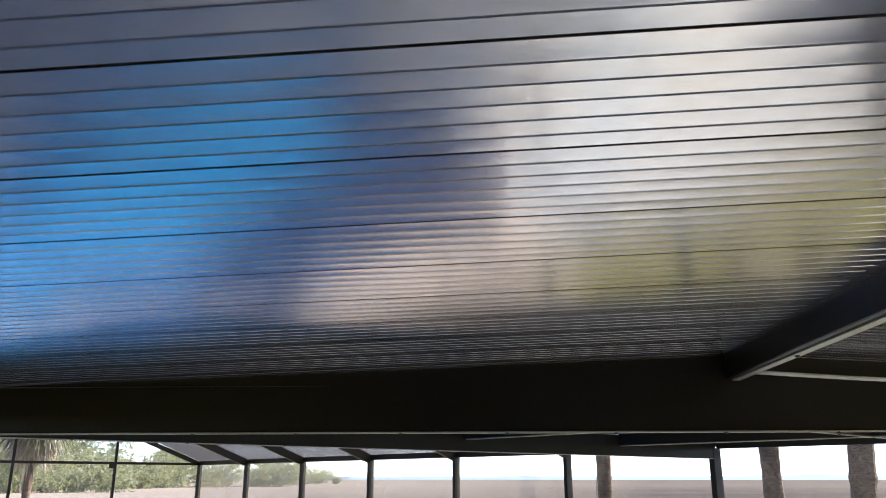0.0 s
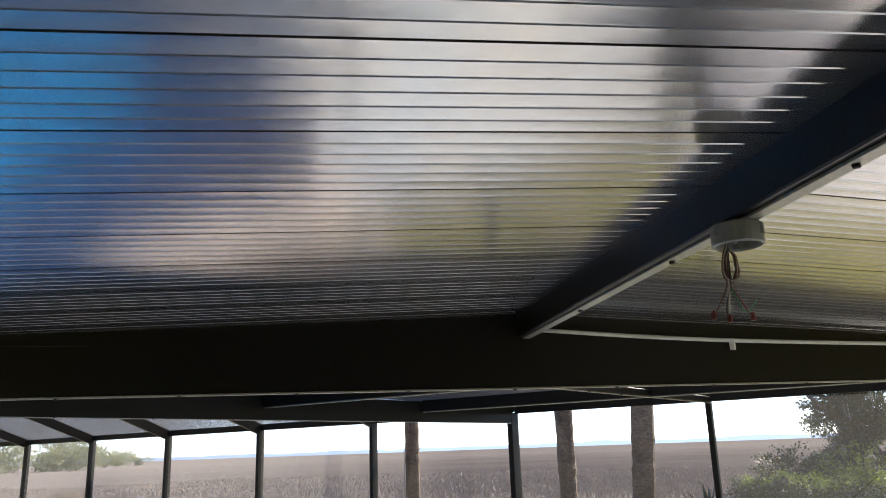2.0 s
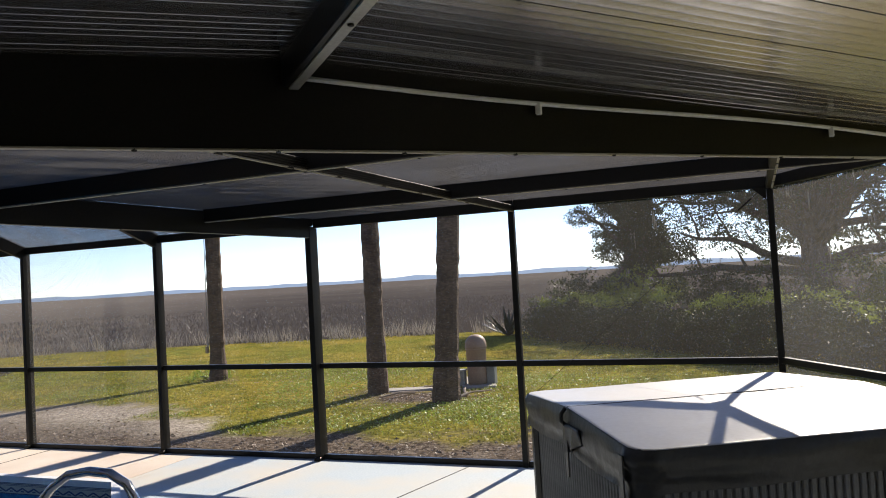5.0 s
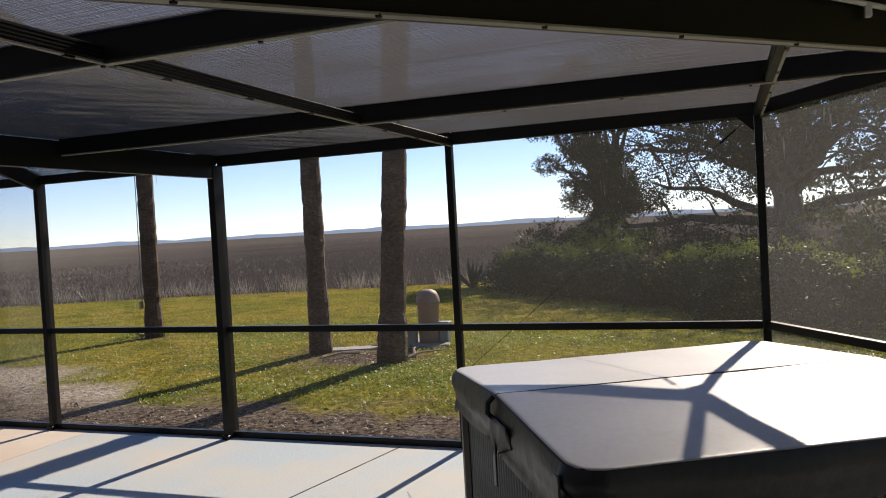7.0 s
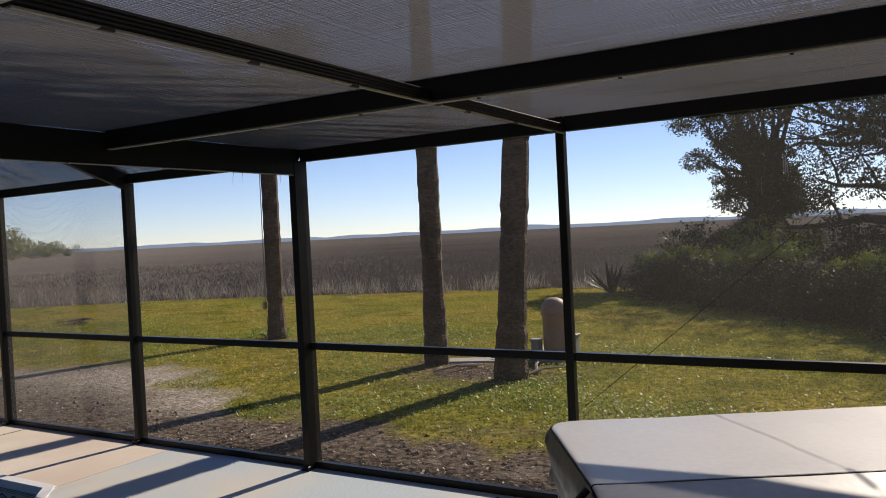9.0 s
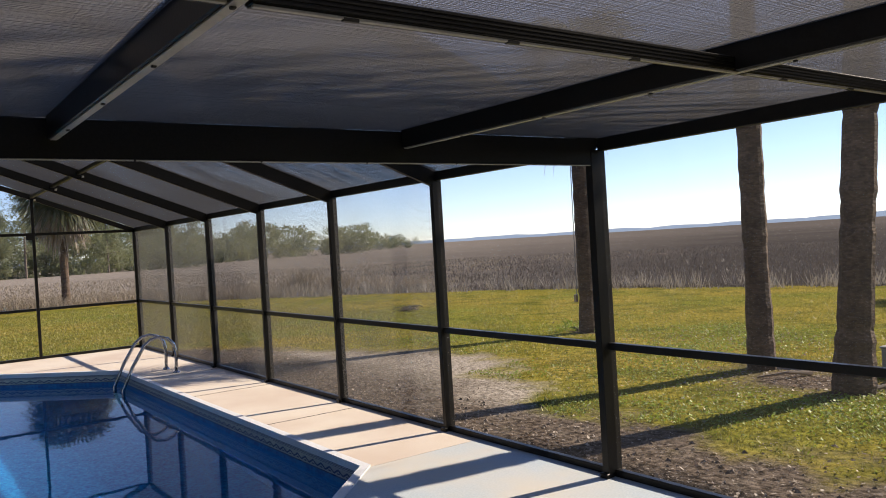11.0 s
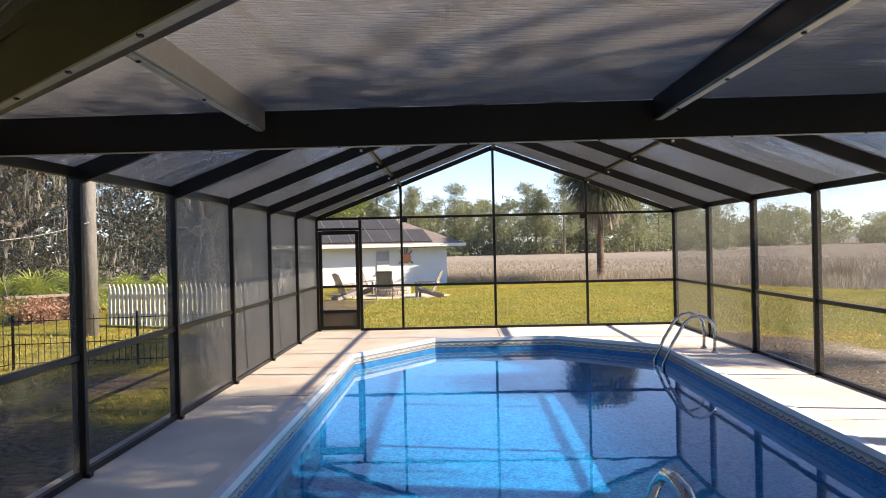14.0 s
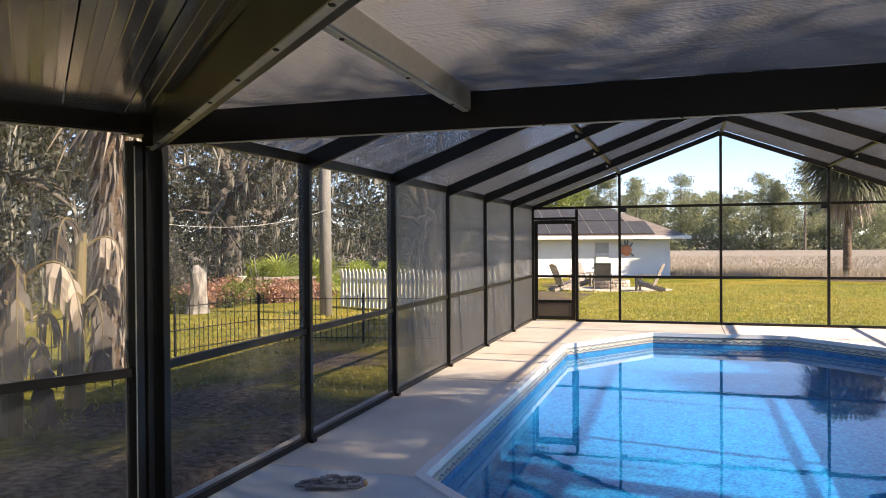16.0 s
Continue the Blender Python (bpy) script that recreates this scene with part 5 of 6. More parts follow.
def sling_chair():
    DARK = surf("dark_frame", (0.035, 0.03, 0.028), (0.05, 0.045, 0.04), 3, 0.5)
    MESHC = surf("sling_fabric", (0.075, 0.068, 0.06), (0.10, 0.092, 0.082), 3, 0.8, 0, 0.1)
    t = thing("patio_chair", "dark metal sling-back patio chair on the lawn", "chair", "chairs round the fire pit")
    for s in (-1, 1):
        part("side_frame", tube([(s * 0.29, -0.3, 0), (s * 0.29, -0.28, 0.42), (s * 0.29, 0.22, 0.40), (s * 0.28, 0.36, 1.02)], 0.016, 8), DARK, t)
        part("rear_leg", tube([(s * 0.29, 0.24, 0.42), (s * 0.29, 0.38, 0.0)], 0.016, 8), DARK, t)
        part("arm", tube([(s * 0.31, -0.28, 0.42), (s * 0.31, -0.26, 0.63), (s * 0.31, 0.26, 0.62)], 0.018, 8), DARK, t)
    part("top_bar", tube([(-0.28, 0.36, 1.02), (0.28, 0.36, 1.02)], 0.016, 8), DARK, t)
    part("seat", box(0.54, 0.5, 0.015, pose(0, -0.03, 0.41, -3), 0.004), MESHC, t)
    part("backrest", box(0.53, 0.015, 0.62, pose(0, 0.29, 0.72, -13), 0.004), MESHC, t)
    return t


ch = adirondack()
ch.matrix_basis = pose(-3.75, 28.3, gz(-3.75, 28.3), 0, 0, 125)
copy_thing(ch, pose(-0.95, 28.6, gz(-0.95, 28.6), 0, 0, -100))
copy_thing(ch, pose(-3.3, 31.2, gz(-3.3, 31.2), 0, 0, 60))
sc = sling_chair()
sc.matrix_basis = pose(-2.45, 28.0, gz(-2.45, 28.0), 0, 0, 186)
pit = thing("fire_pit", "low round stacked-stone fire pit on a sandy patch", "fire pit", m=pose(-2.3, 29.9, gz(-2.3, 29.9)))
STONE = surf("pit_stone", (0.33, 0.28, 0.23), (0.46, 0.40, 0.33), 3, 0.9, 0, 0.4, 25, rand=0.25)
bm0 = box(0.26, 0.17, 0.12, bevel=0.025)
st = part("stone", bm0, STONE, pit)
st.matrix_basis = pose(0.6, 0, 0.06, 0, 0, 90)
for row in range(3):
    for k in range(15):
        if row == k == 0:
            continue
        a = 2 * math.pi * (k + 0.5 * (row % 2)) / 15
        shared("stone", st.data, pit, pose(0.6 * math.cos(a), 0.6 * math.sin(a), 0.06 + row * 0.122, 0, 0, math.degrees(a) + 90))
bm = bmesh.new()
bmesh.ops.create_circle(bm, cap_ends=True, segments=40, radius=1.0)
for v in bm.verts:
    k = 1 + 0.16 * noise.noise(v.co * 2.3)
    v.co = Vector((v.co.x * 2.1 * k, v.co.y * 1.3 * k, 0.012))
sand = tagged(link_mesh("sand_patch", bm, surf("sand", (0.45, 0.38, 0.30), (0.55, 0.47, 0.38), 2, 0.95, 0, 0.4, 30)), "bare pale sand round the fire pit", "ground", kind="structure")
sand.matrix_basis = pose(-2.2, 29.4, gz(-2.2, 29.4) + 0.03, 0.7)

# ---- the west yard ----
WEST = [(-12.5, 9.5, 10.5, 4.6, 31), (-17, 14.5, 12, 5.2, 32), (-13.5, 21.5, 11, 5.0, 33), (-21, 22, 13, 6, 34), (-19, 5.5, 11, 5.5, 35), (-17.5, 31, 12, 5.5, 36), (-11.5, 36, 11, 4.8, 37), (-27, 12, 13, 6, 38)]
for x, y, h, s, sd in WEST:
    oak("old live oak hung with grey moss in the west yard", (x, y, gz(x, y)), h, s, 22, 24000, 0.062, sd, 330, GREY_LEAF, low=0.12)
for i in range(16):
    x, y = -13.5 - hr.uniform(0, 4) - (4 if i % 3 == 0 else 0), 5 + i * 1.9 + hr.uniform(-0.8, 0.8)
    bush("dark shrub in the shade of the oaks", (x, y, gz(x, y) - 0.05), [(hr.uniform(-1.3, 1.3), hr.uniform(-1, 1), hr.uniform(0.4, 2.3), 0.9, 0.9) for k in range(8)], 3000, 0.055, 90 + i, GREY_LEAF)
cl = [(-31 - 8 * hr.random() + 0.125 * i, 0.52 * i, hr.uniform(0.5, 13), hr.uniform(1.8, 3.0), 0.9) for i in range(150)]
leaf_cloud("west_woods", cl, 62000, 0.2, GREY_LEAF, None, 55)
tagged(bpy.data.objects["west_woods"], "dense grey-green woods closing the west yard", "woods", kind="stuff")
# flower bed behind the iron fence
RED_LEAF = leafy("russet_leaf", (0.22, 0.10, 0.065), (0.48, 0.30, 0.21), (0.4, 0.2, 0.12))
for i in range(16):
    x, y = -12.7 + 0.3 * i * 0.37 + hr.uniform(-0.5, 0.5), 17.4 + i * 0.37
    h = 0.35 + 0.3 * math.sin(math.pi * i / 15)
    bush("low russet and yellow garden shrub", (x, y, gz(x, y) - 0.02), [(hr.uniform(-0.4, 0.4), hr.uniform(-0.35, 0.35), hr.uniform(0.12, h), 0.34, 0.8) for k in range(6)], 900, 0.05, 120 + i, RED_LEAF if i % 4 else LIGHT_LEAF, "flower bed shrubs")
for i, (x, y, k) in enumerate(((-13.2, 24.4, 1.35), (-12.3, 25.3, 1.5), (-14.2, 24.0, 1.2), (-11.2, 26.5, 1.1), (-10.3, 27.5, 1.0))):
    p = thing("palmetto", "bright green saw palmetto clump", "plant", "palmettos", m=pose(x, y, gz(x, y)))
    part("stems", tube([(0, 0, -0.1), (0.05, 0.02, 0.35)], [0.07, 0.05], 7), PALM_BARK, p)
    fan_crown("fronds", p, (0, 0, 0.35), 34, 0.95 * k, 200 + i, PALMETTO_LEAF, (-0.1, 1.35), 0.25, 13, 0.06)
stump = thing("tree_stump", "pale weathered tree stump at the flower bed's end", "stump", m=pose(-11.6, 17.0, gz(-11.6, 17.0)))
part("trunk", tube([(0, 0, -0.2), (0, 0, 0.15), (0.05, 0, 0.6), (0.0, 0.05, 1.0), (-0.08, 0.05, 1.22)], [0.40, 0.28, 0.20, 0.22, 0.07], 11), surf("pale_dead_wood", (0.15, 0.135, 0.12), (0.36, 0.33, 0.30), 3, 0.9, 0, 0.8, 9, (0.10, 0.09, 0.08), 0.9, (1, 1, 0.3)), stump)
POT = surf("white_ceramic", (0.6, 0.6, 0.58), (0.68, 0.68, 0.66), 3, 0.4)
for x, y in ((-12.5, 18.3), (-12.3, 20.2)):
    pt = thing("garden_pot", "small white ceramic garden pot", "pot", "garden pots", m=pose(x, y, gz(x, y)))
    part("bowl", lathe([(0.07, 0.0), (0.08, 0.55), (0.06, 0.72), (0.17, 0.82), (0.18, 0.84), (0.15, 0.84)], 16), POT, pt, smooth=True)
bench = thing("garden_bench", "weathered grey wooden garden bench", "bench", m=pose(-11.6, 21.6, gz(-11.6, 21.6), 0, 0, 40))
part("seat", box(1.9, 0.4, 0.06, Matrix.Translation((0, 0, 0.72))), WOOD, bench)
for sx in (-0.8, 0.8):
    part("leg", box(0.08, 0.36, 0.7, Matrix.Translation((sx, 0, 0.35))), WOOD, bench)
# pole and line
pole = thing("utility_pole", "tall grey weathered wooden utility pole", "pole", m=pose(-7.98, 17.0, gz(-7.98, 17.0)))
part("shaft", tube([(0, 0, -0.2), (0, 0, 3), (0.05, 0, 7.5)], [0.155, 0.145, 0.12], 14), surf("pole_wood", (0.16, 0.152, 0.138), (0.23, 0.218, 0.20), 2, 0.85, 0, 0.3, 20, (0.18, 0.165, 0.145), 0.6, (1, 1, 0.2)), pole, smooth=True)
FADED_ROPE = surf("faded_rope", (0.36, 0.36, 0.34), (0.46, 0.46, 0.43), 6, 0.8, 0, 0.2, 60)
wire = thing("clothes_line", "sagging white line between a tree and the pole", "line")
pts = []
for i in range(17):
    s = i / 16
    a, b = Vector((-8.6, 9.0, 2.28)), Vector((-7.9, 17.0, 2.42))
    w = a.lerp(b, s)
    w.z -= 0.42 * 4 * s * (1 - s)
    pts.append(w)
part("line", tube(pts, 0.0055, 6), FADED_ROPE, wire)


def iron_fence(a, b, panels):
    t = thing("iron_fence", "low black wrought-iron garden fence with thin bars", "fence")
    a, b = Vector(a), Vector(b)
    d = (b - a) / panels
    for i in range(panels + 1):
        p = a + d * i
        part("post", box(0.035, 0.035, 0.86, Matrix.Translation((p.x, p.y, p.z + 0.43))), BRONZE, t)
    for i in range(panels):
        p, q = a + d * i, a + d * (i + 1)
        for z in (0.10, 0.40, 0.76):
            part("rail", bar(p + Vector((0, 0, z)), q + Vector((0, 0, z)), 0.012, 0.014, bevel=0), BRONZE, t)
        k = max(2, int(d.length / 0.095))
        for j in range(1, k):
            w = p.lerp(q, j / k)
            h = 0.80 if j % 2 else 0.46
            part("bar", box(0.009, 0.009, h, Matrix.Translation((w.x, w.y, w.z + h / 2 + 0.03)), 0), BRONZE, t)
    return t


iron_fence((-7.9, 6.4, gz(-7.9, 6.4)), (-6.75, 11.8, gz(-6.75, 11.8)), 3)
iron_fence((-6.75, 11.8, gz(-6.75, 11.8)), (-2.95, 12.1, gz(-2.95, 12.1)), 2)
picket = thing("picket_fence", "white wooden picket fence with pointed boards", "fence")
pa, pb = Vector((-8.6, 19.3, gz(-8.6, 19.3))), Vector((-3.5, 16.8, gz(-3.5, 16.8)))
bm = bmesh.new()
prof = [(-0.045, 0.02), (0.045, 0.02), (0.045, 0.93), (0.0, 1.04), (-0.045, 0.93)]
fr, bk = [bm.verts.new((x, -0.011, z)) for x, z in prof], [bm.verts.new((x, 0.011, z)) for x, z in prof]
bm.faces.new(fr), bm.faces.new(bk[::-1])
for i in range(5):
    bm.faces.new((fr[(i + 1) % 5], fr[i], bk[i], bk[(i + 1) % 5]))
k = 38
first = part("picket", bm, WHITE, picket)
ang = math.degrees(math.atan2(pb.y - pa.y, pb.x - pa.x))
for i in range(k):
    w = pa.lerp(pb, i / (k - 1))
    m = pose(w.x, w.y, w.z, 0, 0, ang)
    if i == 0:
        first.matrix_basis = m
    else:
        shared("picket", first.data, picket, m)
off = Vector((0.02, 0.07, 0)) * 0.4
for z in (0.3, 0.78):
    part("rail", bar(pa + off + Vector((0, 0, z)), pb + off + Vector((0, 0, z)), 0.03, 0.08), WHITE, picket)
# the thick booted palm and the dead banana plants beside the porch
px, py = -7.2, 8.8
bp = thing("palm_tree", "thick palm trunk covered with old frayed boots", "palm tree", m=pose(px, py, gz(px, py)))
part("trunk", tube([(0, 0, -0.2), (0, 0, 0.5), (0.05, 0, 2), (0.05, 0.05, 4.5)], [0.38, 0.33, 0.32, 0.30], 16), PALM_BARK, bp, smooth=True)
rs = np.random.RandomState(4)
n = 700
a = rs.rand(n) * 2 * math.pi
z = 0.2 + 4.2 * rs.rand(n)
p = np.stack([0.35 * np.cos(a), 0.35 * np.sin(a), z], 1)
ta = np.stack([0.10 * np.cos(a), 0.10 * np.sin(a), -0.16 - 0.12 * rs.rand(n)], 1)
tb = np.stack([-np.sin(a), np.cos(a), 0.2 * rs.normal(size=n)], 1) * 0.025
v, f = quads(p, ta, tb)
raw("boots", v, f, leafy("frayed_boot", (0.11, 0.092, 0.076), (0.26, 0.222, 0.185), (0.15, 0.12, 0.09)), bp)
fan_crown("dead_fronds", bp, (0.05, 0.05, 4.4), 9, 1.5, 77, DEAD_LEAF, (-1.4, -0.8), 0.5, 9)


def banana(at, seed, h):
    """A stem with a few broken leaves: each a drooping midrib with broad torn strips hanging from it."""
    r = random.Random(seed)
    t = thing("banana_plant", "frost-killed banana plant with drooping brown leaves", "plant", "banana plants beside the porch", m=pose(*at))
    part("stem", tube([(0, 0, -0.1), (0.03, 0, 0.6), (0.08, 0.05, h)], [0.11, 0.09, 0.05], 10), STALK, t)
    for i in range(6):
        a = i * 2.4 + r.random()
        ln = r.uniform(0.6, 1.0)
        top = Vector((0.08, 0.05, h * (r.uniform(0.9, 1.0) if i < 3 else r.uniform(0.45, 0.8))))
        d = Vector((math.cos(a), math.sin(a), 0))
        sd = Vector((-math.sin(a), math.cos(a), 0))
        rib = []
        for k in range(12):
            q = k / 11
            rib.append(top + d * (0.55 * math.sin(q * 1.7)) * ln + Vector((0, 0, 0.42 * math.sin(q * 2.4) - 0.95 * q * q)) * ln)
        V_, F_ = [], []
        for k in range(3, 11):
            for side in (-1, 1):
                c0, c1 = rib[k], rib[k + 1] if k < 11 else rib[k]
                l2 = r.uniform(0.14, 0.38)
                out = sd * side * r.uniform(0.05, 0.14) + d * r.uniform(-0.03, 0.05)
                drop = Vector((0, 0, -l2))
                m0, m1 = c0 + out * 0.8 + drop * 0.35, c1 + out * 0.8 + drop * 0.35
                e0, e1 = c0 + out + drop * r.uniform(0.8, 1.0), c1.lerp(c0, r.uniform(0.1, 0.6)) + out * 0.9 + drop
                b = len(V_)
                V_ += [tuple(p) for p in (c0, c1, m1, m0, e1, e0)]
                F_ += [(b, b + 1, b + 2, b + 3), (b + 3, b + 2, b + 4, b + 5)]
        raw("leaf", V_, F_, BANANA_LEAF if i > 0 else DEAD_LEAF, t)
        part("midrib", tube(rib, [0.02 - 0.0015 * k for k in range(12)], 5), STALK, t)
    return t


STALK = leafy("banana_stem", (0.13, 0.10, 0.05), (0.24, 0.19, 0.09), (0.1, 0.08, 0.04))
for i, (x, y, h) in enumerate(((-5.9, 6.6, 1.85), (-5.5, 5.4, 1.45), (-6.4, 5.7, 1.2))):
    banana((x, y, gz(x, y)), 300 + i, h)
board = tagged(link_mesh("white_board", box(0.5, 0.03, 0.75, pose(-4.6, 3.5, 0.34, -12, 0, 35), 0.006), WHITE), "white board leaning outside the porch screen", "board")

# ---- far woods, marsh and horizon ----


def pine(seed, h):
    t = thing("pine_tree", "tall slash pine with a thin trunk and open clumped crown", "tree", "pines beyond the marsh")
    r = random.Random(seed)
    bm = tube([(0, 0, -0.5), (0.1, 0, h * 0.5), (0.2, 0.1, h * 0.95)], [0.28, 0.2, 0.06], 6)
    cl = []
    for i in range(34):
        z = h * r.uniform(0.30, 1.0)
        w = (h * 0.2 * (1.2 - z / h) + 0.7) * r.uniform(0.3, 1.0)
        a = r.uniform(0, 6.28)
        c = (w * math.cos(a), w * math.sin(a), z, h * r.uniform(0.07, 0.115), 0.8)
        cl.append(c)
        tube([(0.1, 0, z - 0.6), (c[0], c[1], c[2])], [0.07, 0.03], 4, bm)
    part("trunk", bm, PINE_BARK, t)
    leaf_cloud("crown", cl, 4600, 0.23, HAZY_PINE_LEAF, t, seed)
    return t


wr = random.Random(5)
kinds = [pine(s, h) for s, h in ((1, 17), (2, 20), (3, 15), (4, 19))]
spots = [(-68 + 1.85 * i + wr.uniform(-1.2, 1.2), 168 + wr.uniform(-14, 20)) for i in range(62)]
for i, (x, y) in enumerate(spots):
    m = pose(x, y, -0.5, 0, 0, wr.uniform(0, 360)) @ Matrix.Scale(wr.uniform(0.70, 1.0), 4)
    if i < 4:
        kinds[i].matrix_basis = m
    else:
        copy_thing(kinds[i % 4], m)
# understorey of the far wood, and the wooded points beyond it
cl = []
for i in range(280):
    x = -75 + 175 * i / 279
    y = 160 + 22 * wr.random() + (max(0, x - 35) * 1.1)
    cl.append((x, y, wr.uniform(0.3, 9.0 if x < 42 else 6.0), wr.uniform(1.6, 3.0), 0.9))
for i in range(130):
    cl.append((-75 + 130 * i / 129, 158 + 8 * wr.random(), wr.uniform(-0.3, 2.6), wr.uniform(1.8, 2.8), 0.9))
leaf_cloud("woodland_undergrowth", cl, 130000, 0.29, HAZY_PINE_LEAF, None, 9)
tagged(bpy.data.objects["woodland_undergrowth"], "dense green undergrowth at the foot of the far pines", "woods", kind="stuff")
cl = []
for i in range(80):
    s = wr.random()
    cl.append((64 + 80 * s, 230 + 40 * wr.random(), wr.uniform(1, 13 - 6.5 * s), wr.uniform(3, 5), 0.8))
for cx, cy, ww, hh in ((205, 330, 10, 5), (235, 360, 6, 4)):
    for i in range(12):
        cl.append((cx + wr.uniform(-ww, ww), cy + wr.uniform(-8, 8), wr.uniform(0.5, hh), wr.uniform(2, 3), 0.8))
leaf_cloud("far_wood", cl, 50000, 0.38, HAZY_PINE_LEAF, None, 10)
tagged(bpy.data.objects["far_wood"], "wooded point far out in the marsh", "woods", kind="stuff")
# behind the outbuilding
# these oaks take the lighter leaf, sunlight being put into its colour
for i, (x, y, h) in enumerate(((-11, 62, 8.2), (-17, 58, 9.5))):
    oak("green oak behind the white building, leaves coloured as sunlit", (x, y, -0.5), h, 4.6, 13, 12000, 0.11, 400 + i, 0, LIGHT_LEAF, "oaks behind the outbuilding", 0.2)
# low blue land along the horizon


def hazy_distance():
    """Land so far off that only blue air light reaches the eye; that haze is put in as emission."""
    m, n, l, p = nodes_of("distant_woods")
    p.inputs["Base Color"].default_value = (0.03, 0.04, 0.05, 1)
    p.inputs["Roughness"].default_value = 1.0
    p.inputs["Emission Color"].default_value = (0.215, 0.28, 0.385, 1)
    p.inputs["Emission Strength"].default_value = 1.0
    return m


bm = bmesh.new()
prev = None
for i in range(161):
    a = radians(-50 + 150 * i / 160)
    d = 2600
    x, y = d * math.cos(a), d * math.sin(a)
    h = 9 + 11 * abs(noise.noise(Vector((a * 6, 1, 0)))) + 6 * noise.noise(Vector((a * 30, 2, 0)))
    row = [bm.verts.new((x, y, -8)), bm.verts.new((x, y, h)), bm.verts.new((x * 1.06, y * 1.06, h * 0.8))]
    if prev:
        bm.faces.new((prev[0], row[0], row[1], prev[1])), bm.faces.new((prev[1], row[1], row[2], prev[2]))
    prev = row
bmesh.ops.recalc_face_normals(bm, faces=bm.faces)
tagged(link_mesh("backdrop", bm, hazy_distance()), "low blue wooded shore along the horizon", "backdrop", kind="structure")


def blades(name, spots, heights, widths, material, label, category, seed, lean=0.35):
    r = np.random.RandomState(seed)
    n = len(spots)
    a = r.rand(n) * 2 * math.pi
    s = np.stack([np.cos(a), np.sin(a), 0 * a], 1) * np.asarray(widths).reshape(-1, 1)
    tip = spots + np.stack([lean * heights * r.normal(size=n), lean * heights * r.normal(size=n), heights], 1)
    v = np.empty((n, 3, 3))
    v[:, 0], v[:, 1], v[:, 2] = spots - s, spots + s, tip
    ob = raw(name, v.reshape(-1, 3).tolist(), np.arange(3 * n).reshape(-1, 3).tolist(), material)
    return tagged(ob, label, category, kind="stuff") if label else ob


def scatter(n, box4, keep, seed):
    r = random.Random(seed)
    out = []
    while len(out) < n:
        x, y = r.uniform(box4[0], box4[1]), r.uniform(box4[2], box4[3])
        if keep(x, y, r):
            out.append((x, y, ground_z(x, y)))
    return np.array(out)


def lawn(x, y, r):
    if in_deck(x, y, 0.05) or (x < XR and y < 15.7):
        return False
    if shore_side(x, y) > -0.6 or dirt_amount(x, y) + 0.35 * r.random() > 0.5:
        return False
    d = math.hypot(x - 1, y - 2)
    return r.random() < (7.0 / max(7.0, d)) ** 1.3


sp = scatter(80000, (XR + 0.2, 24, -5, 24), lawn, 1)
rr = np.random.RandomState(2)
patch = np.array([0.6 + 0.8 * max(0, noise.noise(Vector((x * 0.45, y * 0.45, 5))) + 0.35) for x, y, z in sp])
blades("lawn_grass", sp, (0.022 + 0.028 * rr.rand(len(sp))) * patch, 0.006 + 0.004 * rr.rand(len(sp)), GRASS, "short green and straw-coloured lawn grass", "grass", 3, 0.6)
sp = scatter(60000, (-7, 12, 15.75, 36), lawn, 4)
blades("lawn_grass", sp, 0.022 + 0.033 * rr.rand(len(sp)), 0.008 + 0.006 * rr.rand(len(sp)), GRASS, "short sunlit lawn grass beyond the pool", "grass", 5, 0.6)
sp = scatter(9000, (-11, XL - 0.3, 2, 18), lambda x, y, r: x < -5.2 or dirt_amount(x, y) + 0.4 * r.random() < 0.4, 6)
blades("lawn_grass", sp, 0.03 + 0.05 * rr.rand(len(sp)), 0.007 + 0.005 * rr.rand(len(sp)), GRASS, "thin grass in the west yard", "grass", 7, 0.6)
# broad-leaved weeds in patches among the grass


def weedy(x, y, q):
    if not lawn(x, y, q):
        return False
    n = noise.noise(Vector((x * 0.5, y * 0.5, 9))) + 0.9 * math.exp(-((x - 11.8) ** 2 / 2 + (y - 7.3) ** 2 / 3)) + 0.5 * math.exp(-((x - 8) ** 2 + (y - 4.5) ** 2) / 6)
    return q.random() < max(0.03, n) * max(0.12, min(1, (17 - x) / 6 if x > 6 and y < 15 else 1))


for nm, bx, cnt, sd in (("lawn_weeds", (XR + 0.2, 20, -4, 18), 38000, 31), ("lawn_weeds", (-7, 11, 15.75, 30), 9000, 33)):
    sp = scatter(cnt, bx, weedy, sd)
    q = np.random.RandomState(sd)
    n = len(sp)
    sp[:, 2] += 0.01 + 0.03 * q.rand(n)
    a = q.normal(size=(n, 3)) * np.array([1, 1, 0.55])
    a /= np.linalg.norm(a, axis=1)[:, None]
    b = np.cross(a, np.array([0, 0, 1]) + 0.6 * q.normal(size=(n, 3)))
    s = (0.009 + 0.013 * q.rand(n))[:, None]
    v, f = quads(sp, a * s, b * s * 0.55)
    tagged(raw(nm, v, f, WEED), "low broad-leaved green weeds in the lawn", "weeds", kind="stuff")
# leaf litter on the soil and under the palms
sp = scatter(14000, (XR + 0.15, 13, -3, 14), lambda x, y, r: r.random() < max(0.025, 0.5 * dirt_amount(x, y) * (1 - sand_amount(x, y)), 0.95 * math.exp(-((x - 9.1) ** 2 + (y - 4.5) ** 2) / 1.8), 0.55 * math.exp(-((x - 11.8) ** 2 / 1.2 + (y - 7.3) ** 2 / 2.5))), 8)
r = np.random.RandomState(9)
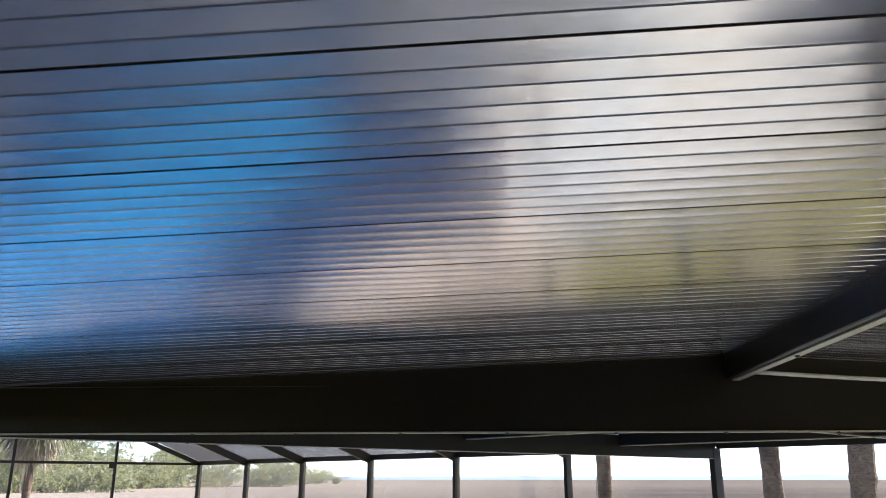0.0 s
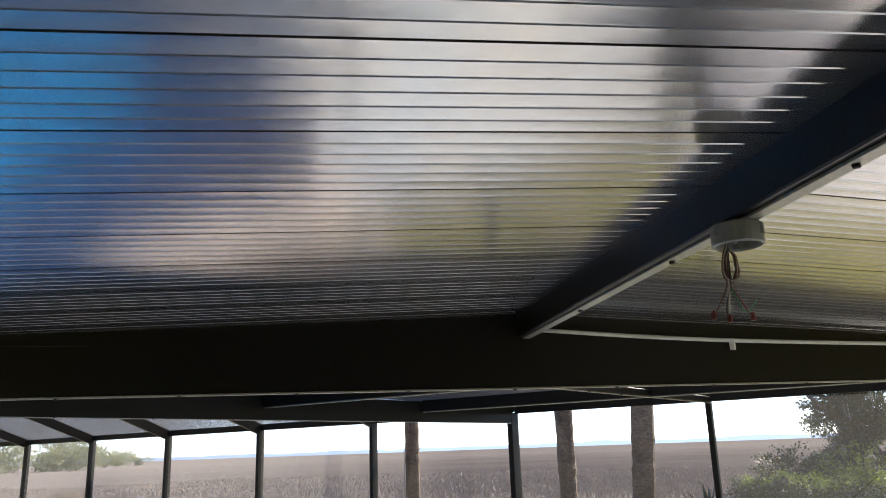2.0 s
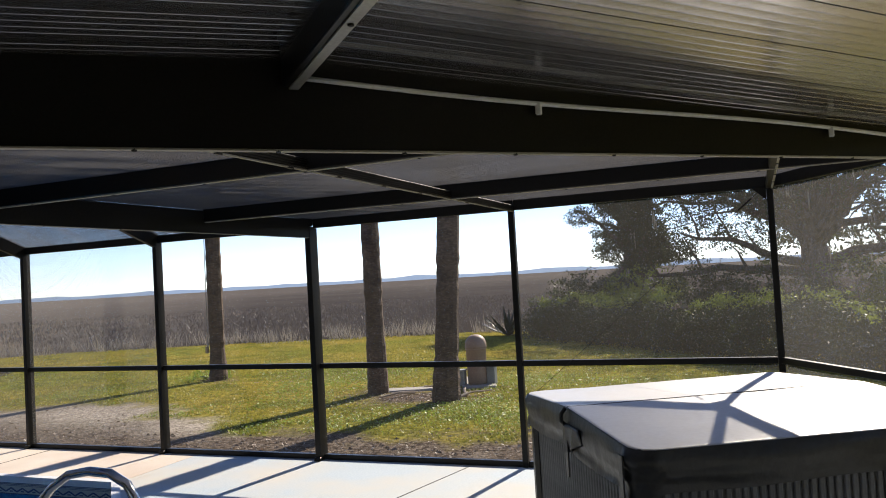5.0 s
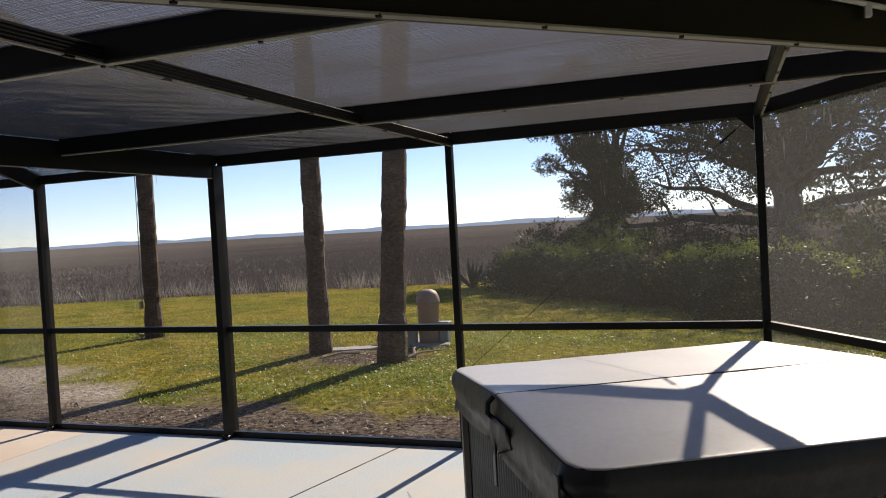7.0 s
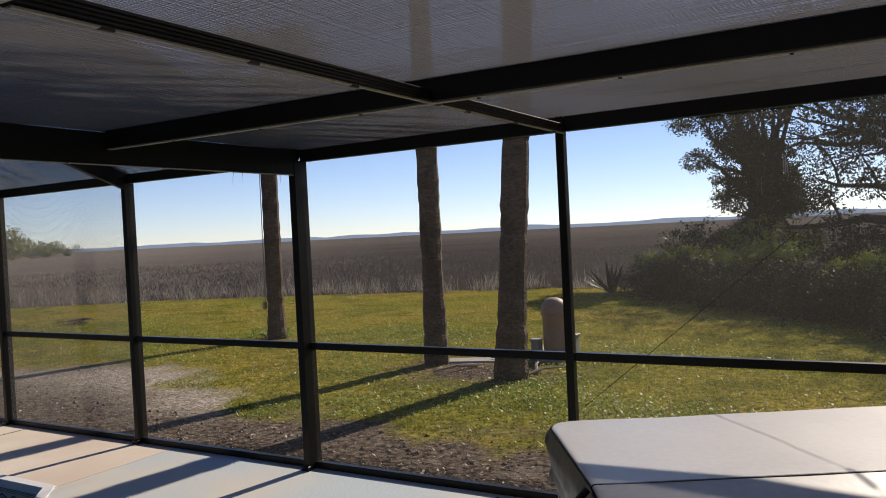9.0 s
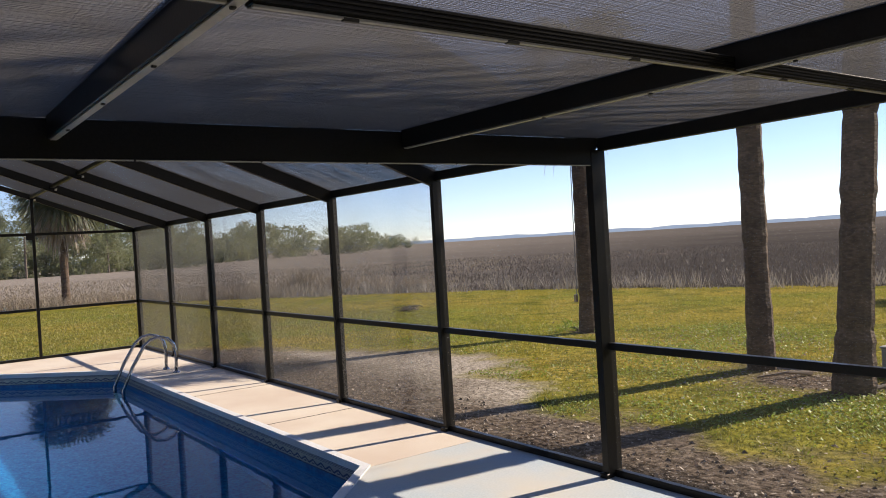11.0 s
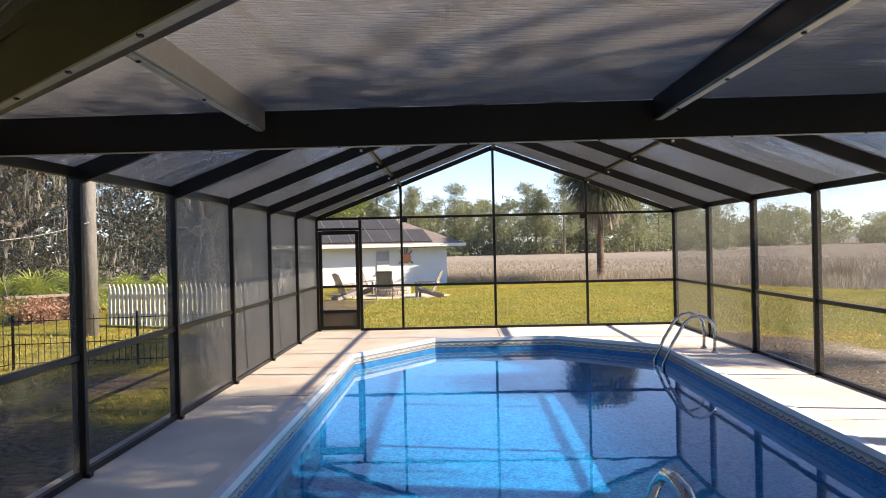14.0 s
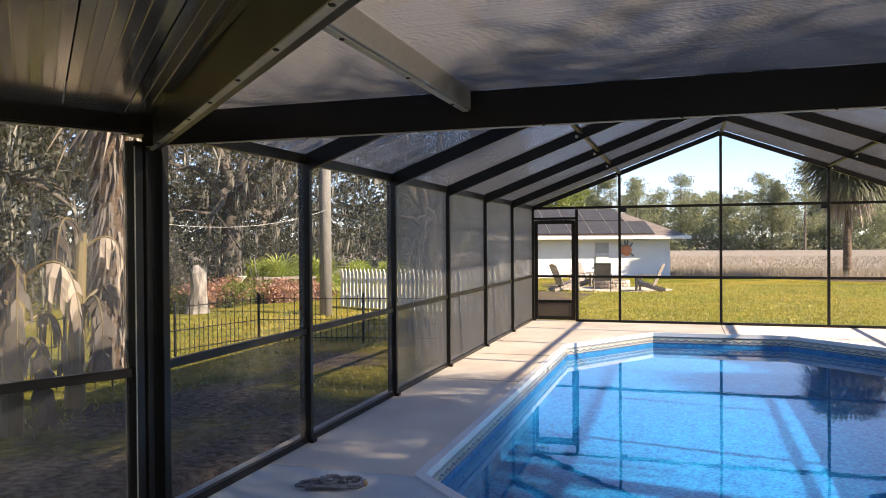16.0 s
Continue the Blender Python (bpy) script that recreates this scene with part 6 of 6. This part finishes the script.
n = len(sp)
sp[:, 2] += 0.012
a = r.normal(size=(n, 3)) * np.array([1, 1, 0.35])
a /= np.linalg.norm(a, axis=1)[:, None]
b = np.cross(a, np.array([0, 0, 1]) + 0.4 * r.normal(size=(n, 3)))
s = (0.008 + 0.020 * r.rand(n) ** 3)[:, None]
v, f = quads(sp, a * s, b * s * 0.6)
tagged(raw("leaf_litter", v, f, LITTER), "dry brown and pale leaves scattered on soil and grass", "leaves", kind="stuff")
# clods of turned soil
cv, cf = [], []
r = random.Random(10)
for x, y, z in scatter(1500, (XR + 0.15, 8.3, -3, 14), lambda x, y, q: q.random() < 0.9 * dirt_amount(x, y) * (1 - min(1, 1.4 * sand_amount(x, y))), 11):
    s = 0.010 + 0.030 * r.random() ** 3
    b = len(cv)
    for dx, dy, dz in ((1, 0, 0), (0, 1, 0), (-1, 0, 0), (0, -1, 0), (0, 0, 0.8)):
        cv.append((x + dx * s * r.uniform(0.7, 1.3), y + dy * s * r.uniform(0.7, 1.3), z - 0.005 + dz * s * r.uniform(0.6, 1.2)))
    cf += [(b, b + 1, b + 4), (b + 1, b + 2, b + 4), (b + 2, b + 3, b + 4), (b + 3, b, b + 4)]
tagged(raw("soil_clods", cv, cf, surf("turned_soil", (0.11, 0.085, 0.065), (0.22, 0.175, 0.135), 2, 0.95, 0, 0.3, 20)), "loose dark clods of turned soil beside the deck", "soil", kind="stuff")


def marsh(lo, hi):
    return lambda x, y, r: lo < shore_side(x, y) < hi


def sidelit_zone(lo, hi, straw):
    return lambda x, y, r: lo < shore_side(x, y) < lo + (hi - lo) * (1 - r.random() ** 2) and (sidelit_amount(x, y) + 0.45 * noise.noise(Vector((x * 0.25, y * 0.25, 1))) + 0.6 * (r.random() - 0.5) > 0.45) == straw


# blades follow the same split: dark where backlit, straw where side-lit, by colour
sp = scatter(24000, (6, 40, -4, 50), sidelit_zone(-0.4, 9, False), 12)
rr = np.random.RandomState(13)
blades("marsh_grass", sp, 0.10 + 0.15 * rr.rand(len(sp)), 0.005 + 0.006 * rr.rand(len(sp)), REED, "tall brown marsh grass along the shore, toned dark as backlit", "marsh grass", 14, 0.4)
sp = scatter(34000, (-16, 30, 30, 62), sidelit_zone(-0.4, 9, True), 15)
blades("marsh_grass", sp, 0.30 + 0.35 * rr.rand(len(sp)), 0.007 + 0.009 * rr.rand(len(sp)), STRAW, "tall straw-coloured cordgrass along the shore, toned golden as side-lit", "marsh grass", 16, 0.36)
sp = scatter(40000, (8, 75, -12, 75), sidelit_zone(8, 62, False), 19)
blades("marsh_grass", sp, 0.11 + 0.13 * rr.rand(len(sp)), 0.012 + 0.012 * rr.rand(len(sp)), REED, "wide flat of brown marsh rush, toned dark as backlit", "marsh grass", 20, 0.4)
sp = scatter(40000, (-30, 60, 40, 110), sidelit_zone(8, 60, True), 21)
blades("marsh_grass", sp, 0.13 + 0.14 * rr.rand(len(sp)), 0.012 + 0.012 * rr.rand(len(sp)), STRAW, "wide flat of straw-coloured cordgrass, toned pale as side-lit", "marsh grass", 22, 0.4)
sp = scatter(3000, (9, 30, -1, 32), lambda x, y, q: -0.9 < shore_side(x, y) < 1.2 and noise.noise(Vector((x * 0.7, y * 0.7, 2))) > -0.05, 17)
blades("pale_reeds", sp, 0.2 + 0.5 * rr.rand(len(sp)) ** 1.5, 0.009 + 0.010 * rr.rand(len(sp)), PALE_REED, "pale dead reeds at the marsh edge", "reeds", 18, 0.3)
# a small heap of twigs on the lawn and two golden tussocks at the shore
heap = thing("brush_pile", "small heap of brown twigs and dead leaves on the lawn", "twigs", m=pose(12.4, 17.87, gz(12.4, 17.87)))
hp = random.Random(77)
twig_bm = bmesh.new()
for i in range(40):
    a, ln, z = hp.uniform(0, 6.28), hp.uniform(0.15, 0.4), hp.uniform(0.01, 0.12)
    c = Vector((hp.gauss(0, 0.18), hp.gauss(0, 0.12), z))
    e = Vector((math.cos(a), math.sin(a), hp.uniform(-0.1, 0.35))) * ln / 2
    tube([c - e, c + Vector((0, 0, 0.02)), c + e], [0.010, 0.008, 0.004], 4, twig_bm)
part("twigs", twig_bm, BARK, heap)
leaf_cloud("dead_leaves", [(0, 0, 0.04, 0.28, 0.3)], 260, 0.025, LITTER, heap, 78)["kind"] = "stuff"
for i, (x, y, s) in enumerate(((17.5, 34.9, 1.0), (18.1, 32.4, 0.7))):
    t = thing("grass_tussock", "tall golden tussock of dry grass at the shore", "grass", "tussocks at the shore", m=pose(x, y, gz(x, y)))
    r = np.random.RandomState(500 + i)
    n = 900
    base = np.stack([0.45 * s * r.normal(size=n), 0.45 * s * r.normal(size=n), np.zeros(n)], 1)
    b = blades("blades", base, s * (0.6 + 0.7 * r.rand(n)), 0.012 + 0.012 * r.rand(n), STRAW, "", "", 510 + i, 0.35)
    b.parent = t
# old fallen fronds at the foot of the palms
for i, (x, y, a) in enumerate(((9.45, 3.75, 20), (9.75, 4.35, 75), (8.9, 4.75, 160), (9.15, 3.45, -30))):
    t = thing("fallen_frond", "pale dry palm frond stalk lying on the ground", "frond stalk", "fallen fronds", m=pose(x, y, gz(x, y) + 0.02, 0, 0, a))
    part("stalk", tube([(-0.45, 0, 0.0), (-0.1, 0.03, 0.05), (0.3, 0.0, 0.03)], [0.028, 0.018, 0.010], 6), DEAD_LEAF, t)

# ---- things on the patio ----
LID = surf("grey_vinyl_cover", (0.385, 0.388, 0.398), (0.42, 0.423, 0.433), 1.6, 0.42, 0, 0.03, 35, (0.36, 0.362, 0.37), 0.6, spec=0.5)
SKIRT = surf("charcoal_vinyl_skirt", (0.010, 0.0098, 0.0095), (0.017, 0.0167, 0.016), 2.5, 0.42, 0, 0.16, 30, (0.030, 0.0295, 0.0285), 0.6, spec=0.4)
CABINET = surf("grey_tub_cabinet", (0.10, 0.10, 0.099), (0.135, 0.135, 0.132), 2, 0.6, 0, 0.08, 40, rand=0.08)
ea, eb = Vector((-0.86, -0.51, 0)).normalized(), Vector((0.51, -0.86, 0)).normalized()
A0 = Vector((3.05, 0.90, 0)) - 0.15 * ea + 0.03 * eb
SA, SB, SR = 1.95, 1.88, 0.125                           # length, width and the cover's corner radius
tub_m = Matrix(((ea.x, eb.x, 0, A0.x), (ea.y, eb.y, 0, A0.y), (0, 0, 1, 0), (0, 0, 0, 1)))
tub = thing("hot_tub", "square hot tub with dark ribbed cabinet beside the screen wall", "hot tub", m=tub_m)
part("cabinet", box(SA - 0.14, SB - 0.14, 0.74, Matrix.Translation((SA / 2, SB / 2, 0.38)), 0.02), CABINET, tub)
part("base_frame", box(SA - 0.10, SB - 0.10, 0.06, Matrix.Translation((SA / 2, SB / 2, 0.03)), 0.01), SKIRT, tub)
slat = None
for side in range(4):
    ln = SA if side in (0, 2) else SB
    k = int((ln - 0.2) / 0.042)
    for i in range(k):
        s = 0.1 + (ln - 0.2) * (i + 0.5) / k
        x, y, rz = ((s, 0.066, 0), (SA - 0.066, s, 90), (s, SB - 0.066, 0), (0.066, s, 90))[side]
        m = pose(x, y, 0.38, 0, 0, rz)
        if slat is None:
            slat = part("slat", box(0.030, 0.018, 0.68, bevel=0.006), CABINET, tub)
            slat.matrix_basis = m
        else:
            shared("slat", slat.data, tub, m)
for x in (0.07, SA - 0.07):
    for y in (0.07, SB - 0.07):
        part("corner_post", box(0.09, 0.09, 0.72, Matrix.Translation((x, y, 0.39)), 0.025), SKIRT, tub)
cover = thing("tub_cover", "grey vinyl folding hot tub cover with a charcoal skirt", "cover", m=tub_m)
half = SA / 2
LID_EDGE, LID_RISE = 0.882, 0.050                        # the foam is thickest along the fold


def rounded(x, y):
    """Pulls the corners of the cover's square in to a radius."""
    cx, cy = (SR if x < SR else SA - SR if x > SA - SR else None), (SR if y < SR else SB - SR if y > SB - SR else None)
    if cx is None or cy is None:
        return x, y
    u, v = (x - cx) / SR, (y - cy) / SR
    return cx + SR * u * math.sqrt(1 - v * v / 2), cy + SR * v * math.sqrt(1 - u * u / 2)


def cover_half(s0, s1):
    """One padded half of the cover: sloping from the fold, soft at the rim, slightly slack."""
    bm = bmesh.new()
    cuts = lambda a, b, n: [a, a + 0.002, a + 0.006, a + 0.013, a + 0.03] + [a + 0.03 + (b - a - 0.06) * i / n for i in range(1, n)] + [b - 0.03, b - 0.013, b - 0.006, b - 0.002, b]
    grid = []
    for x in cuts(s0, s1, 16):
        row = []
        for y in cuts(0.0, SB, 30):
            e = min(x, SA - x, y, SB - y)
            drop = 0.011 * (1 - math.sqrt(1 - (1 - min(1, e / 0.012)) ** 2))
            slack = 0.004 * noise.noise(Vector((x * 3, y * 3, 7))) - 0.004 * math.sin(math.pi * y / SB)
            z = LID_EDGE + LID_RISE * (1 - abs(x - half) / half) - drop + slack
            row.append(bm.verts.new((*rounded(x, y), z)))
        grid.append(row)
    for g0, g1 in zip(grid, grid[1:]):
        for j in range(len(g0) - 1):
            bm.faces.new((g0[j], g1[j], g1[j + 1], g0[j + 1]))
    r = bmesh.ops.extrude_face_region(bm, geom=list(bm.faces))
    for v in r["geom"]:
        if isinstance(v, bmesh.types.BMVert):
            v.co.z = 0.78
    bmesh.ops.recalc_face_normals(bm, faces=bm.faces)
    for fc in bm.faces:
        fc.material_index = 0 if fc.normal.z > 0.35 else 1
    return bm


part("cover_panel", cover_half(0.0, half - 0.006), [LID, SKIRT], cover, "light grey padded vinyl panel", True)
part("cover_panel", cover_half(half + 0.006, SA), [LID, SKIRT], cover, "light grey padded vinyl panel", True)
# skirt: hangs from the rim in long slack creases, wrinkled round the corners
path = []
for (cx, cy), a0 in (((SA - SR, SB - SR), 0), ((SR, SB - SR), 90), ((SR, SR), 180), ((SA - SR, SR), 270)):
    path += [(cx + SR * math.cos(radians(a0 + a)), cy + SR * math.sin(radians(a0 + a)), math.cos(radians(a0 + a)), math.sin(radians(a0 + a))) for a in range(0, 91, 10)]
loop = []
for p0, p1 in zip(path, path[1:] + path[:1]):
    n = max(1, int(math.hypot(p1[0] - p0[0], p1[1] - p0[1]) / 0.025))
    loop += [tuple(a + (b - a) * i / n for a, b in zip(p0, p1)) for i in range(n)]
bm = bmesh.new()
rows = []
for k in range(13):
    q = k / 12
    row = []
    for x, y, nx, ny in loop:
        corner = 1 if abs(nx * ny) > 0.05 else 0
        s = x * abs(ny) + y * abs(nx)
        crease = noise.noise(Vector((x * 2.2 + q * 1.5, y * 2.2 - q * 1.5, q * 4.0)))
        w = 0.004 + 0.016 * math.sin(math.pi * min(1, q * 1.3)) + q * (0.022 * crease + 0.010 * noise.noise(Vector((x * 14, y * 14, q * 2)))) + corner * 0.014 * math.sin(q * 9)
        z = LID_EDGE - 0.008 - 0.195 * q + q * 0.030 * noise.noise(Vector((x * 1.7, y * 1.7, 4))) + (LID_RISE * (1 - abs(x - half) / half)) * (1 - q) - (0.03 * q if corner else 0)
        row.append(bm.verts.new((x + nx * max(w, 0.003), y + ny * max(w, 0.003), z)))
    rows.append(row)
for r0, r1 in zip(rows, rows[1:]):
    for i in range(len(loop)):
        j = (i + 1) % len(loop)
        bm.faces.new((r0[i], r1[i], r1[j], r0[j]))
part("skirt", bm, SKIRT, cover, "creased charcoal vinyl skirt", True)
part("fold_seam", bar((half, 0.03, LID_EDGE + LID_RISE - 0.006), (half, SB - 0.05, LID_EDGE + LID_RISE - 0.006), 0.016, 0.012), SKIRT, cover, "dark fold seam")
for x in (half + 0.05, SA - 0.10):
    part("strap", box(0.05, 0.008, 0.30, Matrix.Translation((x, -0.030, 0.70)), 0.003), SKIRT, cover, "black hold-down strap")
# the carrying handle beside the fold and a loose corner of its flap
part("handle", tube([(half + 0.02, -0.016, 0.925), (half + 0.03, -0.045, 0.90), (half + 0.035, -0.048, 0.86), (half + 0.03, -0.022, 0.83)], 0.012, 8), SKIRT, cover, "black web handle")
bm = bmesh.new()
nx_, nz_ = 10, 6
fl = [[bm.verts.new((half + 0.02 + 0.26 * i / nx_ + 0.02 * q / nz_, -0.034 - 0.016 * math.sin(i * 0.9 + q * 0.5) * q / nz_, 0.85 - (0.17 - 0.09 * i / nx_) * q / nz_)) for q in range(nz_ + 1)] for i in range(nx_ + 1)]
for i in range(nx_):
    for q in range(nz_):
        bm.faces.new((fl[i][q], fl[i + 1][q], fl[i + 1][q + 1], fl[i][q + 1]))
r = bmesh.ops.extrude_face_region(bm, geom=list(bm.faces))
for v in r["geom"]:
    if isinstance(v, bmesh.types.BMVert):
        v.co.y += 0.006
bmesh.ops.recalc_face_normals(bm, faces=bm.faces)
part("handle_flap", bm, SKIRT, cover, "loose vinyl flap", True)

# pool rails
rail = thing("hand_rail", "polished steel handrail arching from patio into the pool", "handrail")
hx = 0.98
part("tube", tube([(hx, 2.30, 0.0), (hx, 2.28, 0.45), (hx, 2.30, 0.66), (hx, 2.37, 0.77), (hx, 2.48, 0.82), (hx, 2.62, 0.825), (hx, 2.76, 0.80), (hx, 2.88, 0.73), (hx, 3.1, 0.52), (hx, 3.7, -0.10), (hx, 3.95, -0.5)], 0.024, 12), CHROME, rail, smooth=True)
part("escutcheon", lathe([(0.055, 0.0), (0.05, 0.015), (0.028, 0.03)], 16), CHROME, rail).matrix_basis = pose(hx, 2.30, 0.002)
ladder = thing("pool_ladder", "pair of polished steel ladder rails at the pool edge", "ladder")
for y in (11.42, 11.92):
    part("rail", tube([(4.02, y, 0.0), (4.03, y, 0.30), (4.0, y, 0.43), (3.92, y, 0.52), (3.80, y, 0.555), (3.68, y, 0.53), (3.58, y, 0.45), (3.40, y, 0.16), (3.26, y, -0.15), (3.24, y, -1.1)], 0.024, 12), CHROME, ladder, smooth=True)
    part("escutcheon", lathe([(0.055, 0.0), (0.05, 0.015), (0.028, 0.03)], 16), CHROME, ladder).matrix_basis = pose(4.02, y, 0.002)
for z in (-0.42, -0.70, -0.98):
    part("tread", box(0.08, 0.48, 0.025, Matrix.Translation((3.25, 11.67, z)), 0.006), WHITE, ladder, "white plastic tread")

# a coiled rope on the deck
ROPE = surf("grey_rope", (0.12, 0.125, 0.14), (0.24, 0.245, 0.26), 20, 0.8, 0, 0.4, 200, (0.08, 0.10, 0.15), 0.8)
rope = thing("rope_coil", "loose heap of grey-blue rope on the deck", "rope", m=pose(-1.93, 4.60, 0.0, 0, 0, 25) @ Matrix.Scale(0.72, 4))
rr = random.Random(4)
pts = []
for i in range(150):
    t = i / 149
    a = t * 2 * math.pi * 6.2
    k = 0.10 + 0.07 * math.sin(t * 17) + 0.03 * rr.uniform(-1, 1)
    pts.append((k * math.cos(a) * 1.15 + 0.16 * math.sin(t * 5.3) - 0.02, k * math.sin(a) * 0.8, 0.016 + 0.055 * abs(math.sin(t * 23)) * (1 - 0.6 * t)))
part("rope", tube(pts, 0.019, 7), ROPE, rope, smooth=True)
part("end_knot", lathe([(0.01, 0.0), (0.028, 0.02), (0.028, 0.04), (0.01, 0.055)], 10), surf("tan_knot", (0.3, 0.22, 0.12), (0.36, 0.27, 0.16), 9, 0.7), rope).matrix_basis = pose(0.27, -0.05, 0.01)

# junction box with its loose wires under the ridge beam
JB = porch(0.0, 1.73, 0)
GREYPL = surf("grey_pvc", (0.24, 0.25, 0.245), (0.29, 0.30, 0.295), 4, 0.5, 0, 0.05)
jb = thing("junction_box", "round grey ceiling junction box with loose hanging wires", "junction box", m=pose(JB.x, JB.y, 2.372) @ Matrix.Diagonal((0.85, 0.85, 0.86, 1)))
bm = lathe([(0.060, 0.0), (0.064, -0.004), (0.064, -0.052), (0.058, -0.056), (0.055, -0.050), (0.055, -0.012), (0.0005, -0.010)], 24)
bmesh.ops.recalc_face_normals(bm, faces=bm.faces)
part("body", bm, GREYPL, jb, smooth=False)
for a in (20, 140, 260):
    part("lug", box(0.018, 0.014, 0.03, pose(0.060 * math.cos(radians(a)), 0.060 * math.sin(radians(a)), -0.02, 0, 0, a), 0.003), GREYPL, jb)
WC = {"black": (0.02, 0.018, 0.018), "red": (0.16, 0.03, 0.02), "white": (0.62, 0.60, 0.55), "brown": (0.12, 0.055, 0.03), "green": (0.03, 0.18, 0.06)}
to_r = U * 1.0
for i, (c, ex, ez) in enumerate((("brown", -0.089, -0.232), ("white", -0.048, -0.240), ("red", 0.015, -0.236), ("black", -0.055, -0.225))):
    d = lambda a, b, z: tuple(to_r * a + V * b + Vector((0, 0, z)))
    w = surf("wire_" + c, WC[c], tuple(1.15 * k for k in WC[c]), 5, 0.45, 0, 0)
    o = 0.0035 * (i - 1.5)
    loop_pts = [(-0.02, -0.02), (-0.043 + o, -0.08), (-0.048 + o, -0.115), (-0.043 + o, -0.135), (-0.030 + o, -0.146), (-0.017 - o, -0.135), (-0.011 - o, -0.115),
                (-0.014 - o, -0.08), (-0.028, -0.062), (-0.036 + o, -0.085), (-0.039 + o, -0.12), (-0.038 + o, -0.155), (ex * 0.55 - 0.018, -0.195), (ex, ez)]
    part("wire", tube([d(x, 0.003 * math.sin(k * 1.7 + i), z) for k, (x, z) in enumerate(loop_pts)], 0.0021, 6), w, jb, smooth=True)
    if c != "black":
        nut = part("wire_nut", tube([d(ex, 0, ez - 0.006), d(ex, 0, ez + 0.004), d(ex, 0, ez + 0.014)], [0.006, 0.007, 0.004], 8), surf("red_nut", (0.15, 0.018, 0.015), (0.19, 0.025, 0.02), 5, 0.4), jb, "red wire nut")
part("ground_wire", tube([tuple(U * -0.038 + V * 0.004 + Vector((0, 0, -0.155))), tuple(U * -0.012 + Vector((0, 0, -0.215))), tuple(U * 0.004 + Vector((0, 0, -0.222))), tuple(U * 0.03 + Vector((0, 0, -0.192)))], 0.0018, 5), surf("wire_green", WC["green"], (0.04, 0.2, 0.07), 5, 0.5), jb)
# conduit along the edge beam, sagging from clip to clip
cd = thing("conduit", "thin white conduit clipped along the porch's edge beam", "conduit")
pts = [porch(u, 0.032, 2.41 - 0.05 * u + (-0.012 * math.sin(u * 2.1))) for u in np.linspace(0.05, 3.3, 24)]
part("pipe", tube(pts, 0.009, 8), WHITE, cd, smooth=True)
for u in (0.95, 2.5):
    part("clip", box(0.022, 0.022, 0.045, Matrix.Translation(porch(u, 0.034, 2.39 - 0.05 * u - 0.012 * math.sin(u * 2.1))), 0.003), WHITE, cd)
